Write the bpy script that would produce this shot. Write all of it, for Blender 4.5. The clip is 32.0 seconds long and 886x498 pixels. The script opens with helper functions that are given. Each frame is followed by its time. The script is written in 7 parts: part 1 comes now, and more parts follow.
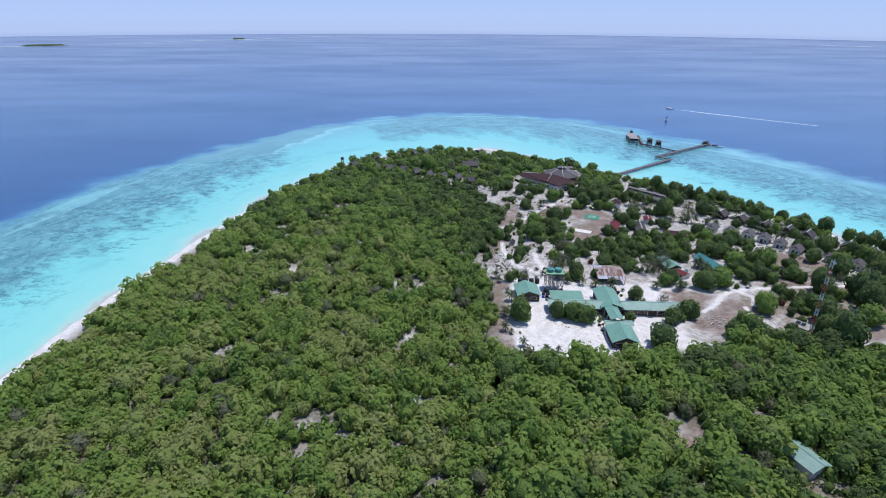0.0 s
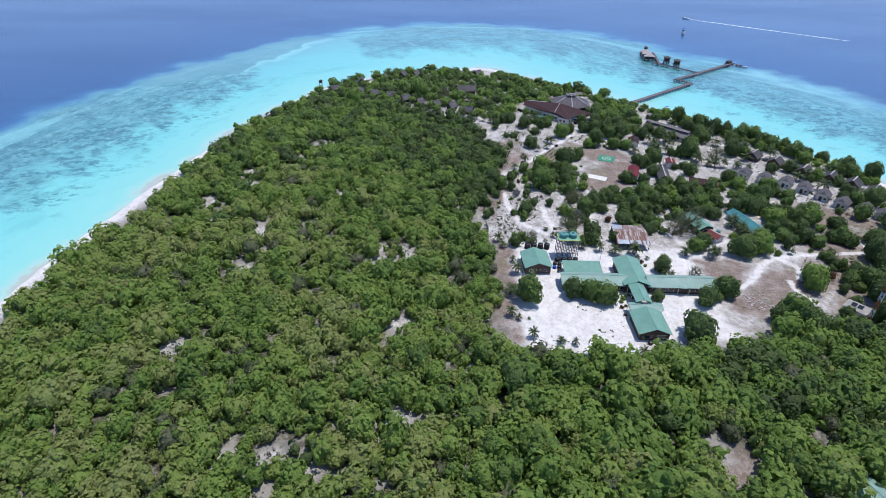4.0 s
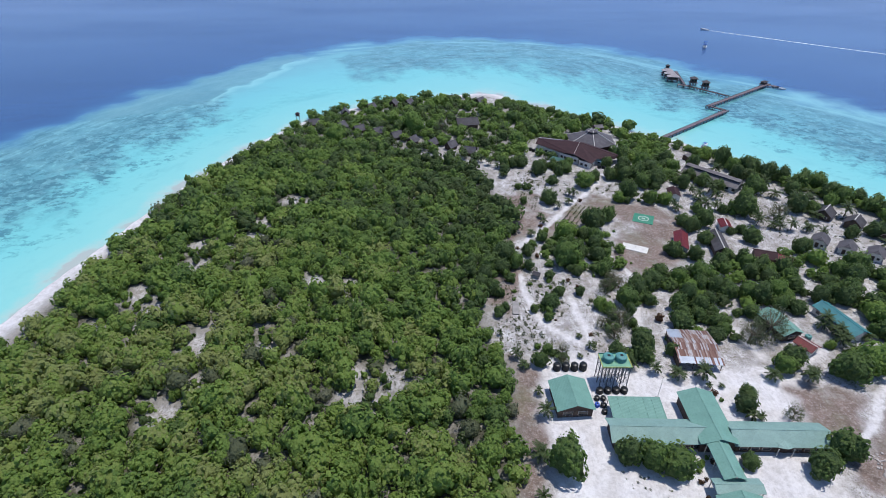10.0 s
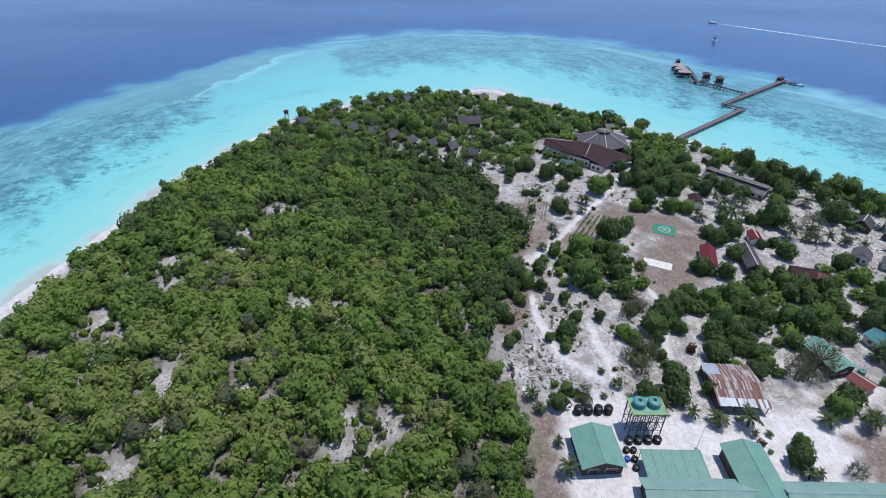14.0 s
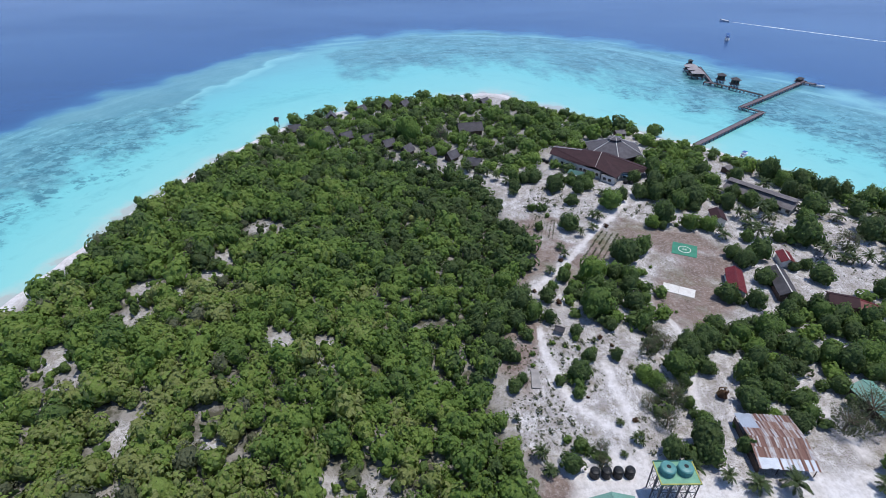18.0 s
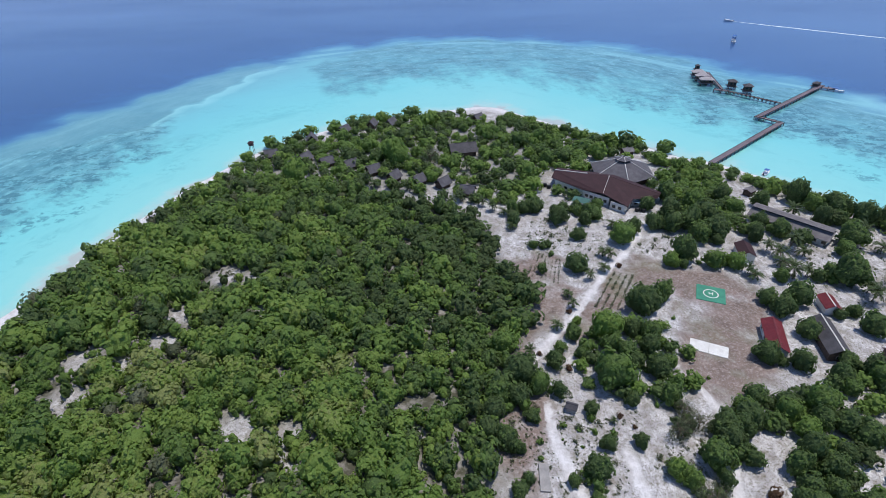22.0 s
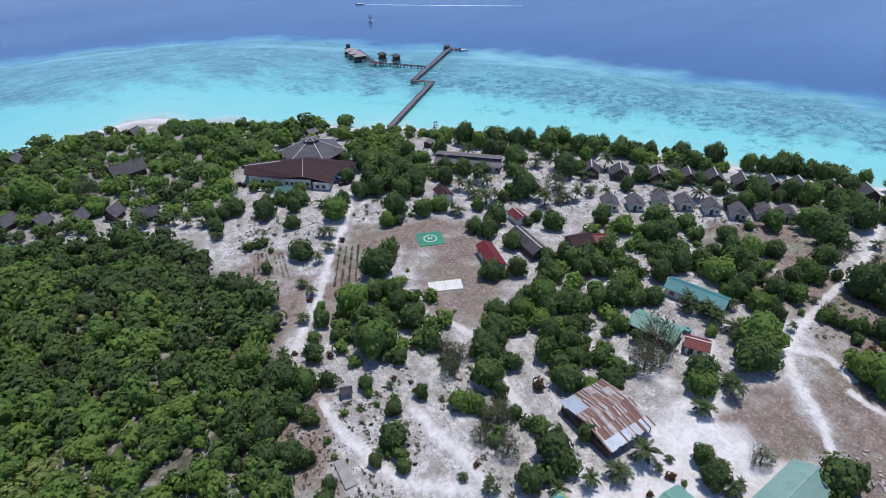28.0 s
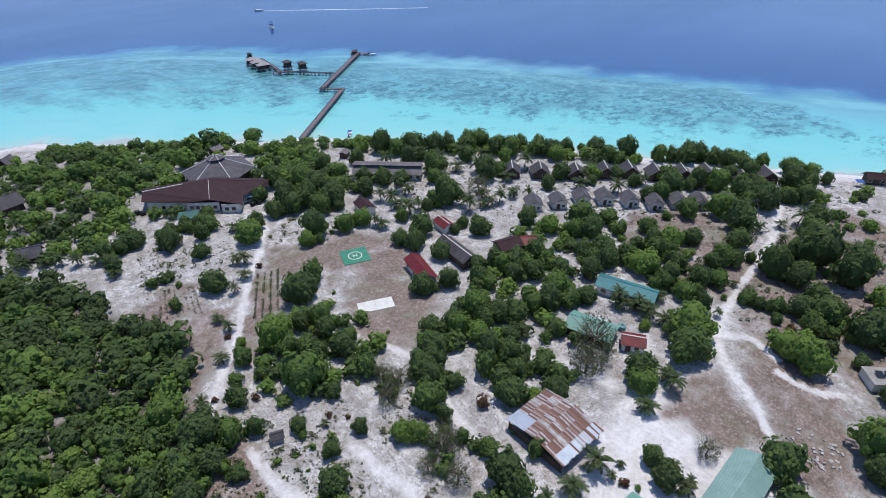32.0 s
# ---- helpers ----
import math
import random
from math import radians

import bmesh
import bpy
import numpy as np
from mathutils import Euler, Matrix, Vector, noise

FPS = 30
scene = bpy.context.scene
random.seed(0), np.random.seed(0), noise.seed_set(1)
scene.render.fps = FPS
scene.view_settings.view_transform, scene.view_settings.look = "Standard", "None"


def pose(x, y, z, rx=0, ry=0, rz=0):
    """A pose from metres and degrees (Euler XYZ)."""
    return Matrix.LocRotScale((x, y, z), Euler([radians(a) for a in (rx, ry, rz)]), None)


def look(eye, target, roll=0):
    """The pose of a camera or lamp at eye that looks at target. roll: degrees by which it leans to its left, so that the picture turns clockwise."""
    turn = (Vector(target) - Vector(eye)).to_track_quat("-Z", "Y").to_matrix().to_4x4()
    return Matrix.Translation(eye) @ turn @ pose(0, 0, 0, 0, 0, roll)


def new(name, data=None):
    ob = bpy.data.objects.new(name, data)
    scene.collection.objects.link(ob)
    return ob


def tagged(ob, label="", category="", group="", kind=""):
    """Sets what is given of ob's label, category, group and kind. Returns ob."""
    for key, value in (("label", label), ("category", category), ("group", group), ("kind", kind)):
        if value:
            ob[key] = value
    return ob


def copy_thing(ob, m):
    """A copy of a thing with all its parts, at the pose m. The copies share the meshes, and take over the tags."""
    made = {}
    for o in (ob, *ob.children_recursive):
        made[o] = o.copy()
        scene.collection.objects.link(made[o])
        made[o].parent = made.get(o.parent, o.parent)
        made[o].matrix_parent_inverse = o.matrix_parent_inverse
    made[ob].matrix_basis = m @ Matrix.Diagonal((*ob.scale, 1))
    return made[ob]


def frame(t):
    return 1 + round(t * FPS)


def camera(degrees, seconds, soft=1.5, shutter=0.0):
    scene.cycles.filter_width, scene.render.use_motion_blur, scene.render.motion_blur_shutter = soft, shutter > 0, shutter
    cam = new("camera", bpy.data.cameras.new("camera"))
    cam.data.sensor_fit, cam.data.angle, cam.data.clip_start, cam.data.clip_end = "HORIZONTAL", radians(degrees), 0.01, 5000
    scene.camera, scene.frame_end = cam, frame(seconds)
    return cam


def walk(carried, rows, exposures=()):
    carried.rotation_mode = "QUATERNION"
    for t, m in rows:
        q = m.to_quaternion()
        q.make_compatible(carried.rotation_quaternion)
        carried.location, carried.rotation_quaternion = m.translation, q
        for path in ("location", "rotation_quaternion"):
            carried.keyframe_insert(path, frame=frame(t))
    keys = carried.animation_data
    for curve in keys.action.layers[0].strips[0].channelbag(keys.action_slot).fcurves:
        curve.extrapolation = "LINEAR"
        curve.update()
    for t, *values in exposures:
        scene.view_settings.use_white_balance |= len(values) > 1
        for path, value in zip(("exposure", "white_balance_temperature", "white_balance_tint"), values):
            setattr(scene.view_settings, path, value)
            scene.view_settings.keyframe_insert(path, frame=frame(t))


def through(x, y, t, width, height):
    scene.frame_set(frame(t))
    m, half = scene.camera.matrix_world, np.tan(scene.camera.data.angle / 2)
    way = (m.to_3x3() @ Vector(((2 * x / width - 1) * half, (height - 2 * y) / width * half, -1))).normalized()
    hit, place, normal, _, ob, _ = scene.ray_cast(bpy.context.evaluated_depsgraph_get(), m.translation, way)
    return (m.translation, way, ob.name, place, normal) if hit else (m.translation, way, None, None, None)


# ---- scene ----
# ---- camera and walk ----
cam = camera(78.56, 32.0, soft=0.5)


def aim(x, y, z, yaw, pitch, roll):
    """A camera pose from its place, its heading to the left of +y, its tilt upwards and its lean."""
    way = Vector((-math.sin(radians(yaw)) * math.cos(radians(pitch)), math.cos(radians(yaw)) * math.cos(radians(pitch)), math.sin(radians(pitch))))
    eye = Vector((x, y, z))
    return look(eye, eye + way * 10, roll)


PATH = (
    (0, -1.71, 0.57, 102.83, -0.36, -23.41, 0.3),
    (0.5, -1.37, 5.35, 103.16, -0.39, -23.48, 0.25),
    (1, -1.16, 10.28, 103.51, -0.44, -23.55, 0.27),
    (1.5, -1.11, 14.96, 103.37, -0.56, -23.5, 0.21),
    (1.6, -1.11, 15.88, 103.28, -0.58, -23.1, 0.21),
    (1.7, -1.12, 16.79, 103.18, -0.6, -22.25, 0.22),
    (1.8, -1.13, 17.69, 103.07, -0.62, -21.95, 0.24),
    (2, -1.15, 19.47, 102.83, -0.66, -21.94, 0.28),
    (2.3, -1.0, 22.1, 102.5, -0.66, -21.96, 0.2),
    (2.4, -0.95, 22.95, 102.4, -0.66, -22.85, 0.15),
    (2.5, -0.9, 23.8, 102.35, -0.66, -25.6, 0.1),
    (2.6, -0.98, 24.8, 102.4, -0.7, -28.9, 0.12),
    (2.7, -1.06, 25.85, 102.5, -0.76, -31.3, 0.16),
    (2.85, -1.2, 27.45, 102.65, -0.83, -32.45, 0.22),
    (3.1, -1.42, 30.1, 102.9, -0.95, -32.7, 0.35),
    (4.5, -2.94, 44.75, 104.46, -1.71, -32.72, 1.01),
    (5, -2.8, 50.24, 104.07, -1.69, -32.72, 0.94),
    (5.5, -2.38, 55.13, 104.1, -1.67, -32.66, 0.79),
    (6, -1.94, 60.58, 103.89, -1.64, -32.62, 0.63),
    (6.5, -2.15, 65.46, 103.71, -1.76, -32.57, 0.77),
    (7, -2.39, 70.84, 103.29, -1.91, -32.48, 0.87),
    (7.5, -2.24, 75.96, 103.18, -1.92, -32.5, 0.86),
    (8, -2.06, 81.25, 103.13, -1.9, -32.48, 0.83),
    (8.5, -1.76, 86.32, 102.86, -1.86, -32.42, 0.75),
    (9, -1.37, 91.66, 103.36, -1.8, -32.5, 0.47),
    (9.5, -1.43, 95.37, 103.33, -1.77, -32.38, 0.53),
    (10, -1.36, 98.72, 103.42, -1.69, -32.43, 0.41),
    (10.5, -1.33, 101.4, 103.3, -1.6, -32.5, 0.32),
    (11, -1.81, 103.55, 102.97, -1.72, -32.6, 0.41),
    (11.5, -1.94, 105.66, 102.44, -1.78, -32.69, 0.45),
    (12, -2.26, 107.92, 101.73, -1.96, -32.75, 0.56),
    (12.5, -2.61, 110.19, 101.12, -2.12, -32.83, 0.64),
    (13, -2.56, 112.89, 100.11, -2.11, -32.8, 0.65),
    (13.5, -2.71, 115.85, 99.68, -2.23, -32.98, 0.7),
    (14, -2.48, 119, 98.77, -2.17, -33.04, 0.71),
    (14.5, -2.16, 122.11, 97.83, -2.08, -33.08, 0.63),
    (15, -1.26, 125.59, 97.29, -1.86, -33.12, 0.4),
    (15.5, -1.43, 128.21, 96.95, -1.88, -33.01, 0.45),
    (17.5, -0.44, 134.41, 96.29, -1.71, -33.12, 0.28),
    (18, 0.1, 136.94, 95.94, -1.62, -33.07, 0.16),
    (18.5, 0.86, 139.67, 95.65, -1.45, -33.06, -0.01),
    (19, 1.15, 142.61, 95.03, -1.57, -32.88, -0.14),
    (19.5, 1.71, 146.04, 95.04, -1.54, -33.02, -0.24),
    (20, 2.11, 149.61, 94.85, -1.47, -33.01, -0.38),
    (20.5, 2.69, 153.18, 94.77, -1.2, -33.04, -0.54),
    (21, 2.86, 156.93, 94.95, -0.9, -33.05, -0.69),
    (21.5, 3.07, 160.57, 94.88, -0.66, -32.96, -0.81),
    (22, 3.97, 163.41, 94.81, -1.63, -32.89, -1.13),
    (22.5, 3.96, 165.11, 94.99, -5.09, -33.02, -1.31),
    (23, 4.05, 165.9, 94.62, -5.98, -32.93, -1.29),
    (23.5, 4.15, 166.17, 94.52, -6.52, -32.92, -1.22),
    (24, 3.35, 166.25, 94.31, -7.1, -32.85, -0.87),
    (24.5, 3.81, 166.39, 93.32, -7.17, -32.77, -1.03),
    (26.5, 3.21, 167.21, 89.02, -7.56, -32.8, -0.78),
    (27, 5.03, 167.11, 87.96, -13.07, -32.82, -1.23),
    (27.5, 4.42, 167.57, 87.18, -27.72, -33.17, -0.8),
    (28, 4.27, 168.7, 86.1, -36.31, -33.15, -0.8),
    (28.5, 4.09, 168.88, 85.82, -38.56, -33.15, -0.68),
    (29, 4.02, 169.01, 85.71, -39.39, -33.15, -0.61),
    (29.5, 4.03, 168.95, 85.65, -39.79, -33.12, -0.58),
    (30, 4.19, 169.24, 85.67, -39.94, -33.13, -0.56),
    (30.5, 4.75, 170.01, 85.72, -40.13, -33.13, -0.52),
    (31, 5.63, 171.4, 85.86, -40.33, -33.18, -0.46),
    (31.5, 6.77, 173.01, 85.86, -40.69, -33.19, -0.46),
    (32, 8.4, 174.4, 85.29, -45.71, -33.05, -0.7),
)

walk(cam, [(row[0], aim(*row[1:])) for row in PATH], ((0, 0.28), (1, 0.2), (2, 0.16), (2.5, 0.02), (4.5, 0.42), (6, 0.4), (7, 0.32), (8, 0.22), (11, 0.2), (18, 0.18), (32, 0.18)))

# ---- sky, sun, exposure ----
SUN_ELEVATION, SUN_AZIMUTH = radians(75), radians(68)
world = bpy.data.worlds.new("world")
scene.world = world
world.use_nodes = True
wn, wl = world.node_tree.nodes, world.node_tree.links
sky = wn.new("ShaderNodeTexSky")
sky.sky_type, sky.sun_disc = "NISHITA", False
sky.sun_elevation, sky.sun_rotation = SUN_ELEVATION, SUN_AZIMUTH
sky.air_density, sky.dust_density, sky.ozone_density = 0.6, 0.12, 6.0
tone = wn.new("ShaderNodeMix")
tone.data_type, tone.blend_type = "RGBA", "MULTIPLY"
tone.inputs["Factor"].default_value, tone.inputs["B"].default_value = 1.0, (0.98, 0.93, 0.89, 1)
wl.new(sky.outputs[0], tone.inputs["A"])
wl.new(tone.outputs["Result"], wn["Background"].inputs[0])
wn["Background"].inputs[1].default_value = 0.2
sun = new("sun", bpy.data.lights.new("sun", "SUN"))
sun.data.energy, sun.data.angle, sun.data.color = 3.05, radians(0.53), (1.0, 0.955, 0.9)
toward = Vector((math.sin(SUN_AZIMUTH) * math.cos(SUN_ELEVATION), math.cos(SUN_AZIMUTH) * math.cos(SUN_ELEVATION), math.sin(SUN_ELEVATION)))
sun.matrix_world = look((0, 0, 0), -toward) @ Matrix.Identity(4)



# ---- materials ----
class Mat:
    """A node material in the making."""

    def __init__(self, name, rough=0.8, metal=0.0, spec=0.3):
        self.m = bpy.data.materials.new(name)
        self.m.use_nodes = True
        self.n, self.l = self.m.node_tree.nodes, self.m.node_tree.links
        self.b = self.n["Principled BSDF"]
        self.b.inputs["Roughness"].default_value = rough
        self.b.inputs["Metallic"].default_value = metal
        self.b.inputs["Specular IOR Level"].default_value = spec

    def add(self, kind, **inputs):
        node = self.n.new(kind)
        for key, value in inputs.items():
            node.inputs[key].default_value = value
        return node

    def coords(self, world_space=False):
        return (self.n.new("ShaderNodeNewGeometry").outputs["Position"] if world_space else self.n.new("ShaderNodeTexCoord").outputs["Object"])

    def noise(self, scale, detail=4.0, rough=0.55, where=None, stretch=None):
        node = self.add("ShaderNodeTexNoise", Scale=scale, Detail=detail, Roughness=rough)
        where = where or self.coords(True)
        if stretch:
            mp = self.n.new("ShaderNodeMapping")
            mp.inputs["Scale"].default_value = stretch
            self.l.new(where, mp.inputs[0])
            where = mp.outputs[0]
        self.l.new(where, node.inputs["Vector"])
        return node.outputs["Fac"]

    def attr(self, name):
        node = self.n.new("ShaderNodeAttribute")
        node.attribute_name = name
        return node.outputs["Fac"]

    def ramp(self, fac, stops, ease="LINEAR"):
        node = self.n.new("ShaderNodeValToRGB")
        node.color_ramp.interpolation = ease
        el = node.color_ramp.elements
        while len(el) < len(stops):
            el.new(0.5)
        for e, (at, col) in zip(el, stops):
            e.position = at
            e.color = (*col, 1) if len(col) == 3 else col
        self.l.new(fac, node.inputs[0])
        return node.outputs[0]

    def mix(self, fac, a, b, blend="MIX"):
        node = self.n.new("ShaderNodeMix")
        node.data_type, node.blend_type = "RGBA", blend
        for sock, value in ((node.inputs["Factor"], fac), (node.inputs["A"], a), (node.inputs["B"], b)):
            if isinstance(value, (int, float)):
                sock.default_value = value
            elif isinstance(value, tuple):
                sock.default_value = (*value, 1)
            else:
                self.l.new(value, sock)
        return node.outputs["Result"]

    def calc(self, op, a, b=0.0, clamp=False):
        node = self.n.new("ShaderNodeMath")
        node.operation, node.use_clamp = op, clamp
        for sock, value in zip(node.inputs, (a, b)):
            if isinstance(value, (int, float)):
                sock.default_value = value
            else:
                self.l.new(value, sock)
        return node.outputs[0]

    def span(self, value, lo, hi, to_lo=0.0, to_hi=1.0):
        node = self.n.new("ShaderNodeMapRange")
        for sock, v in zip(node.inputs, (value, lo, hi, to_lo, to_hi)):
            if isinstance(v, (int, float)):
                sock.default_value = v
            else:
                self.l.new(v, sock)
        return node.outputs[0]

    def random(self):
        return self.n.new("ShaderNodeObjectInfo").outputs["Random"]

    def island(self):
        return self.n.new("ShaderNodeNewGeometry").outputs["Random Per Island"]

    def bump(self, height, strength=0.4, distance=0.1):
        node = self.add("ShaderNodeBump", Strength=strength, Distance=distance)
        self.l.new(height, node.inputs["Height"])
        self.l.new(node.outputs[0], self.b.inputs["Normal"])

    def base(self, col):
        if isinstance(col, tuple):
            self.b.inputs["Base Color"].default_value = (*col, 1)
        else:
            self.l.new(col, self.b.inputs["Base Color"])
        return self

    def rough(self, value):
        self.l.new(value, self.b.inputs["Roughness"])


def painted(name, light, dark, rough=0.6, scale=0.6, metal=0.0, ribs=0.0):
    """A worn painted or plain surface: large stains, fine grain and, for sheet roofs, ribs along local y."""
    m = Mat(name, rough, metal)
    big, fine = m.noise(scale, 5, 0.6), m.noise(scale * 9, 3, 0.6)
    col = m.mix(m.span(big, 0.35, 0.68), light, dark)
    col = m.mix(m.span(fine, 0.45, 0.75, 0.0, 0.35), col, tuple(0.6 * c for c in dark))
    m.base(col)
    if ribs:
        wave = m.add("ShaderNodeTexWave", Scale=ribs, Distortion=0.0)
        wave.bands_direction = "X"
        m.l.new(m.coords(), wave.inputs["Vector"])
        m.bump(wave.outputs["Fac"], 0.35, 0.05)
    else:
        m.bump(fine, 0.25, 0.03)
    return m.m


def leafy(name, stops, rough=0.55, through=0.5, painted_glint=0.28):
    """Foliage: the tint of each crown, each leaf clump a little apart from its neighbours, shaded gaps and sunlit
    flecks painted into the colour, and light that passes through.
    """
    m = Mat(name, rough, spec=0.2)
    each = m.span(m.island(), 0, 1, -0.12, 0.12)
    whole = m.span(m.random(), 0, 1, -0.09, 0.09)
    col = m.ramp(m.calc("ADD", m.calc("ADD", m.attr("tint"), each), whole, True), stops)
    col = m.mix(m.span(m.noise(0.35, 3), 0.4, 0.7, 0.0, 0.2), col, (0.17, 0.19, 0.07))
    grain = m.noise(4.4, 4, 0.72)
    # shaded hollows and sunlit flecks painted into the leaf colour, following the grain
    col = m.mix(m.span(grain, 0.34, 0.62), m.mix(0.34, col, (0.02, 0.045, 0.018)), m.mix(painted_glint, col, (0.33, 0.42, 0.13)))
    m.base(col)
    tuft = m.add("ShaderNodeTexVoronoi", Scale=1.7, Randomness=1.0)
    m.l.new(m.coords(True), tuft.inputs["Vector"])
    m.bump(m.calc("ADD", m.calc("MULTIPLY", grain, 0.7), m.span(tuft.outputs["Distance"], 0.0, 0.75, 1.0, 0.0)), 0.7, 0.35)
    thin = m.n.new("ShaderNodeBsdfTranslucent")
    m.l.new(col, thin.inputs[0])
    both = m.n.new("ShaderNodeMixShader")
    both.inputs[0].default_value = through
    m.l.new(m.b.outputs[0], both.inputs[1])
    m.l.new(thin.outputs[0], both.inputs[2])
    m.l.new(both.outputs[0], m.n["Material Output"].inputs[0])
    return m.m


GREENS = ((0.0, (0.05, 0.082, 0.042)), (0.3, (0.085, 0.15, 0.062)), (0.6, (0.205, 0.35, 0.074)), (0.85, (0.32, 0.45, 0.105)), (1.0, (0.4, 0.44, 0.17)))
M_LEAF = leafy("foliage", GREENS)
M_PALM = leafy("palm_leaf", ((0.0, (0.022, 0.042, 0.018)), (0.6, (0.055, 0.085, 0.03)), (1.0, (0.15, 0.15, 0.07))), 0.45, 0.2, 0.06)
M_THIN = leafy("thin_foliage", ((0.0, (0.11, 0.13, 0.08)), (0.6, (0.2, 0.22, 0.14)), (1.0, (0.3, 0.3, 0.22))), painted_glint=0.1)
M_FLOWER = leafy("flowering_leaf", ((0.0, (0.07, 0.04, 0.03)), (0.5, (0.15, 0.06, 0.05)), (1.0, (0.2, 0.13, 0.09))), painted_glint=0.08)
M_BARK = painted("bark", (0.24, 0.19, 0.14), (0.11, 0.085, 0.06), 0.9, 2.0)
M_GREEN_ROOF = painted("green_sheet_roof", (0.17, 0.335, 0.28), (0.14, 0.285, 0.235), 0.5, 0.35, 0.0, 1.2)
M_PALE_ROOF = painted("pale_green_sheet_roof", (0.235, 0.37, 0.335), (0.19, 0.31, 0.28), 0.5, 0.35, 0.0, 1.2)
M_TEAL_ROOF = painted("teal_sheet_roof", (0.055, 0.23, 0.25), (0.04, 0.17, 0.19), 0.5, 0.35, 0.0, 1.2)
M_RED_ROOF = painted("red_sheet_roof", (0.17, 0.022, 0.025), (0.11, 0.014, 0.018), 0.5, 0.5, 0.0, 1.2)
M_BROWN_ROOF = painted("brown_tile_roof", (0.05, 0.022, 0.026), (0.034, 0.016, 0.019), 0.8, 0.5)
M_GREY_ROOF = painted("weathered_shingle_roof", (0.125, 0.118, 0.13), (0.078, 0.072, 0.082), 0.85, 0.5)
M_HALL_ROOF = painted("grey_shingle_roof", (0.19, 0.175, 0.18), (0.125, 0.115, 0.12), 0.85, 0.5)
M_DARK_ROOF = painted("dark_shingle_roof", (0.085, 0.08, 0.088), (0.047, 0.044, 0.05), 0.75, 0.5)
M_WHITE = painted("white_wall_paint", (0.74, 0.73, 0.7), (0.6, 0.58, 0.55), 0.7, 0.6)
M_CREAM = painted("pale_trim_paint", (0.66, 0.63, 0.6), (0.52, 0.5, 0.47), 0.6, 0.8)
M_TIMBER = painted("dark_timber", (0.12, 0.085, 0.065), (0.06, 0.045, 0.038), 0.8, 1.2)
M_BOARD = painted("grey_deck_board", (0.205, 0.17, 0.195), (0.125, 0.105, 0.12), 0.85, 0.5)
M_GLASS = Mat("dark_window_glass", 0.12, 0.0, 0.6).base((0.02, 0.026, 0.03)).m
M_TANK = painted("black_tank_plastic", (0.022, 0.024, 0.027), (0.012, 0.013, 0.015), 0.35, 1.0)
M_TANK_GREEN = painted("green_tank_plastic", (0.11, 0.3, 0.29), (0.08, 0.23, 0.22), 0.4, 1.0)
M_TANK_BLUE = painted("blue_tank_plastic", (0.03, 0.1, 0.5), (0.02, 0.07, 0.36), 0.4, 1.0)
M_STEEL = painted("grey_steel", (0.2, 0.2, 0.21), (0.1, 0.1, 0.11), 0.55, 1.0, 0.4)
M_CONCRETE = painted("grey_concrete", (0.36, 0.34, 0.33), (0.25, 0.24, 0.235), 0.85, 0.7)
M_BOAT = painted("white_gelcoat", (0.78, 0.78, 0.78), (0.66, 0.66, 0.67), 0.3, 1.0)
M_BLUE = painted("blue_paint", (0.04, 0.13, 0.4), (0.03, 0.09, 0.28), 0.45, 1.0)


# ---- mesh tools ----
def mesh_np(name, verts, faces, material, tint=None, smooth=False):
    """A mesh from arrays: verts (n, 3), faces (m, 3 or 4), and one tint a vertex."""
    me = bpy.data.meshes.new(name)
    verts, faces = np.asarray(verts, np.float32), np.asarray(faces, np.int32)
    k = faces.shape[1]
    me.vertices.add(len(verts))
    me.vertices.foreach_set("co", verts.ravel())
    me.loops.add(faces.size)
    me.loops.foreach_set("vertex_index", faces.ravel())
    me.polygons.add(len(faces))
    me.polygons.foreach_set("loop_start", np.arange(0, faces.size, k, dtype=np.int32))
    if tint is not None:
        me.attributes.new("tint", "FLOAT", "POINT").data.foreach_set("value", np.asarray(tint, np.float32))
    if smooth:
        me.polygons.foreach_set("use_smooth", np.ones(len(faces), bool))
    me.update(calc_edges=True)
    me.validate()
    me.materials.append(material)
    return me


def part(name, bm, material, parent=None, label="", m=None, smooth=False):
    """Links a bmesh, or a mesh, as one object under a thing or a part."""
    if isinstance(bm, bpy.types.Mesh):
        me = bm
    else:
        me = bpy.data.meshes.new(name)
        for f in bm.faces:
            f.smooth = smooth
        bm.to_mesh(me)
        bm.free()
        me.materials.append(material)
    ob = new(name, me)
    if parent is not None:
        ob.parent = parent
    if m is not None:
        ob.matrix_basis = m
    return tagged(ob, label)


def box(x0, x1, y0, y1, z0, z1, bevel=0.0, bm=None):
    bm = bm or bmesh.new()
    made = bmesh.ops.create_cube(bm, size=1.0, matrix=Matrix.Translation(((x0 + x1) / 2, (y0 + y1) / 2, (z0 + z1) / 2)) @ Matrix.Diagonal((x1 - x0, y1 - y0, z1 - z0, 1)))
    if bevel:
        edges = {e for v in made["verts"] for e in v.link_edges}
        bmesh.ops.bevel(bm, geom=list(edges), offset=bevel, segments=1, affect="EDGES")
    return bm


def tube(a, b, r0, r1=None, n=8, bm=None):
    bm = bm or bmesh.new()
    a, b = Vector(a), Vector(b)
    turn = (b - a).to_track_quat("Z", "Y").to_matrix().to_4x4()
    bmesh.ops.create_cone(bm, cap_ends=True, segments=n, radius1=r0, radius2=r0 if r1 is None else r1, depth=(b - a).length, matrix=Matrix.Translation((a + b) / 2) @ turn)
    return bm


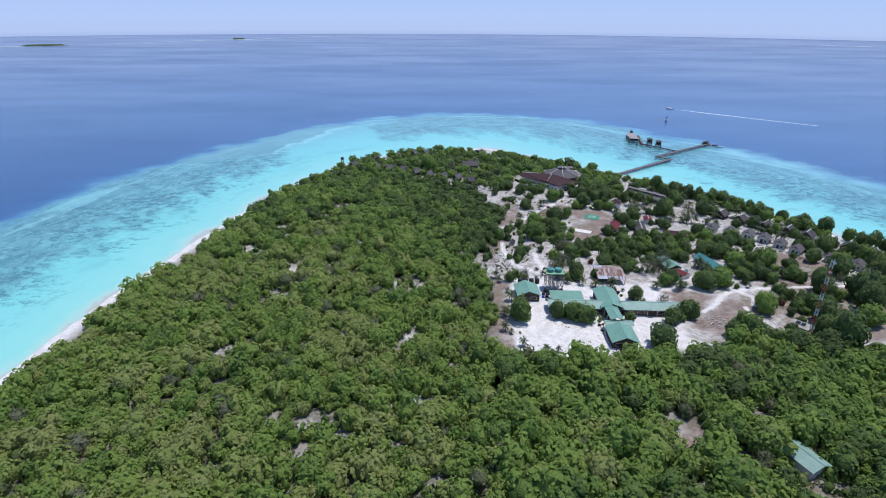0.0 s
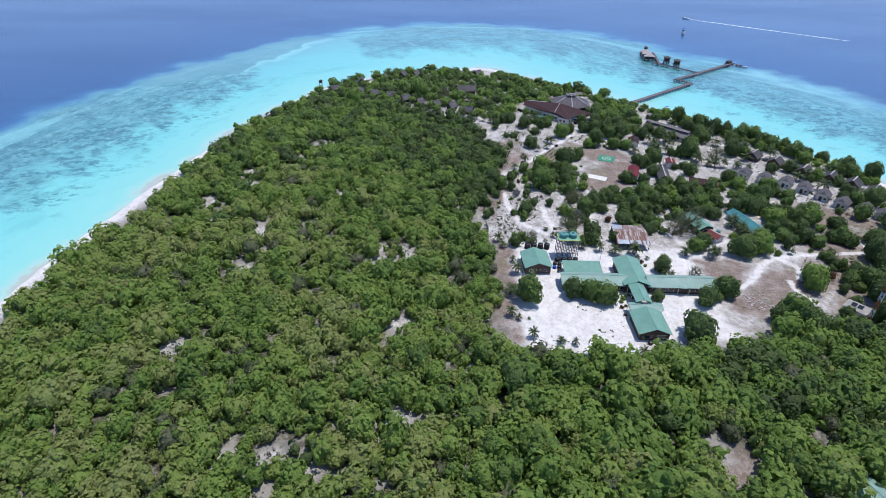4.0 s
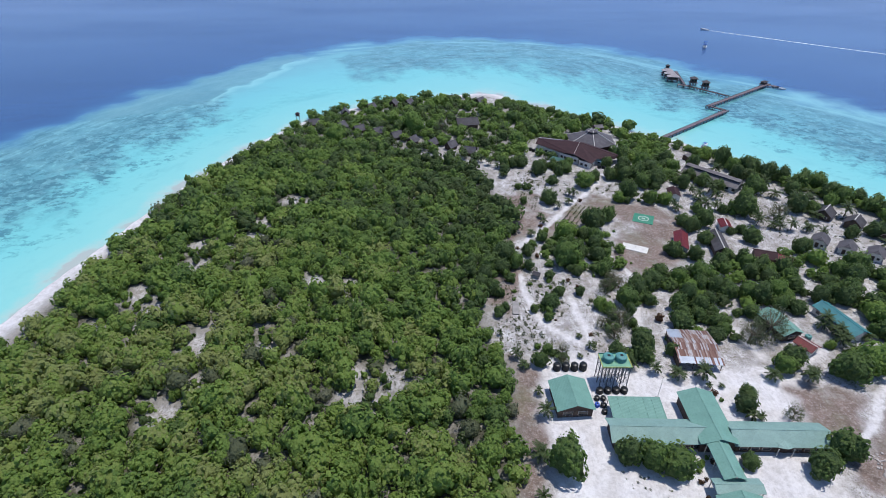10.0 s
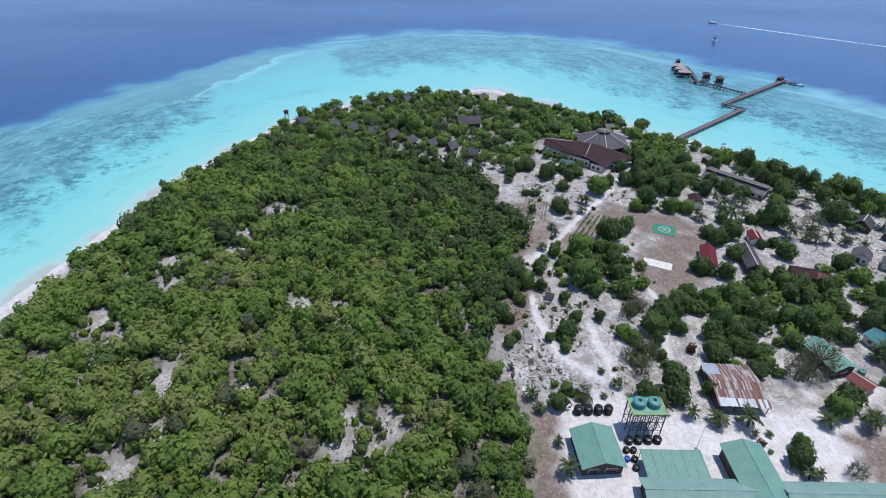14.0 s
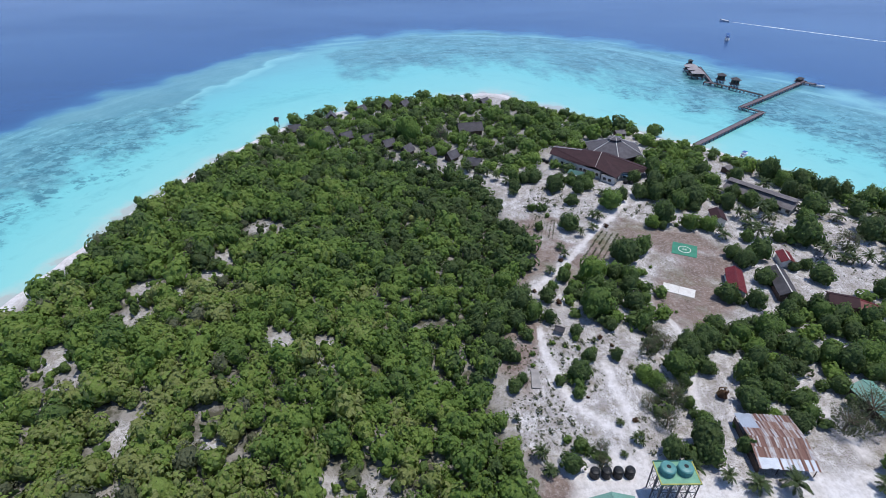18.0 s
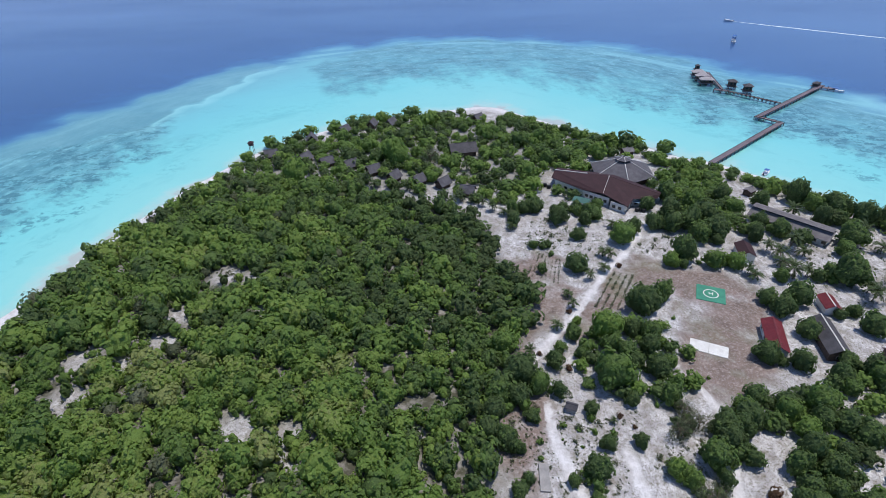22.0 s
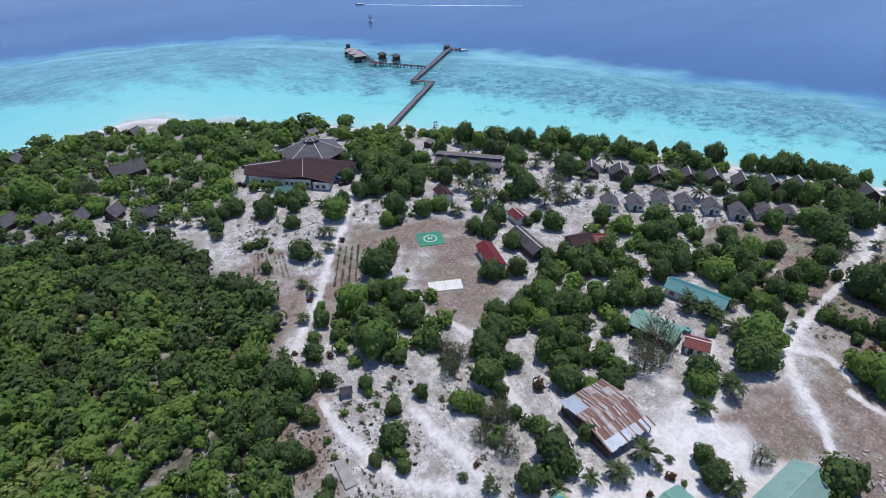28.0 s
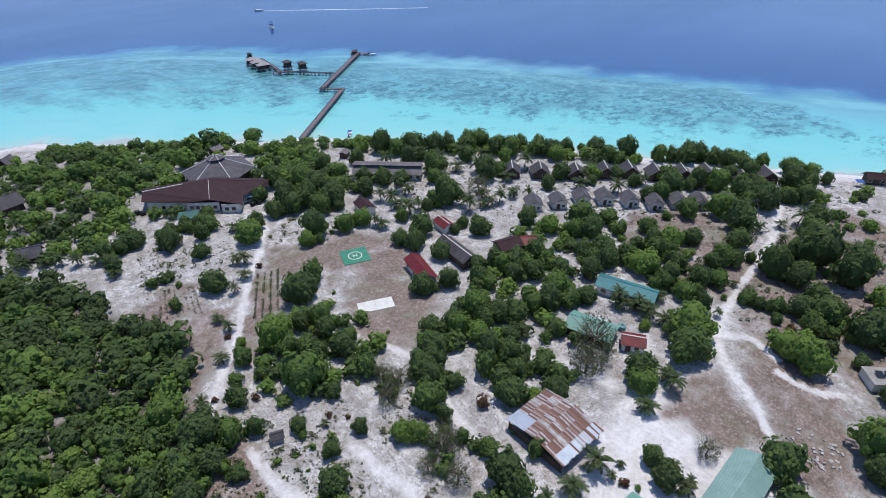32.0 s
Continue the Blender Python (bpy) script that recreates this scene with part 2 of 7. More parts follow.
def prism(ring, z0, z1, bm=None):
    """An upright prism over a ring of (x, y), z1 a number or one height a corner."""
    bm = bm or bmesh.new()
    tops = z1 if isinstance(z1, (list, tuple)) else [z1] * len(ring)
    low = [bm.verts.new((x, y, z0)) for x, y in ring]
    top = [bm.verts.new((x, y, z)) for (x, y), z in zip(ring, tops)]
    n = len(ring)
    bm.faces.new(low[::-1])
    bm.faces.new(top)
    for i in range(n):
        bm.faces.new((low[i], low[(i + 1) % n], top[(i + 1) % n], top[i]))
    return bm


def slab(corners, thick, bm=None):
    """A sheet with thickness below four or more corners (x, y, z)."""
    bm = bm or bmesh.new()
    top = [bm.verts.new(c) for c in corners]
    low = [bm.verts.new((c[0], c[1], c[2] - thick)) for c in corners]
    n = len(top)
    bm.faces.new(top)
    bm.faces.new(low[::-1])
    for i in range(n):
        bm.faces.new((top[(i + 1) % n], top[i], low[i], low[(i + 1) % n]))
    bmesh.ops.recalc_face_normals(bm, faces=bm.faces)
    return bm


def thing(name, label, category, m, group="", kind=""):
    ob = new(name)
    ob.empty_display_size = 0.5
    ob.matrix_basis = m
    return tagged(ob, label, category, group, kind)


# ---- outlines of the island ----
def curve_through(points, steps=6):
    """A closed smooth outline (Catmull-Rom) through the points."""
    p = np.array(points, float)
    out = []
    for i in range(len(p)):
        a, b, c, d = p[i - 1], p[i], p[(i + 1) % len(p)], p[(i + 2) % len(p)]
        for s in np.arange(steps) / steps:
            out.append(0.5 * (2 * b + (c - a) * s + (2 * a - 5 * b + 4 * c - d) * s**2 + (3 * b - a - 3 * c + d) * s**3))
    return np.array(out)


COAST = curve_through(((-120, -190), (-134, -60), (-137, 60), (-136, 137), (-132, 185), (-125, 228), (-118, 265), (-110, 300), (-102, 329), (-94, 353), (-85, 372), (-77, 388), (-66, 402),
                       (-44, 421), (-20, 433), (2, 440), (18, 446), (33, 450), (45, 445), (58, 430), (75, 413), (92, 397), (103, 386), (113, 376), (123, 370), (135, 356), (150, 338),
                       (164, 317), (177, 299), (189, 279), (200, 257), (213, 236), (224, 214), (235, 196), (247, 176), (266, 140), (278, 60), (262, -60), (180, -170), (30, -215)))
REEF = curve_through(((-244, -200), (-259, -40), (-257, 90), (-247, 200), (-234, 290), (-221, 345), (-203, 400), (-177, 455), (-149, 508), (-122, 551), (-85, 586), (-35, 614), (25, 626), (85, 618),
                      (138, 588), (184, 542), (219, 494), (243, 446), (263, 402), (284, 362), (302, 318), (322, 278), (338, 232), (350, 160), (366, 40), (350, -120), (200, -290), (-60, -310)))


def inside(ring, x, y):
    """Whether points lie within a ring."""
    hit = np.zeros(np.shape(x), bool)
    for (x0, y0), (x1, y1) in zip(ring, np.roll(ring, -1, 0)):
        if y0 != y1:
            hit ^= ((y0 > y) != (y1 > y)) & (x < (x1 - x0) * (y - y0) / (y1 - y0) + x0)
    return hit


def from_ring(ring, x, y):
    """The distance of points to a ring, negative within it."""
    best = np.full(np.shape(x), 1e9)
    for (x0, y0), (x1, y1) in zip(ring, np.roll(ring, -1, 0)):
        dx, dy = x1 - x0, y1 - y0
        s = np.clip(((x - x0) * dx + (y - y0) * dy) / (dx * dx + dy * dy + 1e-9), 0, 1)
        best = np.minimum(best, (x - x0 - s * dx) ** 2 + (y - y0 - s * dy) ** 2)
    return np.sqrt(best) * np.where(inside(ring, x, y), -1, 1)


def sheet(name, xs, ys, height, material, attrs):
    """A grid over xs and ys, with heights and point attributes."""
    gx, gy = np.meshgrid(xs, ys)
    nx, ny = len(xs), len(ys)
    i = np.arange(nx * ny).reshape(ny, nx)
    faces = np.stack([i[:-1, :-1], i[:-1, 1:], i[1:, 1:], i[1:, :-1]], -1).reshape(-1, 4)
    me = mesh_np(name, np.stack([gx, gy, height(gx, gy)], -1).reshape(-1, 3), faces, material)
    for key, f in attrs.items():
        me.attributes.new(key, "FLOAT", "POINT").data.foreach_set("value", np.asarray(f(gx, gy), np.float32).ravel())
    for p in me.polygons:
        p.use_smooth = True
    return new(name, me)


def wobble(x, y, size, seed=0.0):
    """Smooth uneven values about 0, from a sum of sines at turned angles."""
    out = 0
    for k, (a, w) in enumerate(((0.3, 1.0), (1.7, 1.31), (2.6, 1.77), (4.1, 2.3), (5.2, 0.61))):
        out = out + np.sin((x * math.cos(a + seed) + y * math.sin(a + seed)) * w * 6.283 / size + seed * 3.1 + k * 1.9)
    return out / 2.6


# ---- sea ----
def shelf(x, y):
    """0 at the beach, 1 at the reef's edge, up to 3 in the deep."""
    a, b = np.maximum(from_ring(COAST, x, y), 0), from_ring(REEF, x, y)
    b = b + 7 * wobble(x, y, 90, 0.4) + 3 * wobble(x, y, 34, 1.1)
    return np.where(b < 0, a / (a - b + 1e-6), np.minimum(1 + b / 45.0, 3))


REEF_FIELDS = (((-160, 60), (-158, 150), (-160, 240), (-156, 290), (-143, 335), (-127, 365), (-121, 408), (-140, 445), (-168, 440), (-205, 396), (-232, 345), (-250, 285), (-266, 200), (-270, 60)),
               ((-42, 576), (-60, 545), (-42, 492), (-14, 460), (8, 492), (32, 474), (64, 466), (100, 474), (120, 444), (150, 436), (186, 470), (176, 520), (140, 562), (90, 598), (20, 608)),
               ((146, 440), (158, 412), (182, 384), (196, 350), (206, 316), (224, 280), (248, 240), (286, 222), (300, 262), (284, 316), (270, 356), (252, 392), (232, 432), (206, 462), (176, 462)))


def reef_field(x, y):
    out = 0 * x
    for ring in REEF_FIELDS:
        d = from_ring(np.array(ring, float), x, y) + 9 * wobble(x, y, 61, 0.8) + 5 * wobble(x, y, 23, 2.1)
        out = np.maximum(out, np.clip(0.5 - d / 34, 0, 1))
    return out


def sand_bar(x, y):
    """Bare pale sand along the eastern rim, off the head of the jetty."""
    ring = np.array(((226, 446), (240, 452), (262, 428), (278, 388), (298, 340), (286, 336), (264, 374), (244, 404)), float)
    return np.clip(0.5 - (from_ring(ring, x, y) + 5 * wobble(x, y, 31, 0.6)) / 18, 0, 1)


def head_share(x, y):
    """How thick coral heads stand: most in the east, few on the northern flat."""
    return np.clip(0.85 - 0.12 * np.clip(-x / 100, 0, 1) - 0.6 * np.clip((y - 430) / 50, 0, 1) * np.clip((190 - x) / 60, 0, 1) * np.clip((x + 110) / 50, 0, 1), 0, 1)


def along_coast(x, y):
    """How far round the island a point lies, in metres."""
    return 260 * np.arctan2(x - 50, y - 200)


LEDGE = np.array(((-162, 408), (-156, 420), (-142, 428), (-136, 444), (-131, 461), (-122, 474), (-117, 494), (-112, 514), (-98, 545), (-120, 572), (-165, 520), (-200, 460), (-222, 400), (-196, 402)), float)


def from_ledge(x, y):
    return from_ring(LEDGE, x, y) + 3.5 * wobble(x, y, 37, 1.9) + 1.5 * wobble(x, y, 13, 0.3)


def off_coast(x, y):
    return np.clip(from_ring(COAST, x, y), -5, 400)


def sea_material():
    m = Mat("sea_water", 0.2, 0.0, 0.44)
    pos = m.coords(True)
    join = m.n.new("ShaderNodeCombineXYZ")
    m.l.new(m.attr("along"), join.inputs[0])
    m.l.new(m.attr("off"), join.inputs[1])
    lie = join.outputs[0]
    at = m.calc("ADD", m.attr("shelf"), m.span(m.noise(0.03, 5, 0.65, pos), 0.3, 0.7, -0.05, 0.05))
    col = m.ramp(m.calc("MULTIPLY", at, 0.3333), (
        (0.0, (0.42, 0.47, 0.44)), (0.004, (0.38, 0.58, 0.54)), (0.018, (0.255, 0.6, 0.57)), (0.1, (0.19, 0.57, 0.565)), (0.18, (0.17, 0.515, 0.54)), (0.255, (0.16, 0.425, 0.46)), (0.285, (0.125, 0.345, 0.405)),
        (0.313, (0.088, 0.265, 0.375)), (0.34, (0.056, 0.18, 0.33)), (0.37, (0.036, 0.122, 0.275)), (0.42, (0.03, 0.096, 0.243)), (0.6, (0.027, 0.08, 0.212)), (1.0, (0.026, 0.075, 0.2))))
    # weed and coral on the flat: fingers of it reach in towards the beach, dense further out, broken by sand
    field = m.attr("reef")
    finger = m.span(m.noise(1.0, 4, 0.6, lie, (0.05, 0.016, 1.0)), 0.3, 0.7, -0.15, 0.15)
    ragged = m.span(m.noise(0.09, 5, 0.7, lie), 0.3, 0.7, -0.07, 0.07)
    inner = m.calc("ADD", m.calc("ADD", at, finger), ragged)
    belt = m.calc("MULTIPLY", m.calc("MULTIPLY", m.span(inner, 0.28, 0.5), m.span(at, 1.02, 0.88)), m.span(field, 0.05, 0.4))
    cloud = m.noise(0.035, 6, 0.68, lie, (0.9, 1.1, 1.0))
    fog = m.calc("MULTIPLY", belt, m.span(cloud, 0.36, 0.58, 0.45, 1.0))
    col = m.mix(fog, col, m.mix(m.span(m.noise(0.11, 5, 0.72, lie, (0.9, 1.1, 1.0)), 0.4, 0.62), (0.062, 0.195, 0.235), (0.14, 0.335, 0.36)))
    clump = m.noise(0.2, 5, 0.72, pos, (0.9, 1.15, 1.0))
    thick = m.calc("MULTIPLY", m.span(clump, 0.5, 0.53), m.span(m.noise(0.04, 4, 0.6, pos), 0.38, 0.5))
    heads = m.calc("MULTIPLY", m.calc("MULTIPLY", thick, m.span(inner, 0.24, 0.42)), m.calc("MULTIPLY", m.span(field, 0.04, 0.3), m.span(at, 0.86, 0.66)))
    col = m.mix(m.calc("MULTIPLY", heads, m.calc("MULTIPLY", m.attr("heads"), 0.95)), col, (0.045, 0.16, 0.2))
    pale = m.calc("MULTIPLY", m.span(m.noise(0.2, 5, 0.75, lie, (0.95, 1.1, 1.0)), 0.54, 0.62), belt)
    col = m.mix(m.calc("MULTIPLY", pale, 0.42), col, (0.24, 0.56, 0.57))
    split = m.n.new("ShaderNodeSeparateXYZ")
    m.l.new(pos, split.inputs[0])
    north = split.outputs["Y"]
    smear = m.calc("MULTIPLY", m.span(m.noise(0.03, 4, 0.6, lie, (0.6, 1.6, 1.0)), 0.55, 0.68), m.calc("MULTIPLY", m.span(at, 0.05, 0.16), m.span(at, 0.55, 0.4)))
    col = m.mix(m.calc("MULTIPLY", smear, 0.3), col, (0.1, 0.36, 0.4))
    stray = m.calc("MULTIPLY", m.calc("MULTIPLY", m.span(clump, 0.5, 0.56), m.span(m.noise(0.028, 4, 0.6, lie, (0.7, 1.5, 1.0)), 0.5, 0.58)), m.calc("MULTIPLY", m.span(at, 0.14, 0.24), m.calc("MULTIPLY", m.span(field, 0.9, 0.3), m.span(north, 400, 350, 0.15, 1.0))))
    col = m.mix(m.calc("MULTIPLY", stray, m.span(at, 0.8, 0.6, 0.0, 0.7)), col, (0.06, 0.21, 0.25))
    # bare sand along the rim, and wind lanes in the deep, their sheen painted as paler colour
    rim = m.calc("MULTIPLY", m.span(m.noise(0.04, 4, 0.6, lie, (0.35, 2.0, 1.0)), 0.5, 0.6), m.calc("MULTIPLY", m.span(at, 0.76, 0.84), m.span(at, 0.99, 0.9)))
    col = m.mix(m.calc("MULTIPLY", rim, 0.5), col, (0.25, 0.56, 0.58))
    col = m.mix(m.calc("MULTIPLY", m.attr("bar"), m.span(cloud, 0.35, 0.6, 0.3, 0.75)), col, (0.25, 0.55, 0.57))
    # the sand ends at a ledge in the north-west, with grey weed beyond it
    over = m.span(m.attr("ledge"), 1.5, -2.5)
    lip = m.calc("MULTIPLY", m.calc("MULTIPLY", m.span(m.attr("ledge"), 9.0, 2.0), m.span(over, 0.0, 0.6, 1.0, 0.0)), m.calc("MULTIPLY", m.span(at, 0.95, 0.85), m.span(north, 412, 440)))
    col = m.mix(m.calc("MULTIPLY", lip, 0.6), col, (0.29, 0.62, 0.62))
    col = m.mix(m.calc("MULTIPLY", over, m.span(at, 1.06, 0.9, 0.0, 0.8)), col, m.mix(m.span(cloud, 0.38, 0.6), (0.1, 0.27, 0.31), (0.16, 0.36, 0.39)))
    lanes = m.calc("MULTIPLY", m.span(m.noise(0.0022, 5, 0.6, pos, (0.6, 1.5, 1.0)), 0.46, 0.7), m.span(at, 1.2, 2.0))
    col = m.mix(m.calc("MULTIPLY", lanes, 0.45), col, (0.045, 0.12, 0.31))
    # ripple lines of the deep: their shading painted as darker streaks in the colour
    fine = m.calc("MULTIPLY", m.span(m.noise(0.03, 5, 0.7, pos, (0.55, 1.6, 1.0)), 0.4, 0.66), m.span(at, 1.0, 1.4))
    col = m.mix(m.calc("MULTIPLY", fine, 0.3), col, (0.02, 0.058, 0.165))
    m.base(col)
    m.rough(m.span(m.noise(0.004, 4, 0.6, pos, (0.6, 1.5, 1.0)), 0.35, 0.65, 0.15, 0.24))
    m.bump(m.noise(0.5, 4, 0.6, pos, (1.0, 1.4, 1.0)), 0.16, 0.2)
    return m.m


def stretch(lo, hi, step, reach):
    core = np.arange(lo, hi + 0.1, step)
    out, d, grown = 0.0, step, []
    while out < reach:
        d *= 1.35
        out += d
        grown.append(out)
    grown = np.array(grown)
    return np.concatenate([lo - grown[::-1], core, hi + grown])


sea = sheet("sea", stretch(-360, 440, 5, 9000), stretch(-330, 760, 5, 9000), lambda x, y: 0 * x, sea_material(), {"shelf": shelf, "reef": reef_field, "heads": head_share, "bar": sand_bar, "along": along_coast, "off": off_coast, "ledge": from_ledge})


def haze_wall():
    """A plain glowing backdrop all round, the far haze of the open sea painted as its colour, paler towards its foot.
    """
    m = Mat("glowing_haze_backdrop", 1.0, 0.0, 0.0)
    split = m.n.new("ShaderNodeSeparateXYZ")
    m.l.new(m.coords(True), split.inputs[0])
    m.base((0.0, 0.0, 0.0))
    # haze painted as emission, graded by height; the wall glows by itself
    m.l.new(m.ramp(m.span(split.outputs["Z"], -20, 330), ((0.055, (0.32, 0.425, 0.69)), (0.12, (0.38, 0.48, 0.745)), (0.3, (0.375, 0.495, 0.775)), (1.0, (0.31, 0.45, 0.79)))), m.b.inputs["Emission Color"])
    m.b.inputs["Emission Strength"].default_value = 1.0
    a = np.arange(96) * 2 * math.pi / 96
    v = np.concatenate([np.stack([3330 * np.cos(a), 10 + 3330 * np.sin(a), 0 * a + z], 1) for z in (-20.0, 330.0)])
    i = np.arange(96)
    j = (i + 1) % 96
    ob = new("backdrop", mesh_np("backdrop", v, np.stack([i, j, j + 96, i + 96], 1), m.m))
    tagged(ob, "glowing backdrop painted as pale lavender haze where sea meets sky", "backdrop", kind="structure")


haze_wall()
tagged(sea, "turquoise lagoon over a coral flat, deep blue beyond the reef edge", "sea", kind="structure")

# ---- land ----
VILLAGE = np.array(((17, 152), (22, 150), (35, 146), (48, 146), (64, 149.5), (86, 151), (100, 162), (113, 163), (126, 158), (150, 150), (190, 140), (262, 130), (262, 180), (220, 245),
                    (180, 305), (130, 372), (60, 440), (30, 458), (-20, 445), (-60, 415), (-90, 385), (-104, 345), (-90, 341), (-76, 362), (-49, 363), (-25, 352), (-4, 342), (15, 333),
                    (25, 319), (24, 298), (31, 286), (31, 272), (22, 256), (15, 237), (14, 222), (19, 203), (18, 172)), float)
FIELD = np.array(((62, 296), (68, 300), (95, 287), (96, 276), (91, 262), (81, 247), (70, 240), (63, 245), (62, 256), (69, 268), (70, 280), (60, 287)), float)
DRY_EAST = (
    FIELD, np.array(((88, 193), (95, 195), (101, 193), (105, 188), (102, 183), (99, 179), (95, 176), (88, 180), (87, 187)), float),
    np.array(((106, 184), (116, 190), (125, 191), (128, 176), (112, 167), (98, 163), (90, 164), (88, 172), (96, 175)), float),
    np.array(((140, 232), (150, 236), (160, 232), (168, 222), (162, 212), (146, 212), (138, 222)), float), np.array(((25, 300), (31, 297), (34, 284), (38, 272), (30, 266), (26, 264), (31, 284)), float),)
DRY_WEST = (
    np.array(((57, 293), (64, 291), (54, 273), (47, 277)), float), np.array(((130, 208), (140, 214), (150, 206), (160, 196), (146, 186), (132, 194)), float),
    np.array(((124, 192), (150, 199), (182, 197), (206, 186), (196, 168), (160, 158), (134, 158), (118, 164), (126, 176)), float), np.array(((150, 236), (176, 224), (168, 206), (146, 206)), float),
    np.array(((24, 262), (33, 267), (46, 284), (42, 290), (30, 302), (24, 302), (31, 284)), float), np.array(((37, 266), (44, 262), (54, 270), (62, 287), (58, 294), (48, 280)), float),
    np.array(((80, 100), (92, 98), (92, 90), (80, 90)), float), np.array(((16, 152), (23, 152), (25, 176), (26, 200), (20, 206), (16, 172)), float), np.array(((20, 262), (28, 262), (30, 240), (22, 222), (16, 226)), float),
    np.array(((58, 104), (64, 118), (72, 119), (76, 104), (70, 96), (64, 104)), float), np.array(((36, 305), (45, 300), (41, 287), (32, 292)), float),)
DRY = DRY_EAST + DRY_WEST
CLEARINGS_WEST = (
    (-64, 380, 3.5), (-91, 235, 3.6), (-84, 227, 2.2), (-84, 219, 2.4), (-94, 220, 2.2), (-64, 212, 4.0), (-60, 198, 1.6), (-65, 187, 2.6), (-45, 210, 2.2), (-38, 240, 3.2), (-26.5, 232, 1.8),
    (-27, 238, 1.8), (-11.3, 198, 2.6), (-21, 193, 2.2), (-15, 190, 2.2), (-20, 200, 1.6), (-79, 250, 3.0),)
CLEARINGS_INNER = (
    (-82, 263, 2.8), (-70, 263, 3.6), (-65, 270, 2.4), (-44, 277, 1.8), (-64, 280, 2.2), (-57, 297, 2.8), (-49, 295, 1.8), (-66, 310, 2.2), (-48, 115, 1.3), (-38, 115, 1.5), (-10.4, 125, 3.2),
    (-73, 150, 2.2), (-29, 113, 1.8), (-37, 104, 1.4), (64, 110, 5.5), (71, 101, 2.6), (-12, 160, 2.4), (86.6, 94.4, 3.2), (121, 142.5, 2.6),)
CLEARINGS = CLEARINGS_WEST + CLEARINGS_INNER
PATHS = (((73, 314), (63.6, 301), (55.9, 292.5), (47.6, 281.5), (41.3, 272.5), (34.9, 266), (29, 259)), ((42.4, 231), (42.2, 224), (43, 217), (43, 209), (42.5, 202)),
         ((28.5, 244), (28.1, 236), (29.3, 229.7), (29.5, 224), (33, 217), (40, 211)), ((195, 204), (174, 199), (155, 197.6), (137, 197), (127, 196), (118, 195), (110, 190), (105, 183), (101, 180), (97, 177)),
         ((106, 206), (96, 201), (86, 199), (78, 197)), ((115, 181), (114, 177), (114, 173), (117, 169)), ((118, 195), (122, 188), (119, 182)), ((82, 222), (86, 214), (88, 204)), ((63, 232), (60, 222), (56, 208)), ((64, 246), (66, 238), (67, 228)))


def land_height(x, y):
    d = -from_ring(COAST, x, y)
    return np.clip(d * 0.11, -1.5, 0.7) + np.clip((d - 6) * 0.01, 0, 0.3) + 0.06 * wobble(x, y, 23, 0.7)


def soft_in(ring, edge):
    return lambda x, y: np.clip(0.5 - (from_ring(ring, x, y) + 1.5 * wobble(x, y, 11, 0.2)) / edge, 0, 1)


def dry_ground(x, y):
    out = 0 * x
    for ring in DRY:
        out = np.maximum(out, soft_in(ring, 3.2)(x, y))
    return out * (1 - 0.85 * np.exp(-((x - 74.5) ** 2) / 16 - (y - 275) ** 2 / 9))


def worn_path(x, y):
    out = 0 * x
    for line in PATHS:
        p = np.array(line, float)
        best = np.full(np.shape(x), 1e9)
        for (x0, y0), (x1, y1) in zip(p, p[1:]):
            dx, dy = x1 - x0, y1 - y0
            s = np.clip(((x - x0) * dx + (y - y0) * dy) / (dx * dx + dy * dy), 0, 1)
            best = np.minimum(best, np.hypot(x - x0 - s * dx, y - y0 - s * dy))
        out = np.maximum(out, np.clip(1.5 - best / 1.05 + 0.2 * wobble(x, y, 5), 0, 1))
    return out


YARD = np.array(((22, 150), (35, 144), (50, 144), (64, 150), (84, 153), (86, 170), (94, 196), (78, 200), (62, 196), (36, 207), (26, 204), (24, 180)), float)


def open_sand(x, y):
    beach = np.clip(1.6 - (-from_ring(COAST, x, y)) / 7.0, 0, 1)
    out = np.maximum(beach, soft_in(VILLAGE, 6.0)(x, y) * (1 - 0.5 * np.clip((y - 345) / 12, 0, 1) * np.clip((58 - x) / 14, 0, 1) * np.clip((-from_ring(COAST, x, y) - 16) / 6, 0, 1)))
    for cx, cy, cr in CLEARINGS:
        out = np.maximum(out, 0.95 * np.clip(1.5 - np.hypot(x - cx, y - cy) / (cr + 1.6), 0, 1))
    return out


def clean_sand(x, y):
    return np.maximum(soft_in(YARD, 5.0)(x, y), np.clip(1.3 + from_ring(COAST, x, y) / 8.0, 0, 1))


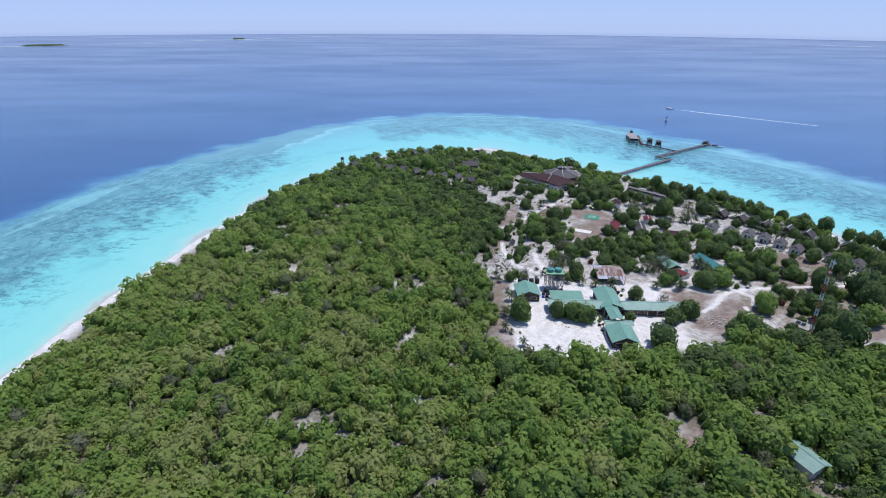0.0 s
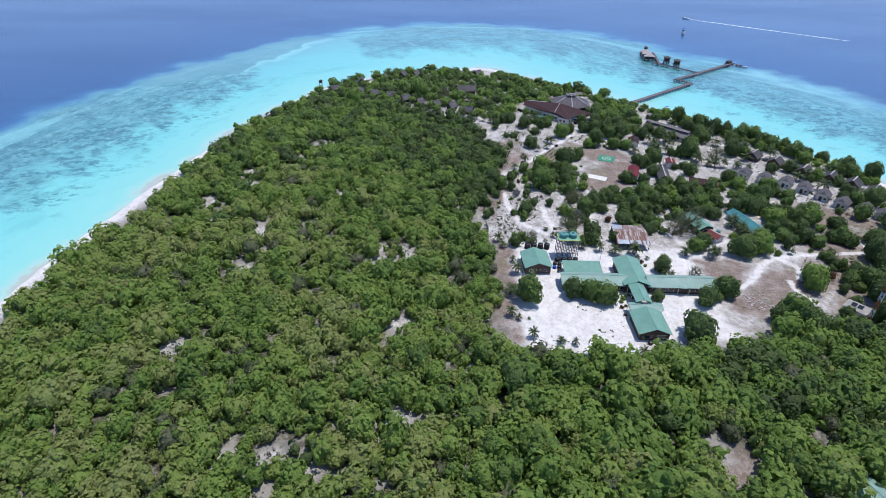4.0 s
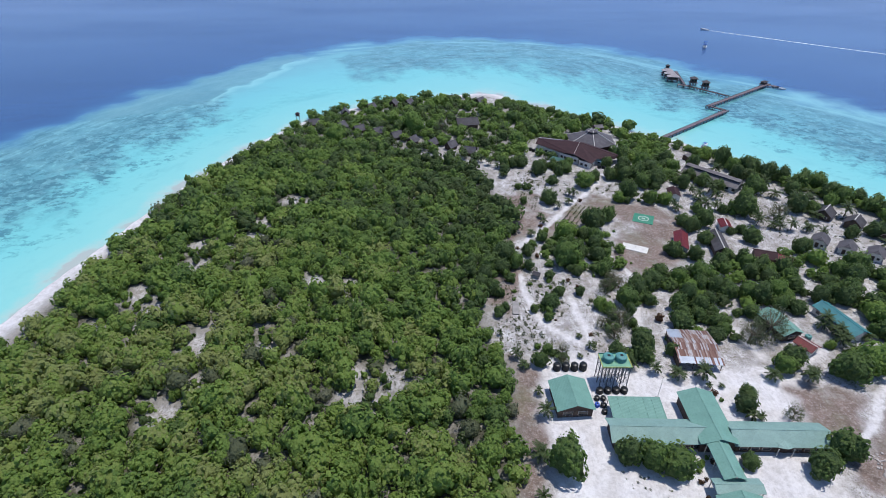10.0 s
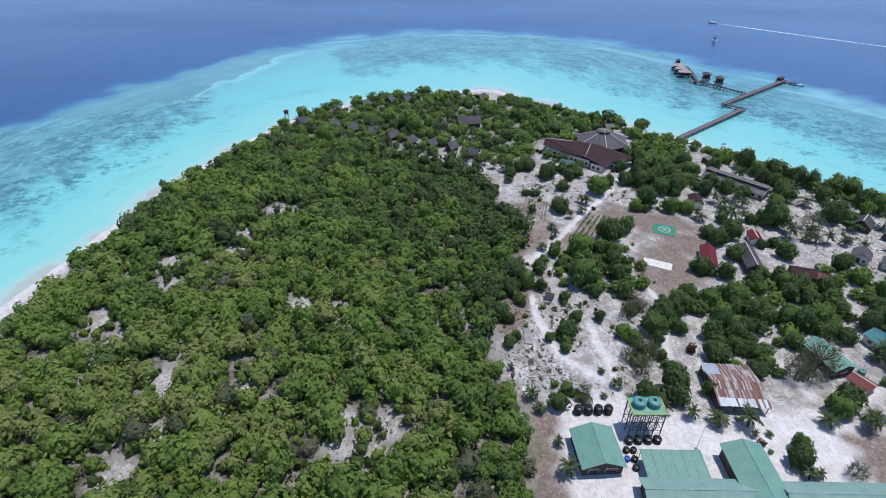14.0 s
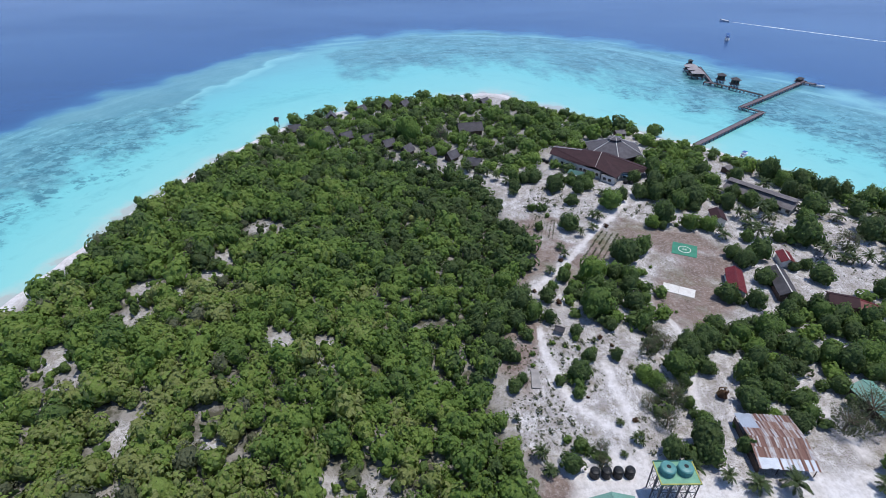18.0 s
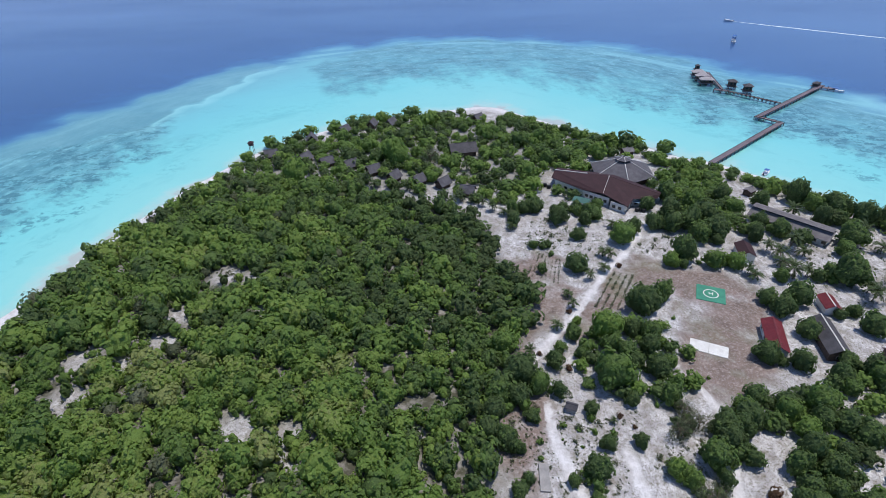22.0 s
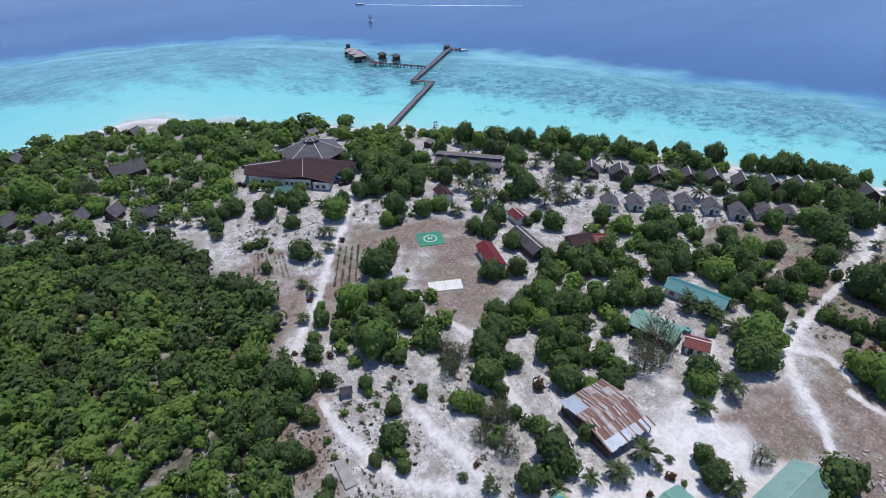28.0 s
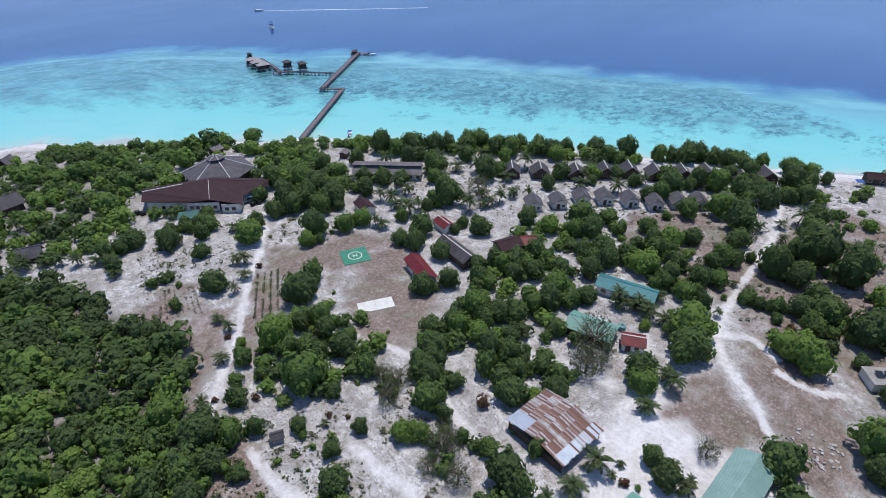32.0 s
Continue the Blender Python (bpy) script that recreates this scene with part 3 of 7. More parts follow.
def land_material():
    m = Mat("coral_sand_ground", 0.92, spec=0.15)
    pos = m.coords(True)
    big, mid, fine, grain = m.noise(0.06, 5, 0.6, pos), m.noise(0.3, 6, 0.68, pos), m.noise(1.3, 5, 0.7, pos), m.noise(4.5, 3, 0.7, pos)
    clean = m.calc("MAXIMUM", m.attr("path"), m.attr("yard"))
    sand = m.mix(m.span(big, 0.35, 0.65), (0.69, 0.68, 0.695), (0.54, 0.52, 0.53))
    weeds = m.calc("MULTIPLY", m.span(mid, 0.46, 0.62), m.span(clean, 0, 1, 0.95, 0.35))
    sand = m.mix(weeds, sand, m.mix(m.span(fine, 0.4, 0.6), (0.33, 0.3, 0.285), (0.19, 0.18, 0.13)))
    tracks = m.calc("MULTIPLY", m.span(m.noise(0.75, 5, 0.75, pos, (1.0, 0.6, 1.0)), 0.46, 0.56), m.span(clean, 0, 1, 0.75, 0.45))
    sand = m.mix(tracks, sand, (0.35, 0.335, 0.345))
    ruts = m.calc("MULTIPLY", m.span(m.noise(1.0, 3, 0.6, pos, (1.5, 0.22, 1.0)), 0.52, 0.6), m.span(m.noise(0.05, 3, 0.5, pos), 0.45, 0.6, 0.0, 0.6))
    sand = m.mix(ruts, sand, (0.36, 0.34, 0.34))
    stain = m.calc("MULTIPLY", m.span(m.noise(0.55, 6, 0.8, pos), 0.5, 0.6), m.span(clean, 0, 1, 0.65, 0.4))
    sand = m.mix(stain, sand, m.mix(m.span(fine, 0.4, 0.6), (0.4, 0.37, 0.36), (0.28, 0.25, 0.235)))
    tufts = m.calc("MULTIPLY", m.span(m.noise(1.7, 5, 0.8, pos), 0.55, 0.61), m.span(clean, 0, 1, 0.85, 0.2))
    sand = m.mix(tufts, sand, (0.15, 0.14, 0.09))
    specks = m.calc("MULTIPLY", m.span(grain, 0.54, 0.64), m.span(clean, 0, 1, 0.9, 0.3))
    sand = m.mix(specks, sand, (0.13, 0.11, 0.08))
    sand = m.mix(m.calc("MULTIPLY", clean, m.span(m.noise(0.9, 5, 0.75, pos), 0.4, 0.6, 0.8, 0.3)), sand, m.mix(m.span(mid, 0.35, 0.7), (0.76, 0.745, 0.755), (0.63, 0.6, 0.595)))
    dirt = m.mix(m.span(mid, 0.35, 0.7), (0.225, 0.17, 0.15), (0.125, 0.095, 0.08))
    dirt = m.mix(m.span(fine, 0.48, 0.7, 0, 0.7), dirt, (0.42, 0.36, 0.33))
    dirt = m.mix(m.span(m.noise(2.4, 4, 0.75, pos), 0.56, 0.64, 0, 0.6), dirt, (0.5, 0.45, 0.44))
    dirt = m.mix(m.span(m.noise(3.1, 3, 0.7, pos), 0.58, 0.66, 0, 0.7), dirt, (0.08, 0.065, 0.05))
    dirt = m.mix(m.span(big, 0.52, 0.66, 0, 0.8), dirt, (0.13, 0.13, 0.055))
    dry = m.calc("MULTIPLY", m.attr("dry"), m.span(m.noise(0.12, 5, 0.62, pos), 0.72, 0.5))
    trodden = m.span(m.calc("ADD", m.attr("path"), m.span(fine, 0.3, 0.7, -0.3, 0.3)), 0.4, 0.75)
    dry = m.calc("MULTIPLY", dry, m.span(trodden, 0, 1, 1, 0.12))
    litter = m.mix(m.span(mid, 0.44, 0.6), (0.08, 0.078, 0.055), (0.27, 0.255, 0.235))
    col = m.mix(m.attr("sand"), litter, m.mix(dry, sand, dirt))
    m.base(col)
    m.bump(m.calc("ADD", mid, grain), 0.6, 0.12)
    return m.m


land = sheet("ground", np.concatenate([np.arange(-160, 14, 2.4), np.arange(14, 140, 1.0), np.arange(140, 293, 2.0)]), np.concatenate([np.arange(-232, 140, 4.0), np.arange(140, 310, 1.0), np.arange(310, 471, 2.0)]), land_height, land_material(),
             {"sand": open_sand, "dry": dry_ground, "path": worn_path, "yard": clean_sand})
tagged(land, "white coral sand with leaf litter, paths and dry brown patches", "ground", kind="structure")


# ---- foliage ----
def dome(level):
    """A ball of triangles, without its underside."""
    bm = bmesh.new()
    bmesh.ops.create_icosphere(bm, subdivisions=level, radius=1.0)
    verts, faces = np.array([v.co[:] for v in bm.verts]), np.array([[v.index for v in f.verts] for f in bm.faces])
    bm.free()
    faces = faces[verts[faces].mean(1)[:, 2] > -0.45]
    used = np.unique(faces)
    spot = np.zeros(len(verts), int)
    spot[used] = np.arange(len(used))
    return verts[used], spot[faces]


DOMES = {level: dome(level) for level in (1, 2)}


def ball_heap(cen, start, way):
    """How far each way runs from the start to the outside of a heap of balls, and which ball it leaves."""
    off = cen[None, :, :3] - start
    along = (way[:, None, :] * off).sum(2)
    rest = along**2 - (off**2).sum(2) + cen[None, :, 3] ** 2
    far = np.where(rest > 0, along + np.sqrt(np.maximum(rest, 0)), 0.35)
    return far.max(1), far.argmax(1)


def facing(nor, r):
    """Two directions across each normal."""
    u = np.cross(nor, r.normal(size=nor.shape))
    u /= np.linalg.norm(u, axis=1)[:, None]
    return u, np.cross(nor, u)


def crown_arrays(r, lobes=8, leaves=80, leaf=0.045, tall=0.8, gaps=0.0, tufts=120, tuft=0.15, fine=1):
    """A crown of radius 1 standing on z = 0: uneven lobes, a skin within them, domed leaf tufts all over it and loose leaves between."""
    cen = [(0.0, 0.0, 0.4 * tall, 0.5)]
    for k in range(lobes):
        up = 1 - 0.95 * (k + 0.3) / lobes
        a, ring = k * 2.399 + r.uniform(-0.6, 0.6), math.sqrt(max(0.05, 1 - up * up))
        d, q = r.uniform(0.42, 0.74), r.uniform(0.22, 0.42)
        cen.append((d * ring * math.cos(a), d * ring * math.sin(a), tall * (0.38 + 0.52 * up * r.uniform(0.75, 1.2)), q))
    cen = np.array(cen)
    start = np.array((0.0, 0.0, 0.34 * tall))
    verts, faces, n = [], [], 0
    if gaps < 0.3:
        way, skin = DOMES[fine]
        far, _ = ball_heap(cen, start, way)
        verts.append(start + way * far[:, None] * 0.9)
        faces.append(skin)
        n = len(way)
    for number, solid in ((tufts, True), (leaves, False)):
        if not number:
            continue
        way = r.normal(size=(number, 3))
        way[:, 2] = np.abs(way[:, 2]) * 1.1 - 0.38
        way /= np.linalg.norm(way, axis=1)[:, None]
        far, which = ball_heap(cen, start, way)
        mid = start + way * (far * r.uniform(0.88 - 0.5 * gaps, 1.05, number))[:, None]
        nor = mid - cen[which, :3]
        nor = nor / np.linalg.norm(nor, axis=1)[:, None] + (0.17 if solid else 0.45) * r.normal(size=(number, 3)) + (0, 0, 0.25)
        nor /= np.linalg.norm(nor, axis=1)[:, None]
        u, v = facing(nor, r)
        if solid:
            size = tuft * r.uniform(0.55, 1.35, (number, 1))
            ring = [mid + (u * math.cos(a) + v * math.sin(a)) * size * r.uniform(0.65, 1.25, (number, 1)) - nor * size * r.uniform(0.05, 0.4, (number, 1)) for a in np.arange(4) * 1.5708]
            verts.append(np.stack([mid + nor * size * 0.3] + ring, 1).reshape(-1, 3))
            fan = np.array([(0, 1 + a, 1 + (a + 1) % 4) for a in range(4)])
            faces.append((fan[None] + (np.arange(number) * 5)[:, None, None]).reshape(-1, 3) + n)
            n += 5 * number
        else:
            size = leaf * r.uniform(0.6, 1.4, (number, 1))
            verts.append(np.stack([mid - u * size, mid + u * size * 0.7 - v * size * 0.75, mid + u * size * 0.8 + v * size * 0.7], 1).reshape(-1, 3))
            faces.append(np.arange(3 * number).reshape(-1, 3) + n)
            n += 3 * number
    return np.concatenate(verts) * (r.uniform(0.86, 1.14), r.uniform(0.86, 1.14), 1.0), np.concatenate(faces)


def scatter(ring, gap, seed, jitter=0.48):
    """Points in a ring on a shaken triangular grid."""
    r = np.random.default_rng(seed)
    lo, hi = np.min(ring, 0), np.max(ring, 0)
    pts = []
    for j, y in enumerate(np.arange(lo[1], hi[1], gap * 0.87)):
        x = np.arange(lo[0], hi[0], gap) + (j % 2) * gap / 2
        pts.append(np.stack([x, 0 * x + y], 1))
    pts = np.concatenate(pts)
    pts = pts + r.uniform(-jitter, jitter, pts.shape) * gap
    return pts[inside(ring, pts[:, 0], pts[:, 1])]


def forest_mesh(name, pts, radius, tall, tints, seed, leaves, tufts, tuft=0.15, protos=9, lobes=(6, 10), material=None, rise=(0.85, 1.35)):
    """One mesh of many crowns, no two turned and sized alike."""
    r = np.random.default_rng(seed)
    base = [crown_arrays(r, r.integers(*lobes), leaves, 0.05, tall, 0.0, tufts, tuft) for _ in range(protos)]
    kind = r.integers(0, protos, len(pts))
    verts, faces, tint, n = [], [], [], 0
    z = land_height(pts[:, 0], pts[:, 1])
    turn, up = r.uniform(0, 6.283, len(pts)), r.uniform(*rise, len(pts))
    for i, (x, y) in enumerate(pts):
        v, f = base[kind[i]]
        c, s, q = math.cos(turn[i]), math.sin(turn[i]), radius[i]
        w = np.empty_like(v)
        w[:, 0], w[:, 1], w[:, 2] = q * (c * v[:, 0] - s * v[:, 1]) + x, q * (s * v[:, 0] + c * v[:, 1]) + y, q * v[:, 2] * up[i] + z[i] - q * 0.02
        verts.append(w)
        faces.append(f + n)
        tint.append(np.full(len(v), tints[i]))
        n += len(v)
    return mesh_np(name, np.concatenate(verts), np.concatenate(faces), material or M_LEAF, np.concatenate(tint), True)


woods = scatter(COAST, 4.3, 1)
keep = (~inside(VILLAGE, woods[:, 0], woods[:, 1])) & (from_ring(COAST, woods[:, 0], woods[:, 1]) < -5.5 - 4.5 * np.clip((310 - woods[:, 1]) / 100, 0, 1)) & (woods[:, 1] > 76) & (woods[:, 0] < 150) & (np.abs(woods[:, 0]) < woods[:, 1] * 0.9 + 42)
for cx, cy, cr in CLEARINGS:
    keep &= np.hypot(woods[:, 0] - cx, woods[:, 1] - cy) > (cr * 0.9 + 2.6) * (1 + 0.3 * np.sin(woods[:, 0] * 2.1 + woods[:, 1]))
keep &= ~((woods[:, 0] > 14) & (woods[:, 1] < 165) & (from_ring(VILLAGE, woods[:, 0], woods[:, 1]) < 3.0))
keep &= np.hypot(woods[:, 0] - 88.4, woods[:, 1] - 102.2) > 7.2
woods = woods[keep]
r = np.random.default_rng(3)
dark = np.clip((woods[:, 0] + 34) / 44, 0, 1) * np.clip((woods[:, 1] - 180) / 60, 0, 1) + 0.25 * np.clip((woods[:, 0] - 10) / 30, 0, 1) * np.clip((160 - woods[:, 1]) / 15, 0, 1) + 0.45 * np.clip((woods[:, 1] - 310) / 45, 0, 1) + 0.3 * np.clip((woods[:, 0] - 60) / 40, 0, 1)
dark = np.clip(dark, 0, 1)
lean_tint = np.clip(0.65 + 0.08 * np.clip((20 - woods[:, 0]) / 30, 0, 1) * np.clip((262 - woods[:, 1]) / 50, 0, 1) + 0.09 * wobble(woods[:, 0], woods[:, 1], 70) + 0.1 * wobble(woods[:, 0], woods[:, 1], 27, 1.4) + r.normal(0, 0.15, len(woods)) - 0.33 * dark, 0.04, 0.95)
size = np.clip(r.normal(3.75, 0.95, len(woods)), 1.8, 6.0) * (1 - 0.15 * dark) * (1 + 0.3 * ((woods[:, 0] > 14) & (woods[:, 1] < 156)))
dry_bush = (r.random(len(woods)) < 0.06) & (dark < 0.5)
for part_of, salt, few, many, broad, words in ((woods[:, 1] < 262, 11, 60, 176, 0.112, "dense tropical coastal scrub forest in mixed greens"), (woods[:, 1] >= 262, 15, 40, 108, 0.148, "dark dense forest towards the point")):
    here = part_of & ~dry_bush
    tagged(new("forest", forest_mesh("forest", woods[here], size[here], 0.98, lean_tint[here], salt, few, many, broad, 14)), words, "forest", kind="stuff")
south = scatter(COAST, 8.5, 4)
south = south[(from_ring(COAST, south[:, 0], south[:, 1]) < -7) & ((south[:, 1] < 74) | (np.abs(south[:, 0]) > south[:, 1] * 0.9 + 46)) & ~inside(VILLAGE, south[:, 0], south[:, 1])]
r = np.random.default_rng(33)
rear = new("forest", forest_mesh("forest", south, r.uniform(5.0, 7.0, len(south)), 0.9, np.clip(r.normal(0.5, 0.15, len(south)), 0, 1), 34, 10, 10, 0.42, 6))
tagged(rear, "dense tropical scrub forest on the southern part", "forest", kind="stuff")
r = np.random.default_rng(35)
scrub = new("dry_scrub", forest_mesh("dry_scrub", woods[dry_bush], size[dry_bush] * 0.85, 0.9, r.uniform(0.3, 0.9, dry_bush.sum()), 14, 260, 60, 0.1, 5, (5, 8), M_THIN))
tagged(scrub, "grey-brown leafless bushes within the forest", "bushes", kind="stuff")



low_pts = scatter(COAST, 4.4, 6)
ok = (from_ring(VILLAGE, low_pts[:, 0], low_pts[:, 1]) > 1.5) & (from_ring(COAST, low_pts[:, 0], low_pts[:, 1]) < -6.5 - 4.5 * np.clip((310 - low_pts[:, 1]) / 100, 0, 1)) & (low_pts[:, 1] > 78) & (low_pts[:, 0] < 150) & (np.abs(low_pts[:, 0]) < low_pts[:, 1] * 0.9 + 42)
for cx, cy, cr in CLEARINGS:
    ok &= np.hypot(low_pts[:, 0] - cx, low_pts[:, 1] - cy) > (cr * 0.6 + 0.4) * (1 + 0.4 * np.sin(low_pts[:, 0] * 1.7 + low_pts[:, 1] * 2.3))
low_pts = low_pts[ok]
r = np.random.default_rng(36)
shrubs = new("shrubs", forest_mesh("shrubs", low_pts, r.uniform(1.4, 2.6, len(low_pts)), 1.15, np.clip(r.normal(0.5, 0.2, len(low_pts)), 0.05, 1), 37, 14, 16, 0.34, 6, (3, 5)))
tagged(shrubs, "low green shrubs between the forest trees", "shrubs", kind="stuff")

TRUNK_BENDS = 4


def trunk_mesh(name, height, r0, r1, bend, r, material):
    bm = bmesh.new()
    rings = []
    for k in range(TRUNK_BENDS + 1):
        s = k / TRUNK_BENDS
        rad = r0 + (r1 - r0) * s
        cx, cy = bend * s * s, 0.3 * bend * math.sin(3 * s)
        rings.append([bm.verts.new((cx + rad * math.cos(a), cy + rad * math.sin(a), height * s)) for a in np.arange(7) * 6.283 / 7])
    for a, b in zip(rings, rings[1:]):
        for i in range(7):
            bm.faces.new((a[i], a[(i + 1) % 7], b[(i + 1) % 7], b[i]))
    bm.faces.new(rings[-1])
    return bm


def tree_proto(k, kind="shade"):
    """A tree with a crown of radius 4: trunk, three limbs and a crown."""
    r = np.random.default_rng(100 + k)
    words = {"shade": "broad-leaved shade tree with a dense dark green crown", "bright": "broad-leaved tree with a bright green crown", "thin": "thin grey-green tree with a sparse open crown"}
    ob = thing("tree", words[kind], "tree", pose(0, -600, 0))
    bm = trunk_mesh("trunk", 2.6, 0.24, 0.14, 0.3, r, M_BARK)
    for a in (0.4, 2.5, 4.6) if kind != "thin" else (0.2, 1.4, 2.6, 3.9, 5.2):
        tube((0.25, 0, 2.2), (1.6 * math.cos(a), 1.6 * math.sin(a), 3.7), 0.11, 0.04, 6, bm)
    for a in np.arange(16) * 2.4 if kind == "thin" else ():
        reach = 1.4 + 1.9 * ((a * 0.37) % 1.0)
        tube((0.5 * math.cos(a), 0.5 * math.sin(a), 2.5), (reach * math.cos(a), reach * math.sin(a), 5.6 - 0.6 * reach), 0.06, 0.02, 5, bm)
    part("trunk", bm, M_BARK, ob)
    v, f = crown_arrays(r, 11 + k % 5, 240, 0.032, 1.15, 0.0, 370, 0.085, 2) if kind != "thin" else crown_arrays(r, 12, 2000, 0.028, 1.15, 0.55, 60, 0.06)
    v = v * (4, 4, 4.4) + (0, 0, -0.35)
    tone = {"shade": (0.32, 0.42, 0.24, 0.36, 0.47, 0.28)[k % 6], "bright": 0.62, "thin": 0.45}[kind]
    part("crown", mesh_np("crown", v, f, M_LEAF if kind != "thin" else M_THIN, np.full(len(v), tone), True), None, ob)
    return ob


TREES = {"shade": [tree_proto(k) for k in range(7)], "bright": [tree_proto(k, "bright") for k in (11, 12)], "thin": [tree_proto(k, "thin") for k in (21, 22)]}


def ground_z(x, y):
    return float(land_height(np.array([x]), np.array([y]))[0])


count, point_trees, near_trees = 0, [], []
SHADE_TREES_1 = (
    (27.4, 171.2, 4.6), (41, 172.6, 3.4), (46.5, 171.3, 4), (51, 169.7, 4), (67.5, 171.1, 2.2), (72.4, 153.3, 5.2), (81.9, 168.8, 3.4), (89.9, 173.1, 4.2), (99.6, 160.6, 3.7), (104, 155.5, 4.7),
    (104.2, 161.3, 4.8), (116.4, 152.2, 4.2), (126.8, 151.1, 5.2), (128.4, 174.6, 1.6), (130.3, 160.2, 4), (132.3, 151.6, 7), (133.5, 179.4, 2.8), (134.3, 175.6, 1.7), (137, 169.4, 4.6), (137.6, 162.4, 4.5),
    (138.4, 178.3, 3.6), (144.5, 179.2, 2.7), (159, 177.4, 5.6), (27.4, 202.1, 2.6), (30.2, 206.5, 1.8), (48.2, 204.9, 2.6), (55.3, 204, 3.2), (55.4, 206.1, 3.5), (63.9, 205.6, 1.9), (73.9, 186.5, 3.4),
    (76.1, 190, 2.3), (90.9, 199.3, 3.3),)
SHADE_TREES_2 = (
    (94.2, 201.3, 3.3), (105.9, 196.5, 4.7), (110.7, 201.2, 2.6), (118.9, 196, 1.3), (125, 200.8, 2.3), (125.4, 184.9, 1.5), (125.8, 206, 3), (128.8, 203.9, 1.9), (131.7, 186.2, 1.5), (133, 205.2, 2.9),
    (133.5, 194.2, 1.8), (134.3, 190.7, 1.8), (135.4, 187.5, 2.2), (136.5, 201.5, 2.6), (137.5, 182.9, 3.1), (144.4, 205.5, 2.8), (146.8, 181.5, 2.9), (148.7, 201.5, 2.3), (150.1, 187.6, 4.2), (150.7, 193.2, 4.6),
    (153.5, 186.8, 2.9), (153.7, 199.4, 1.5), (158.9, 204.9, 3.4), (162.8, 187.1, 5.8), (163.7, 191.4, 2.8), (169.3, 189.9, 3.8), (169.4, 208.4, 4.7), (175.8, 191, 4), (187.7, 206.2, 4.4), (188.7, 192.3, 3.6),
    (197.4, 202.3, 2.9), (199.6, 199.2, 3.5),)
SHADE_TREES_3 = (
    (209.2, 204.6, 5), (210.6, 200.4, 3.6), (222, 209.4, 3.2), (14.6, 236.3, 2.8), (18.2, 233.8, 2.8), (19.1, 223, 1.9), (20.6, 232.3, 1.6), (20.9, 225, 1.7), (29.6, 224.6, 1.5), (33.1, 220.5, 1.5),
    (34.8, 226.2, 2.9), (38.4, 232.4, 1.8), (45.2, 232.5, 1.6), (56.8, 217.2, 1.5), (58.1, 222.9, 2), (58.1, 212.2, 2.2), (58.2, 227.6, 3.3), (62.7, 231.2, 2.9), (63.6, 234.9, 3.4), (64, 229.3, 2),
    (65.2, 227.3, 2.2), (66.3, 234.4, 2.5), (67.6, 233.8, 2.1), (69.3, 239.1, 2.6), (69.4, 237.1, 3.5), (70.4, 216.6, 3.3), (72.2, 220.2, 2.6), (73, 225.1, 2.7), (76.3, 227.6, 3.5), (76.4, 219.8, 2.7),
    (77.9, 237.6, 2.7), (77.9, 210.9, 2.7),)
SHADE_TREES_4 = (
    (78.8, 224.3, 3), (81.1, 216.9, 2.5), (81.2, 213.1, 2.4), (83.3, 227, 2.9), (84, 235.4, 2.7), (85.8, 239.2, 3.6), (88.4, 234.1, 3.3), (90.9, 231, 3.3), (93.2, 221, 2.4), (96, 230, 3.1),
    (99.1, 227.5, 3.8), (103.7, 224.6, 3.1), (105.3, 229.6, 3.4), (107.5, 237.9, 3), (107.7, 222.6, 2.8), (114, 234, 2.8), (115.2, 239.3, 2.9), (117.4, 227.5, 3.5), (123, 229.8, 3.1), (124.3, 212.4, 1.9),
    (125.1, 226.7, 3.1), (125.6, 234.4, 2.9), (126.1, 211.4, 2.9), (127.1, 231.1, 2.6), (128.1, 211.1, 3.1), (129, 230.2, 3.7), (131.6, 212, 2.4), (135.4, 237.7, 3.9), (137, 213.1, 2.8), (137.7, 224.8, 2.3),
    (140.6, 217, 2.9), (141.1, 221.5, 3.4),)
SHADE_TREES_5 = (
    (142.5, 232.2, 2.4), (146, 238.1, 3.1), (149.1, 227, 3), (151.6, 215, 3.2), (160.3, 226.3, 1.6), (166.4, 222.2, 3.7), (167.7, 236.6, 3), (171.6, 233.9, 3.6), (173.4, 215.1, 4.3), (178.1, 233.2, 4),
    (185.3, 229.6, 2.7), (185.4, 238.8, 3.2), (185.5, 210.8, 2.9), (188.6, 228.7, 3.7), (189.8, 215.2, 4.2), (190.2, 222.8, 4), (197.4, 211.1, 3), (199.9, 214.5, 3), (201.6, 222.8, 3.1), (205.1, 218.5, 3.8),
    (212.3, 237.4, 4.1), (212.5, 232.9, 3.3), (212.7, 223.4, 3.9), (213.6, 227.8, 3.6), (218.4, 221.2, 2.2), (218.9, 232.6, 2.6), (223.5, 218.6, 2.9), (16.2, 240.8, 3.5), (17.5, 245.9, 3.7), (20.8, 261, 3.2),
    (22.2, 245.2, 2.9), (23.2, 251, 4.3),)
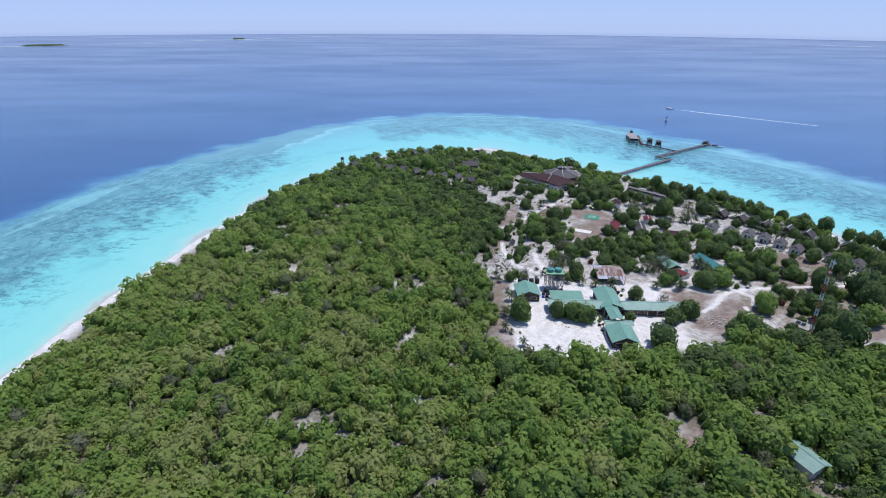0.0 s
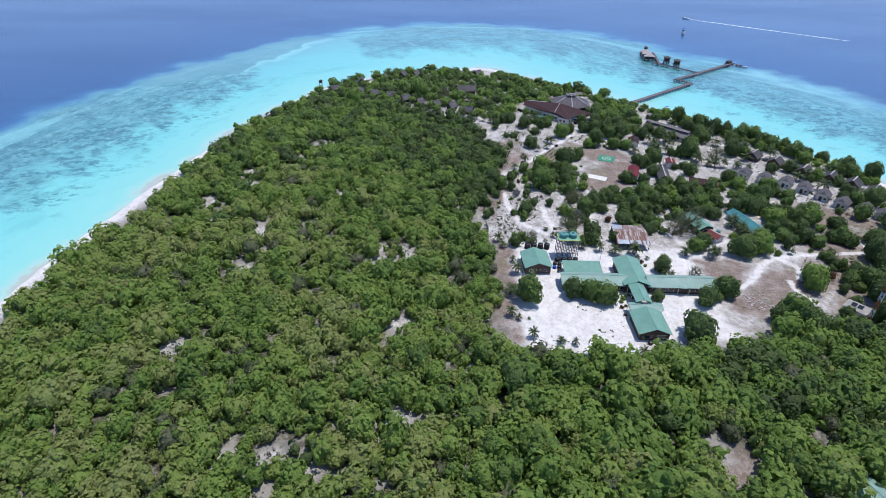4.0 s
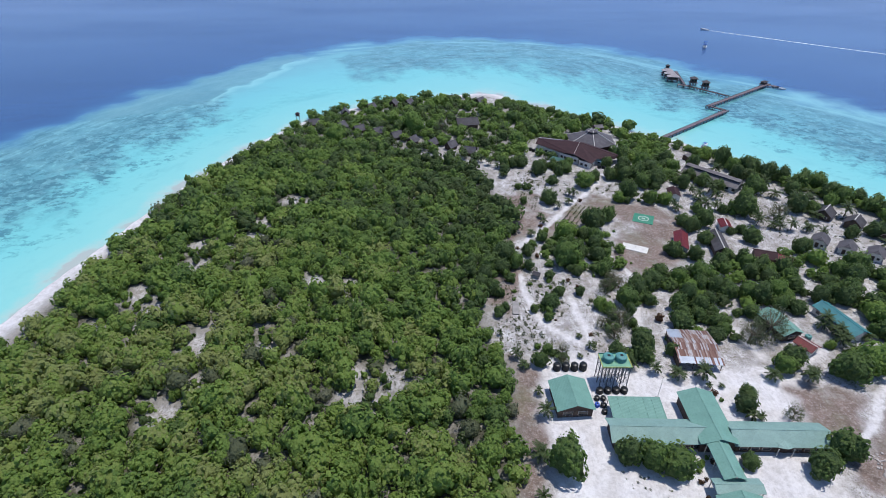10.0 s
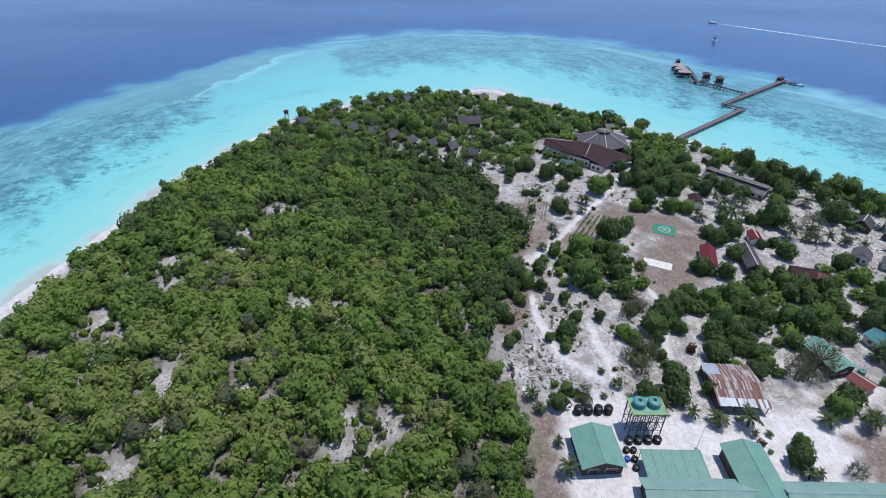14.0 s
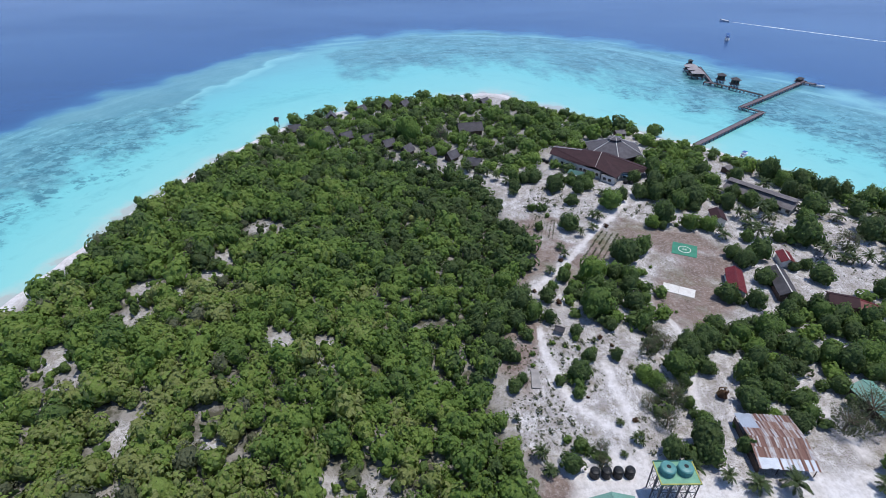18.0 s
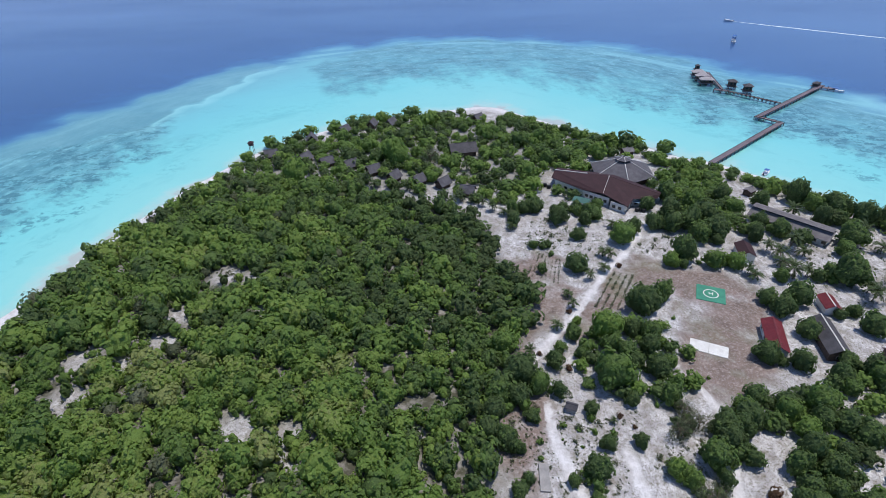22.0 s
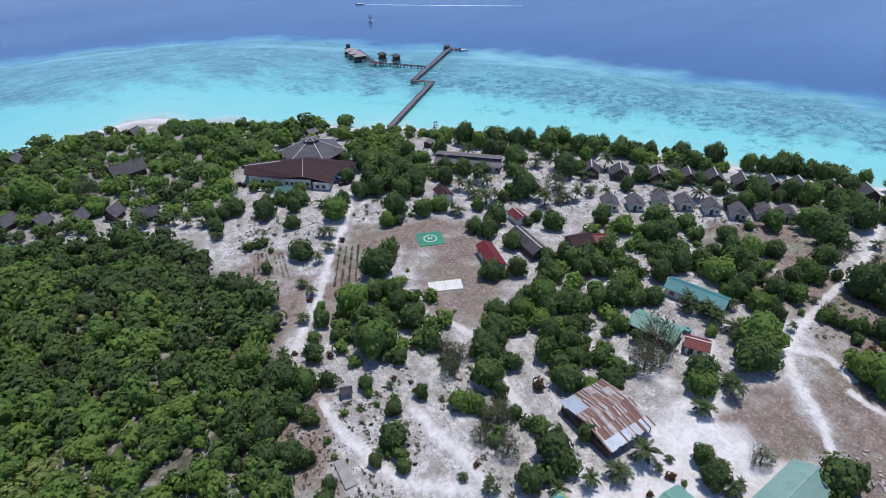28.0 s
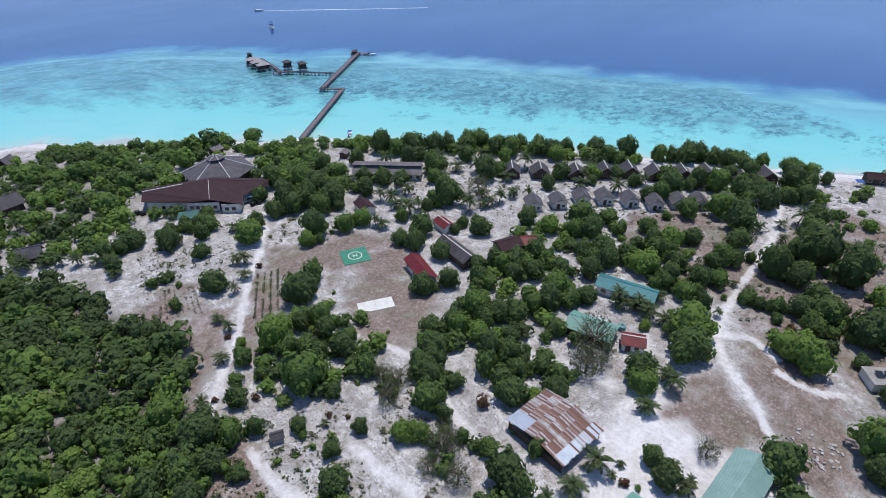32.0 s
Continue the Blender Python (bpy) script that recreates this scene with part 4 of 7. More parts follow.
SHADE_TREES_6 = (
    (24.5, 240.1, 1.9), (27.2, 248, 3), (31.6, 246.6, 2.2), (32.6, 255.5, 2.4), (34.9, 260.2, 1.7), (37.5, 241.2, 1.8), (39.3, 265.2, 2.4), (39.5, 258.2, 1.6), (43.9, 249.1, 4.9), (47, 242.9, 2),
    (47.5, 260.2, 2.9), (50.3, 257.1, 2.7), (51.5, 254.5, 2.4), (54.2, 265.1, 2.6), (55.7, 251.3, 2.9), (55.7, 243.4, 2.5), (56, 258.6, 3.2), (57.9, 263.2, 3.3), (59.4, 254.1, 2), (74, 242.9, 2.7),
    (79.1, 240.3, 3), (83, 255.1, 3), (83.2, 253.6, 2.2), (89.5, 251.7, 3.3), (95.8, 247.1, 2.8), (96, 243.6, 2.4), (97.7, 262.1, 3.2), (100.7, 252, 2.6), (102.9, 241, 2.8), (103.8, 246.2, 3.1),
    (104.1, 248.3, 3.1), (108.2, 244.4, 3.4),)
SHADE_TREES_7 = (
    (109.2, 242, 2.8), (109.9, 268.4, 1.6), (114.2, 269.1, 1.9), (114.7, 262.7, 3.4), (115.2, 242.9, 3.2), (127.5, 255.3, 3.3), (132.4, 241.3, 3.4), (140.3, 244.6, 4.1), (142.6, 242.6, 2.8), (153, 265, 2.7),
    (162.5, 266.4, 3.3), (166.1, 255.6, 2.1), (174.7, 244.7, 2.8), (176.4, 252.6, 2.9), (188.4, 262.5, 3.8), (190.8, 268.8, 4), (191.4, 264.5, 2.8), (195.7, 259, 4.2), (200.7, 248.3, 3.2), (204.4, 244.7, 3.4),
    (206.8, 240.1, 4.5), (37, 293.7, 1.6), (47.2, 294.1, 3.7), (59.9, 274.1, 4.3), (60.8, 278.1, 3.1), (67.3, 279.1, 3.1), (79.3, 293.5, 1.7), (80.5, 297.9, 4.5), (88.3, 293.5, 3.2), (94.8, 276, 2.8),
    (96, 270.9, 3.3), (102.2, 275, 3.5),)
SHADE_TREES_8 = (
    (104.2, 285, 2.3), (114.4, 284.9, 2.2), (121.8, 283.3, 4.8), (130.3, 297.2, 3), (144.3, 285.1, 4.1), (150.4, 284.5, 3), (165.4, 297.5, 4.1), (166.9, 292.6, 4.4), (175, 293, 3.7), (175.4, 285.3, 4.4),
    (175.4, 276.6, 3.5), (177.9, 281.3, 4), (185.7, 279.1, 3.2), (189.9, 274.3, 2), (193.6, 271.3, 3.2), (32.6, 321.9, 3), (33.2, 329.6, 2.8), (36.7, 307.3, 1.7), (41.1, 307.2, 1.6), (47.9, 322.4, 3.5),
    (52, 311.6, 2.5), (55.8, 327.2, 2), (56.6, 320.9, 2.6), (60.5, 324.7, 3.2), (65.6, 308.9, 4.5), (71.3, 314.5, 2.7), (78.8, 316.8, 3.1), (81, 329.8, 2.9), (84.1, 314.8, 3.8), (86, 321.9, 4.6),
    (90, 315.1, 4.2), (90.4, 308.1, 3.4),)
SHADE_TREES_9 = (
    (95.1, 306, 2.4), (95.6, 309.6, 4.6), (96.9, 319, 4.7), (97.3, 329.1, 4.1), (107.3, 306.4, 3.2), (108.7, 309.9, 2.6), (109.8, 324.7, 3.5), (113.9, 316, 3), (117.3, 309.5, 3.5), (121.2, 304.3, 2.8),
    (121.3, 328.3, 3.2), (134.8, 315.7, 3.6), (136, 303.2, 4.6), (137.8, 325.3, 3.7), (140.9, 315.3, 3.2), (144.1, 322.5, 5), (148.4, 315, 4.1), (151.4, 300.9, 3.2), (154.8, 313.3, 3.7), (159.3, 307.4, 4.5),
    (165.3, 306.1, 4.2), (-35.2, 359.7, 3.3), (-26.2, 355.6, 4), (26.9, 355.4, 4.1), (33.7, 346.6, 4.7), (34.7, 340, 3), (37, 330, 2.5), (38.1, 344.9, 2.7), (41, 330.9, 3.5), (42.2, 341.3, 2.7),
    (43.5, 347.8, 4), (44.2, 359, 4.6),)
SHADE_TREES_10 = (
    (44.3, 356.1, 3.9), (51.7, 330.7, 2), (52.3, 344.2, 2.8), (57.2, 340.3, 3.2), (88.8, 346.2, 3.1), (90.1, 336.1, 3.8), (95.7, 353.1, 4.2), (97.7, 338.4, 4.3), (109, 332.9, 3.5), (131.3, 338.5, 4.2),
    (135.1, 331.2, 4.6), (-74, 385.4, 3.6), (-66.7, 361.5, 3.3), (-59.5, 360.3, 3.3), (-58.9, 382.9, 3.6), (-56.8, 389.1, 4.5), (-47.4, 378, 3.1), (-41.9, 388.7, 3.3), (-29.5, 386.6, 4.5), (-28.9, 380, 4.8),
    (-24.4, 380, 3.2), (-21.6, 389.5, 4.5), (-17.1, 378.7, 4.4), (-3.1, 369, 3.1), (15.4, 369.7, 4.3), (23.7, 367.1, 3.9), (29.3, 379.8, 4.1), (37.8, 376.5, 2.8), (43.3, 365.2, 3.7), (47.5, 378.6, 3.5),
    (52.2, 378.6, 3.9), (53.5, 370.9, 4.6),)
SHADE_TREES_11 = (
    (54.5, 377.2, 3.3), (57.4, 365.2, 3.4), (58.3, 362.2, 3.5), (60.5, 373.1, 4.3), (63.9, 361.5, 4.2), (65.8, 378.7, 3.7), (66.2, 365.3, 4.3), (66.8, 372.8, 4.4), (69.6, 364.5, 2.4), (72.7, 382.4, 5.9),
    (76.4, 374.8, 4.9), (85.4, 389.4, 4.8), (91.8, 387.5, 5.2), (97.1, 386.8, 3.9), (99.2, 367.8, 4.4), (106.7, 379.9, 4.2), (-66.9, 400, 4.6), (-59.5, 403.6, 3.8), (-56.2, 408.3, 3.5), (-52.6, 391.8, 3.7),
    (-51.7, 412.9, 4.4), (-46.5, 393.6, 3.3), (-40.1, 417.4, 5), (-40, 393.9, 3.7), (-34.3, 403.1, 4.3), (-15.3, 391.4, 2.9), (-13.2, 407.4, 4), (-5.3, 402.1, 4.8), (4.7, 391.5, 4.6), (11.3, 404.2, 3.5),
    (33, 401.9, 5.3), (38.2, 394.9, 4.7),)
SHADE_TREES_12 = (
    (46.5, 392.7, 5.2), (49.7, 409.9, 5), (55.6, 394.3, 4.8), (57.7, 408.6, 5), (61.4, 392.6, 5.2), (70.1, 405.8, 4.1), (74.4, 397.6, 4), (79.4, 390.4, 4.8), (-32, 425.5, 4.2), (-25.6, 426.1, 4.7),
    (-17.3, 427.3, 4.7), (-9.9, 427.1, 4.2), (-3.3, 435, 5.3), (5.9, 421.5, 5.6), (13.4, 423.9, 5.2), (43.9, 420, 3.3),)
BRIGHT_TREES_1 = (
    (120.3, 177, 4), (152.9, 168, 4.6), (108.4, 207.2, 1.4), (113.5, 199.4, 4.9), (121.3, 180.4, 4), (225, 207.5, 2.8), (226.3, 203.3, 2.8), (49.6, 225.6, 2.1), (51.8, 224.2, 1.9), (51.9, 223.1, 1.9),
    (74.1, 213.5, 1.6), (79.4, 233.1, 2.9), (128.8, 218.2, 4.1), (143.2, 217.9, 3.7), (47.3, 265, 4), (129.8, 248.2, 3.4), (170.2, 257.9, 2.5), (193.6, 253.3, 2.1), (41.5, 270.2, 1.3), (75.9, 295.1, 2.5),
    (94.1, 292.6, 3), (160.7, 289.8, 2.8), (5.6, 357.7, 2.6), (-48.2, 362.3, 5.1), (-9.1, 376.7, 5.9), (0.3, 382.6, 2.9),)
THIN_TREES_1 = (
    (33.7, 202.5, 1.8), (34, 205.4, 2.3), (84.4, 183.6, 2.4), (87.1, 209.8, 4.4), (137.5, 194.6, 1.9), (165.5, 202.9, 2), (48.1, 217.4, 2.2), (50.1, 212.1, 2.9), (53.3, 218.5, 3.5), (53.4, 233.7, 2.9),
    (55.8, 236.1, 2.2), (56.9, 239.6, 2.7), (58.6, 235.9, 2.5), (93.4, 212.2, 5.9), (134.3, 279.9, 4.2), (5.6, 373.1, 4.3),)
PALMS_1 = (
    (44.1, 146.8, 1.6), (47.2, 146.3, 1.3), (55.2, 146.6, 1.6), (64.9, 148, 1.9), (69, 147, 2.4), (21.4, 163.8, 1.8), (22.3, 173.8, 2.8), (23.4, 161.7, 1.2), (26.5, 154.3, 1.7), (33.6, 151.7, 1.6),
    (37.7, 150.9, 1.3), (21.9, 205.3, 1.8), (22.8, 201.3, 1.8), (25.5, 192.1, 1.4), (26.1, 185.7, 2.2), (38.7, 205, 1), (42.3, 208.3, 1.3), (43.3, 207.6, 0.7), (43.7, 209.7, 0.7), (51.4, 200.5, 2),
    (57, 199.1, 1.8), (61.6, 196.9, 2.6), (68.5, 196, 2.9), (68.6, 193.5, 1), (71.8, 193.5, 0.6), (74.5, 183.1, 2), (76.6, 183.4, 1.3), (86, 195.9, 2.5), (96.6, 196.6, 2), (98.6, 197.4, 1.3),
    (112.6, 204.8, 2.6), (114.3, 209.4, 2.2),)
PALMS_2 = (
    (124.5, 197.1, 1.3), (139.2, 198.6, 1.4), (170, 195.9, 1.7), (184.2, 195.8, 3), (13, 232.6, 1.6), (15.2, 230, 1.3), (18.4, 214.6, 0.7), (40.2, 212.8, 1.1), (41.5, 238.2, 0.9), (27.4, 259.8, 1.6),
    (35.8, 268.4, 2), (139.4, 269.2, 2.2), (143.3, 266.3, 2.1), (160.7, 257, 3.2), (165.9, 245.6, 3.4), (166.7, 259.6, 2.5), (174.8, 262.1, 3), (177.8, 242.6, 2.4), (178.7, 263.6, 2.2), (41.6, 281.7, 1.8),
    (42.2, 276.7, 1.8), (50.2, 289.7, 1.7), (55, 292.9, 2.2), (58.8, 299.4, 2.4), (96.7, 289.5, 2), (96.7, 286.3, 2.6), (108.1, 286, 3.7), (108.7, 293.5, 2.8), (123.1, 274.6, 3), (127.5, 272.3, 2.4),
    (130.1, 271, 2.4), (134.1, 271, 2.6),)
PALMS_3 = (
    (141.4, 295.2, 3.2), (144.1, 290, 3.4), (147.8, 278.6, 2.9), (153.8, 291.1, 3.1), (161.3, 281.2, 3.4), (30.1, 328.8, 2.3), (32.9, 325.6, 2.3), (108.3, 300.7, 2.5), (108.8, 318, 3), (128, 320, 3.6),
    (142.9, 303.7, 4.3), (-19.9, 357.7, 2.6), (-16.8, 353.9, 2.5), (-8.9, 351.7, 2.2), (-3.9, 350.9, 2.2), (1.7, 348.5, 2.1), (12.8, 337.7, 2.1), (15.8, 340.1, 2.1), (19.8, 338.8, 2.1), (23.6, 336, 2.1),
    (26.6, 332.7, 2), (-66.5, 383.9, 3.2), (-42.7, 367, 2.3), (-36.2, 362.6, 2.2), (-30.1, 366.8, 2.3), (-26.2, 364.4, 2.3),)
BUSHES_1 = (
    (26.3, 162.2, 0.7), (45.9, 156.8, 0.5), (57.1, 171.3, 1.3), (64.5, 170.6, 0.8), (27.9, 208.7, 1.3), (69.9, 189.1, 0.8), (132.3, 198.4, 1.2), (24.4, 230.2, 0.8), (25, 234, 1), (29.9, 234.6, 0.4),
    (30.6, 238.1, 1), (32.3, 226.2, 1.2), (33.5, 232.5, 0.5), (33.6, 236.7, 0.6), (36.7, 239.3, 1.3), (36.8, 235.8, 1), (40.6, 235.5, 1), (64.5, 211.5, 0.8), (52.2, 242.1, 0.8), (67, 249.6, 0.6),
    (67.2, 270.7, 0.8), (41.4, 302.4, 1.3), (59.2, 173, 0.7), (56, 169.8, 0.9), (65, 169.6, 0.8))
FLOWER_BUSHES_1 = (
    (55.4, 163.5, 0.7), (59.9, 171.8, 0.9), (63.5, 191.5, 0.8), (69.1, 191.2, 1.1), (129.7, 182.6, 1.9), (35.3, 220.3, 0.5), (43.2, 239.7, 0.9), (43.9, 213.5, 0.8), (45.5, 236.8, 0.7), (65.6, 219.8, 1.8),
    (29.7, 259.4, 0.9), (35.7, 254.1, 1.1), (40.6, 274.7, 1), (60.4, 295, 1.1), (57.7, 171.9, 0.7), (55.3, 167.1, 0.8), (56.8, 167.8, 0.6))

MORE_TREES = ((135, 188.6, 1.6), (141, 182.4, 2), (142.6, 176.7, 2.6), (140, 172, 2.2), (134.2, 191.6, 1.6), (147, 180, 2.6), (130.8, 186.5, 1.4), (131, 224, 3), (150, 226, 2.6), (138, 219, 3), (136, 207, 2.6), (147, 205, 3.4),
              (154, 200, 3.6), (119.6, 287, 2.6), (115.4, 264.4, 2.6), (131, 257, 2.8), (130, 246, 2.8), (48.2, 327, 2.4), (45.8, 321.3, 2.2), (59.4, 327.3, 2.6), (63, 330, 2.4), (56.3, 330.6, 2.4), (221, 197, 2.2), (236, 181, 3.4), (121, 162.3, 2.2), (128.4, 168.6, 2))
MORE_PALMS = ((109.9, 293.7, 2.4), (112.6, 287.2, 2.2), (125.7, 286, 2.4), (132.9, 276.3, 2.2), (124.3, 278.2, 2.4), (141.4, 270.9, 2.2), (97.5, 290, 2.2), (117.5, 296.8, 2.5), (115, 303, 2.4), (16, 342.6, 2.3), (19, 337, 2.3),
              (31.2, 326.4, 2.2), (31.3, 319, 2.2), (57.2, 301, 2), (67, 313, 2.4), (65, 318, 2.2), (224, 201, 2.4), (214, 205, 2.2), (178, 199, 2.2), (172, 203, 2), (113.6, 212, 2.4), (116.2, 209.6, 2.2), (120.4, 210, 2.4), (111.2, 215, 2.2), (112.6, 216.9, 2.6), (113.5, 212.4, 2.5), (112.2, 208.4, 2.6), (111.7, 204.6, 2.4), (85.6, 195.6, 2.4), (95, 195, 2.4))


POINT_ROW_KEEP = ((-38.1, 375.9), (-27.6, 372.6), (-9.4, 359.7), (0.3, 355.6), (9.8, 352.7), (-13.0, 421.1), (-22.3, 420.4), (-48.8, 403.3), (18.8, 345.1), (19.6, 384.5))


def apart(rows, others, gap):
    return tuple(p for p in rows if all(math.hypot(p[0] - q[0], p[1] - q[1]) > gap for q in others))


ALL_SHADE = SHADE_TREES_1 + SHADE_TREES_2 + SHADE_TREES_3 + SHADE_TREES_4 + SHADE_TREES_5 + SHADE_TREES_6 + SHADE_TREES_7 + SHADE_TREES_8 + SHADE_TREES_9 + SHADE_TREES_10 + SHADE_TREES_11 + SHADE_TREES_12
ALL_SHADE += apart(MORE_TREES, ALL_SHADE + BRIGHT_TREES_1, 2.4)
ALL_PALMS = PALMS_1 + PALMS_2 + PALMS_3
ALL_PALMS += apart(MORE_PALMS, ALL_PALMS, 2.0)
POINT = np.array(((-70, 386), (-40, 412), (0, 428), (28, 420), (60, 404), (50, 366), (34, 344), (-16, 362), (-60, 374)), float)
ALL_PALMS += apart([(float(x), float(y), 2.3) for x, y in scatter(POINT, 14.0, 88)], ALL_PALMS + POINT_ROW_KEEP, 4.0)
r = np.random.default_rng(5)
for kind, rows in (("shade", ALL_SHADE), ("bright", BRIGHT_TREES_1), ("thin", THIN_TREES_1)):
    for x, y, radius in rows:
        if kind == "shade" and math.hypot(x - 33, y - 433) < 8:
            continue
        if kind == "shade" and y > 338:
            point_trees.append((x, y, radius * 1.12))
            continue
        near_trees.append((x, y, radius))
        count += 1
        s = radius / 4.0 * 1.18
        copy_thing(TREES[kind][count % len(TREES[kind])], Matrix.Translation((x, y, ground_z(x, y) - 0.1)) @ Matrix.Rotation(count * 2.399, 4, "Z") @ Matrix.Diagonal((s, s, s * r.uniform(1.05, 1.4), 1)))


def remove_proto(ob):
    for o in [*ob.children_recursive, ob]:
        bpy.data.objects.remove(o)


for kinds in TREES.values():
    for ob in kinds:
        remove_proto(ob)


OPEN_SOUTH = (
    (80, 356, 13.5), (72, 338, 6), (62, 346, 6), (56, 352, 5), (82, 334, 5), (32, 189, 7), (99, 298, 5), (122, 313, 7), (116, 320, 6), (129, 306, 6), (88, 260, 5), (101, 259, 6), (114, 250, 6),
    (109, 272, 5), (117, 217, 7), (98, 215, 6), (101, 207, 5), (70, 206, 8),)
OPEN_NORTH = (
    (122, 338, 4), (90, 378, 4), (19.6, 384.5, 6), (-38, 376, 2.8), (-28, 372, 2.8), (-9, 360, 2.8), (0, 356, 2.8), (10, 353, 2.8), (-13, 421, 2.8), (-22, 420, 2.8), (-49, 403, 2.8), (19, 345, 2.8),
    (233, 186, 5), (125.5, 165.3, 5), (30, 437, 7), (38, 431, 5),)
NO_TREES = OPEN_SOUTH + OPEN_NORTH
GROVE_RINGS_SOUTH = (
    (((36, 247), (60, 243), (66, 256), (64, 268), (52, 272), (40, 262)), 5.2, 2.9), (((68, 222), (84, 216), (92, 222), (104, 228), (108, 240), (98, 250), (88, 244), (76, 244), (66, 236)), 5.2, 2.9),
    (((108, 228), (128, 232), (136, 246), (124, 258), (112, 244)), 5.4, 2.8), (((92, 318), (110, 304), (114, 330), (118, 352), (104, 368), (94, 352)), 4.4, 3.5),
    (((118, 366), (134, 350), (150, 331), (166, 308), (188, 272), (198, 252), (193, 248), (174, 284), (156, 308), (138, 334), (118, 356)), 4.2, 3.5),)
GROVE_RINGS_NORTH = (
    (((-74, 392), (-60, 404), (-30, 424), (0, 434), (30, 442), (56, 426), (96, 386), (94, 370), (74, 376), (50, 362), (34, 336), (16, 340), (-20, 357), (-60, 372)), 5.3, 3.2),
    (((100, 158), (120, 158), (150, 148), (180, 138), (180, 120), (100, 130)), 4.8, 3.4), (((124, 222), (138, 234), (150, 224), (140, 204), (126, 204)), 7.2, 2.7),
    (((196, 214), (212, 226), (226, 204), (206, 184), (192, 196)), 9.4, 2.6),
    (((201, 192), (213, 192), (227, 188), (231, 180), (226, 166), (206, 160), (180, 162), (168, 172), (168, 184), (181, 191)), 8.6, 2.7),)
GROVE_RINGS_SHORE = (
    (((118, 364), (128, 357), (134, 347), (146, 334), (158, 320), (156, 312), (142, 330), (128, 346), (116, 356)), 3.8, 3.0),
    (((88, 392), (104, 378), (116, 368), (124, 360), (112, 356), (98, 368), (84, 384)), 4.6, 3.0), (((60, 424), (88, 396), (80, 384), (50, 402), (44, 424)), 4.8, 3.1),
    (((-104, 340), (-90, 338), (-68, 362), (-60, 372), (-70, 390), (-86, 374)), 4.6, 3.0),)
FILL = GROVE_RINGS_SOUTH + GROVE_RINGS_NORTH + GROVE_RINGS_SHORE
for n, (ring, step, rad) in enumerate(FILL):
    q = scatter(np.array(ring, float), step, 60 + n)
    q = q[from_ring(COAST, q[:, 0], q[:, 1]) < -6.5 + 1.0 * (q[:, 1] > 400)]
    have = np.array(near_trees + point_trees)
    for x, y in q:
        if np.hypot(have[:, 0] - x, have[:, 1] - y).min() > 2.4 and all(math.hypot(x - a, y - b) > c for a, b, c in NO_TREES):
            point_trees.append((float(x), float(y), rad * float(r.uniform(0.65, 1.2))))
p = np.array(point_trees)
grove = new("grove", forest_mesh("grove", p[:, :2], p[:, 2], 1.02, np.clip(np.random.default_rng(6).normal(0.57, 0.17, len(p)), 0.1, 0.8), 12, 50, 130, 0.14, rise=(0.75, 1.15)))
tagged(grove, "shade trees of the point, the shore belt and the groves", "trees", kind="stuff")
p = np.array(near_trees)
gap = np.hypot(p[:, None, 0] - p[None, :, 0], p[:, None, 1] - p[None, :, 1])
i, j = np.nonzero(np.triu((gap < p[:, None, 2] + p[None, :, 2] + 1.6) & (gap > 1.0), 1))
mid = (p[i, :2] + p[j, :2]) / 2 + np.random.default_rng(8).uniform(-0.8, 0.8, (len(i), 2))
low = np.random.default_rng(10).uniform(1.1, 2.3, len(mid))
under = new("undergrowth", forest_mesh("undergrowth", mid, low, 1.1, np.random.default_rng(9).uniform(0.15, 0.5, len(mid)), 13, 30, 30, 0.26))
tagged(under, "low green undergrowth between the shade trees", "shrubs", kind="stuff")


# palms
def frond_mesh():
    """One arching frond of length 1 along x, with leaflets hanging to both sides."""
    verts, faces = [], []

    def rib(s):
        return np.array((s * (1 - 0.12 * s), 0.0, 0.4 * s - 0.78 * s * s))

    for i in range(14):
        s0 = 0.08 + i * 0.065
        s1 = s0 + 0.058
        reach = 0.17 * math.sin(0.4 + 2.45 * s0)
        for side in (-1, 1):
            a, b = rib(s0), rib(s1)
            out = np.array((0.5 * reach, side * reach, -0.5 * reach))
            n = len(verts)
            verts += [a, b, b + out, a + out * 0.9 + (0.02, 0, 0)]
            faces.append((n, n + 1, n + 2, n + 3))
    for i in range(5):
        a, b, n = rib(i * 0.2), rib(i * 0.2 + 0.2), len(verts)
        verts += [a + (0, 0.012, 0.006), a - (0, 0.012, -0.006), b - (0, 0.01, -0.006), b + (0, 0.01, 0.006)]
        faces.append((n, n + 1, n + 2, n + 3))
    return mesh_np("frond", np.array(verts), np.array(faces), M_PALM, np.full(len(verts), 0.5))


def palm_proto(k):
    r = np.random.default_rng(300 + k)
    ob = thing("palm", "young coconut palm with arching green fronds", "palm tree", pose(0, -600, 0))
    part("trunk", trunk_mesh("trunk", 3.6, 0.2, 0.11, 0.3 + 0.2 * k, r, M_BARK), M_BARK, ob)
    me = frond_mesh()
    for i in range(21):
        part("frond", me, None, ob, m=Matrix.Translation((0.3 + 0.2 * k, 0, 3.55)) @ Matrix.Rotation(i * 2.399 + k, 4, "Z") @ Matrix.Rotation(radians(-r.uniform(-22, 48) if i < 15 else -r.uniform(45, 70)), 4, "Y") @ Matrix.Scale(r.uniform(2.9, 3.9), 4))
    return ob


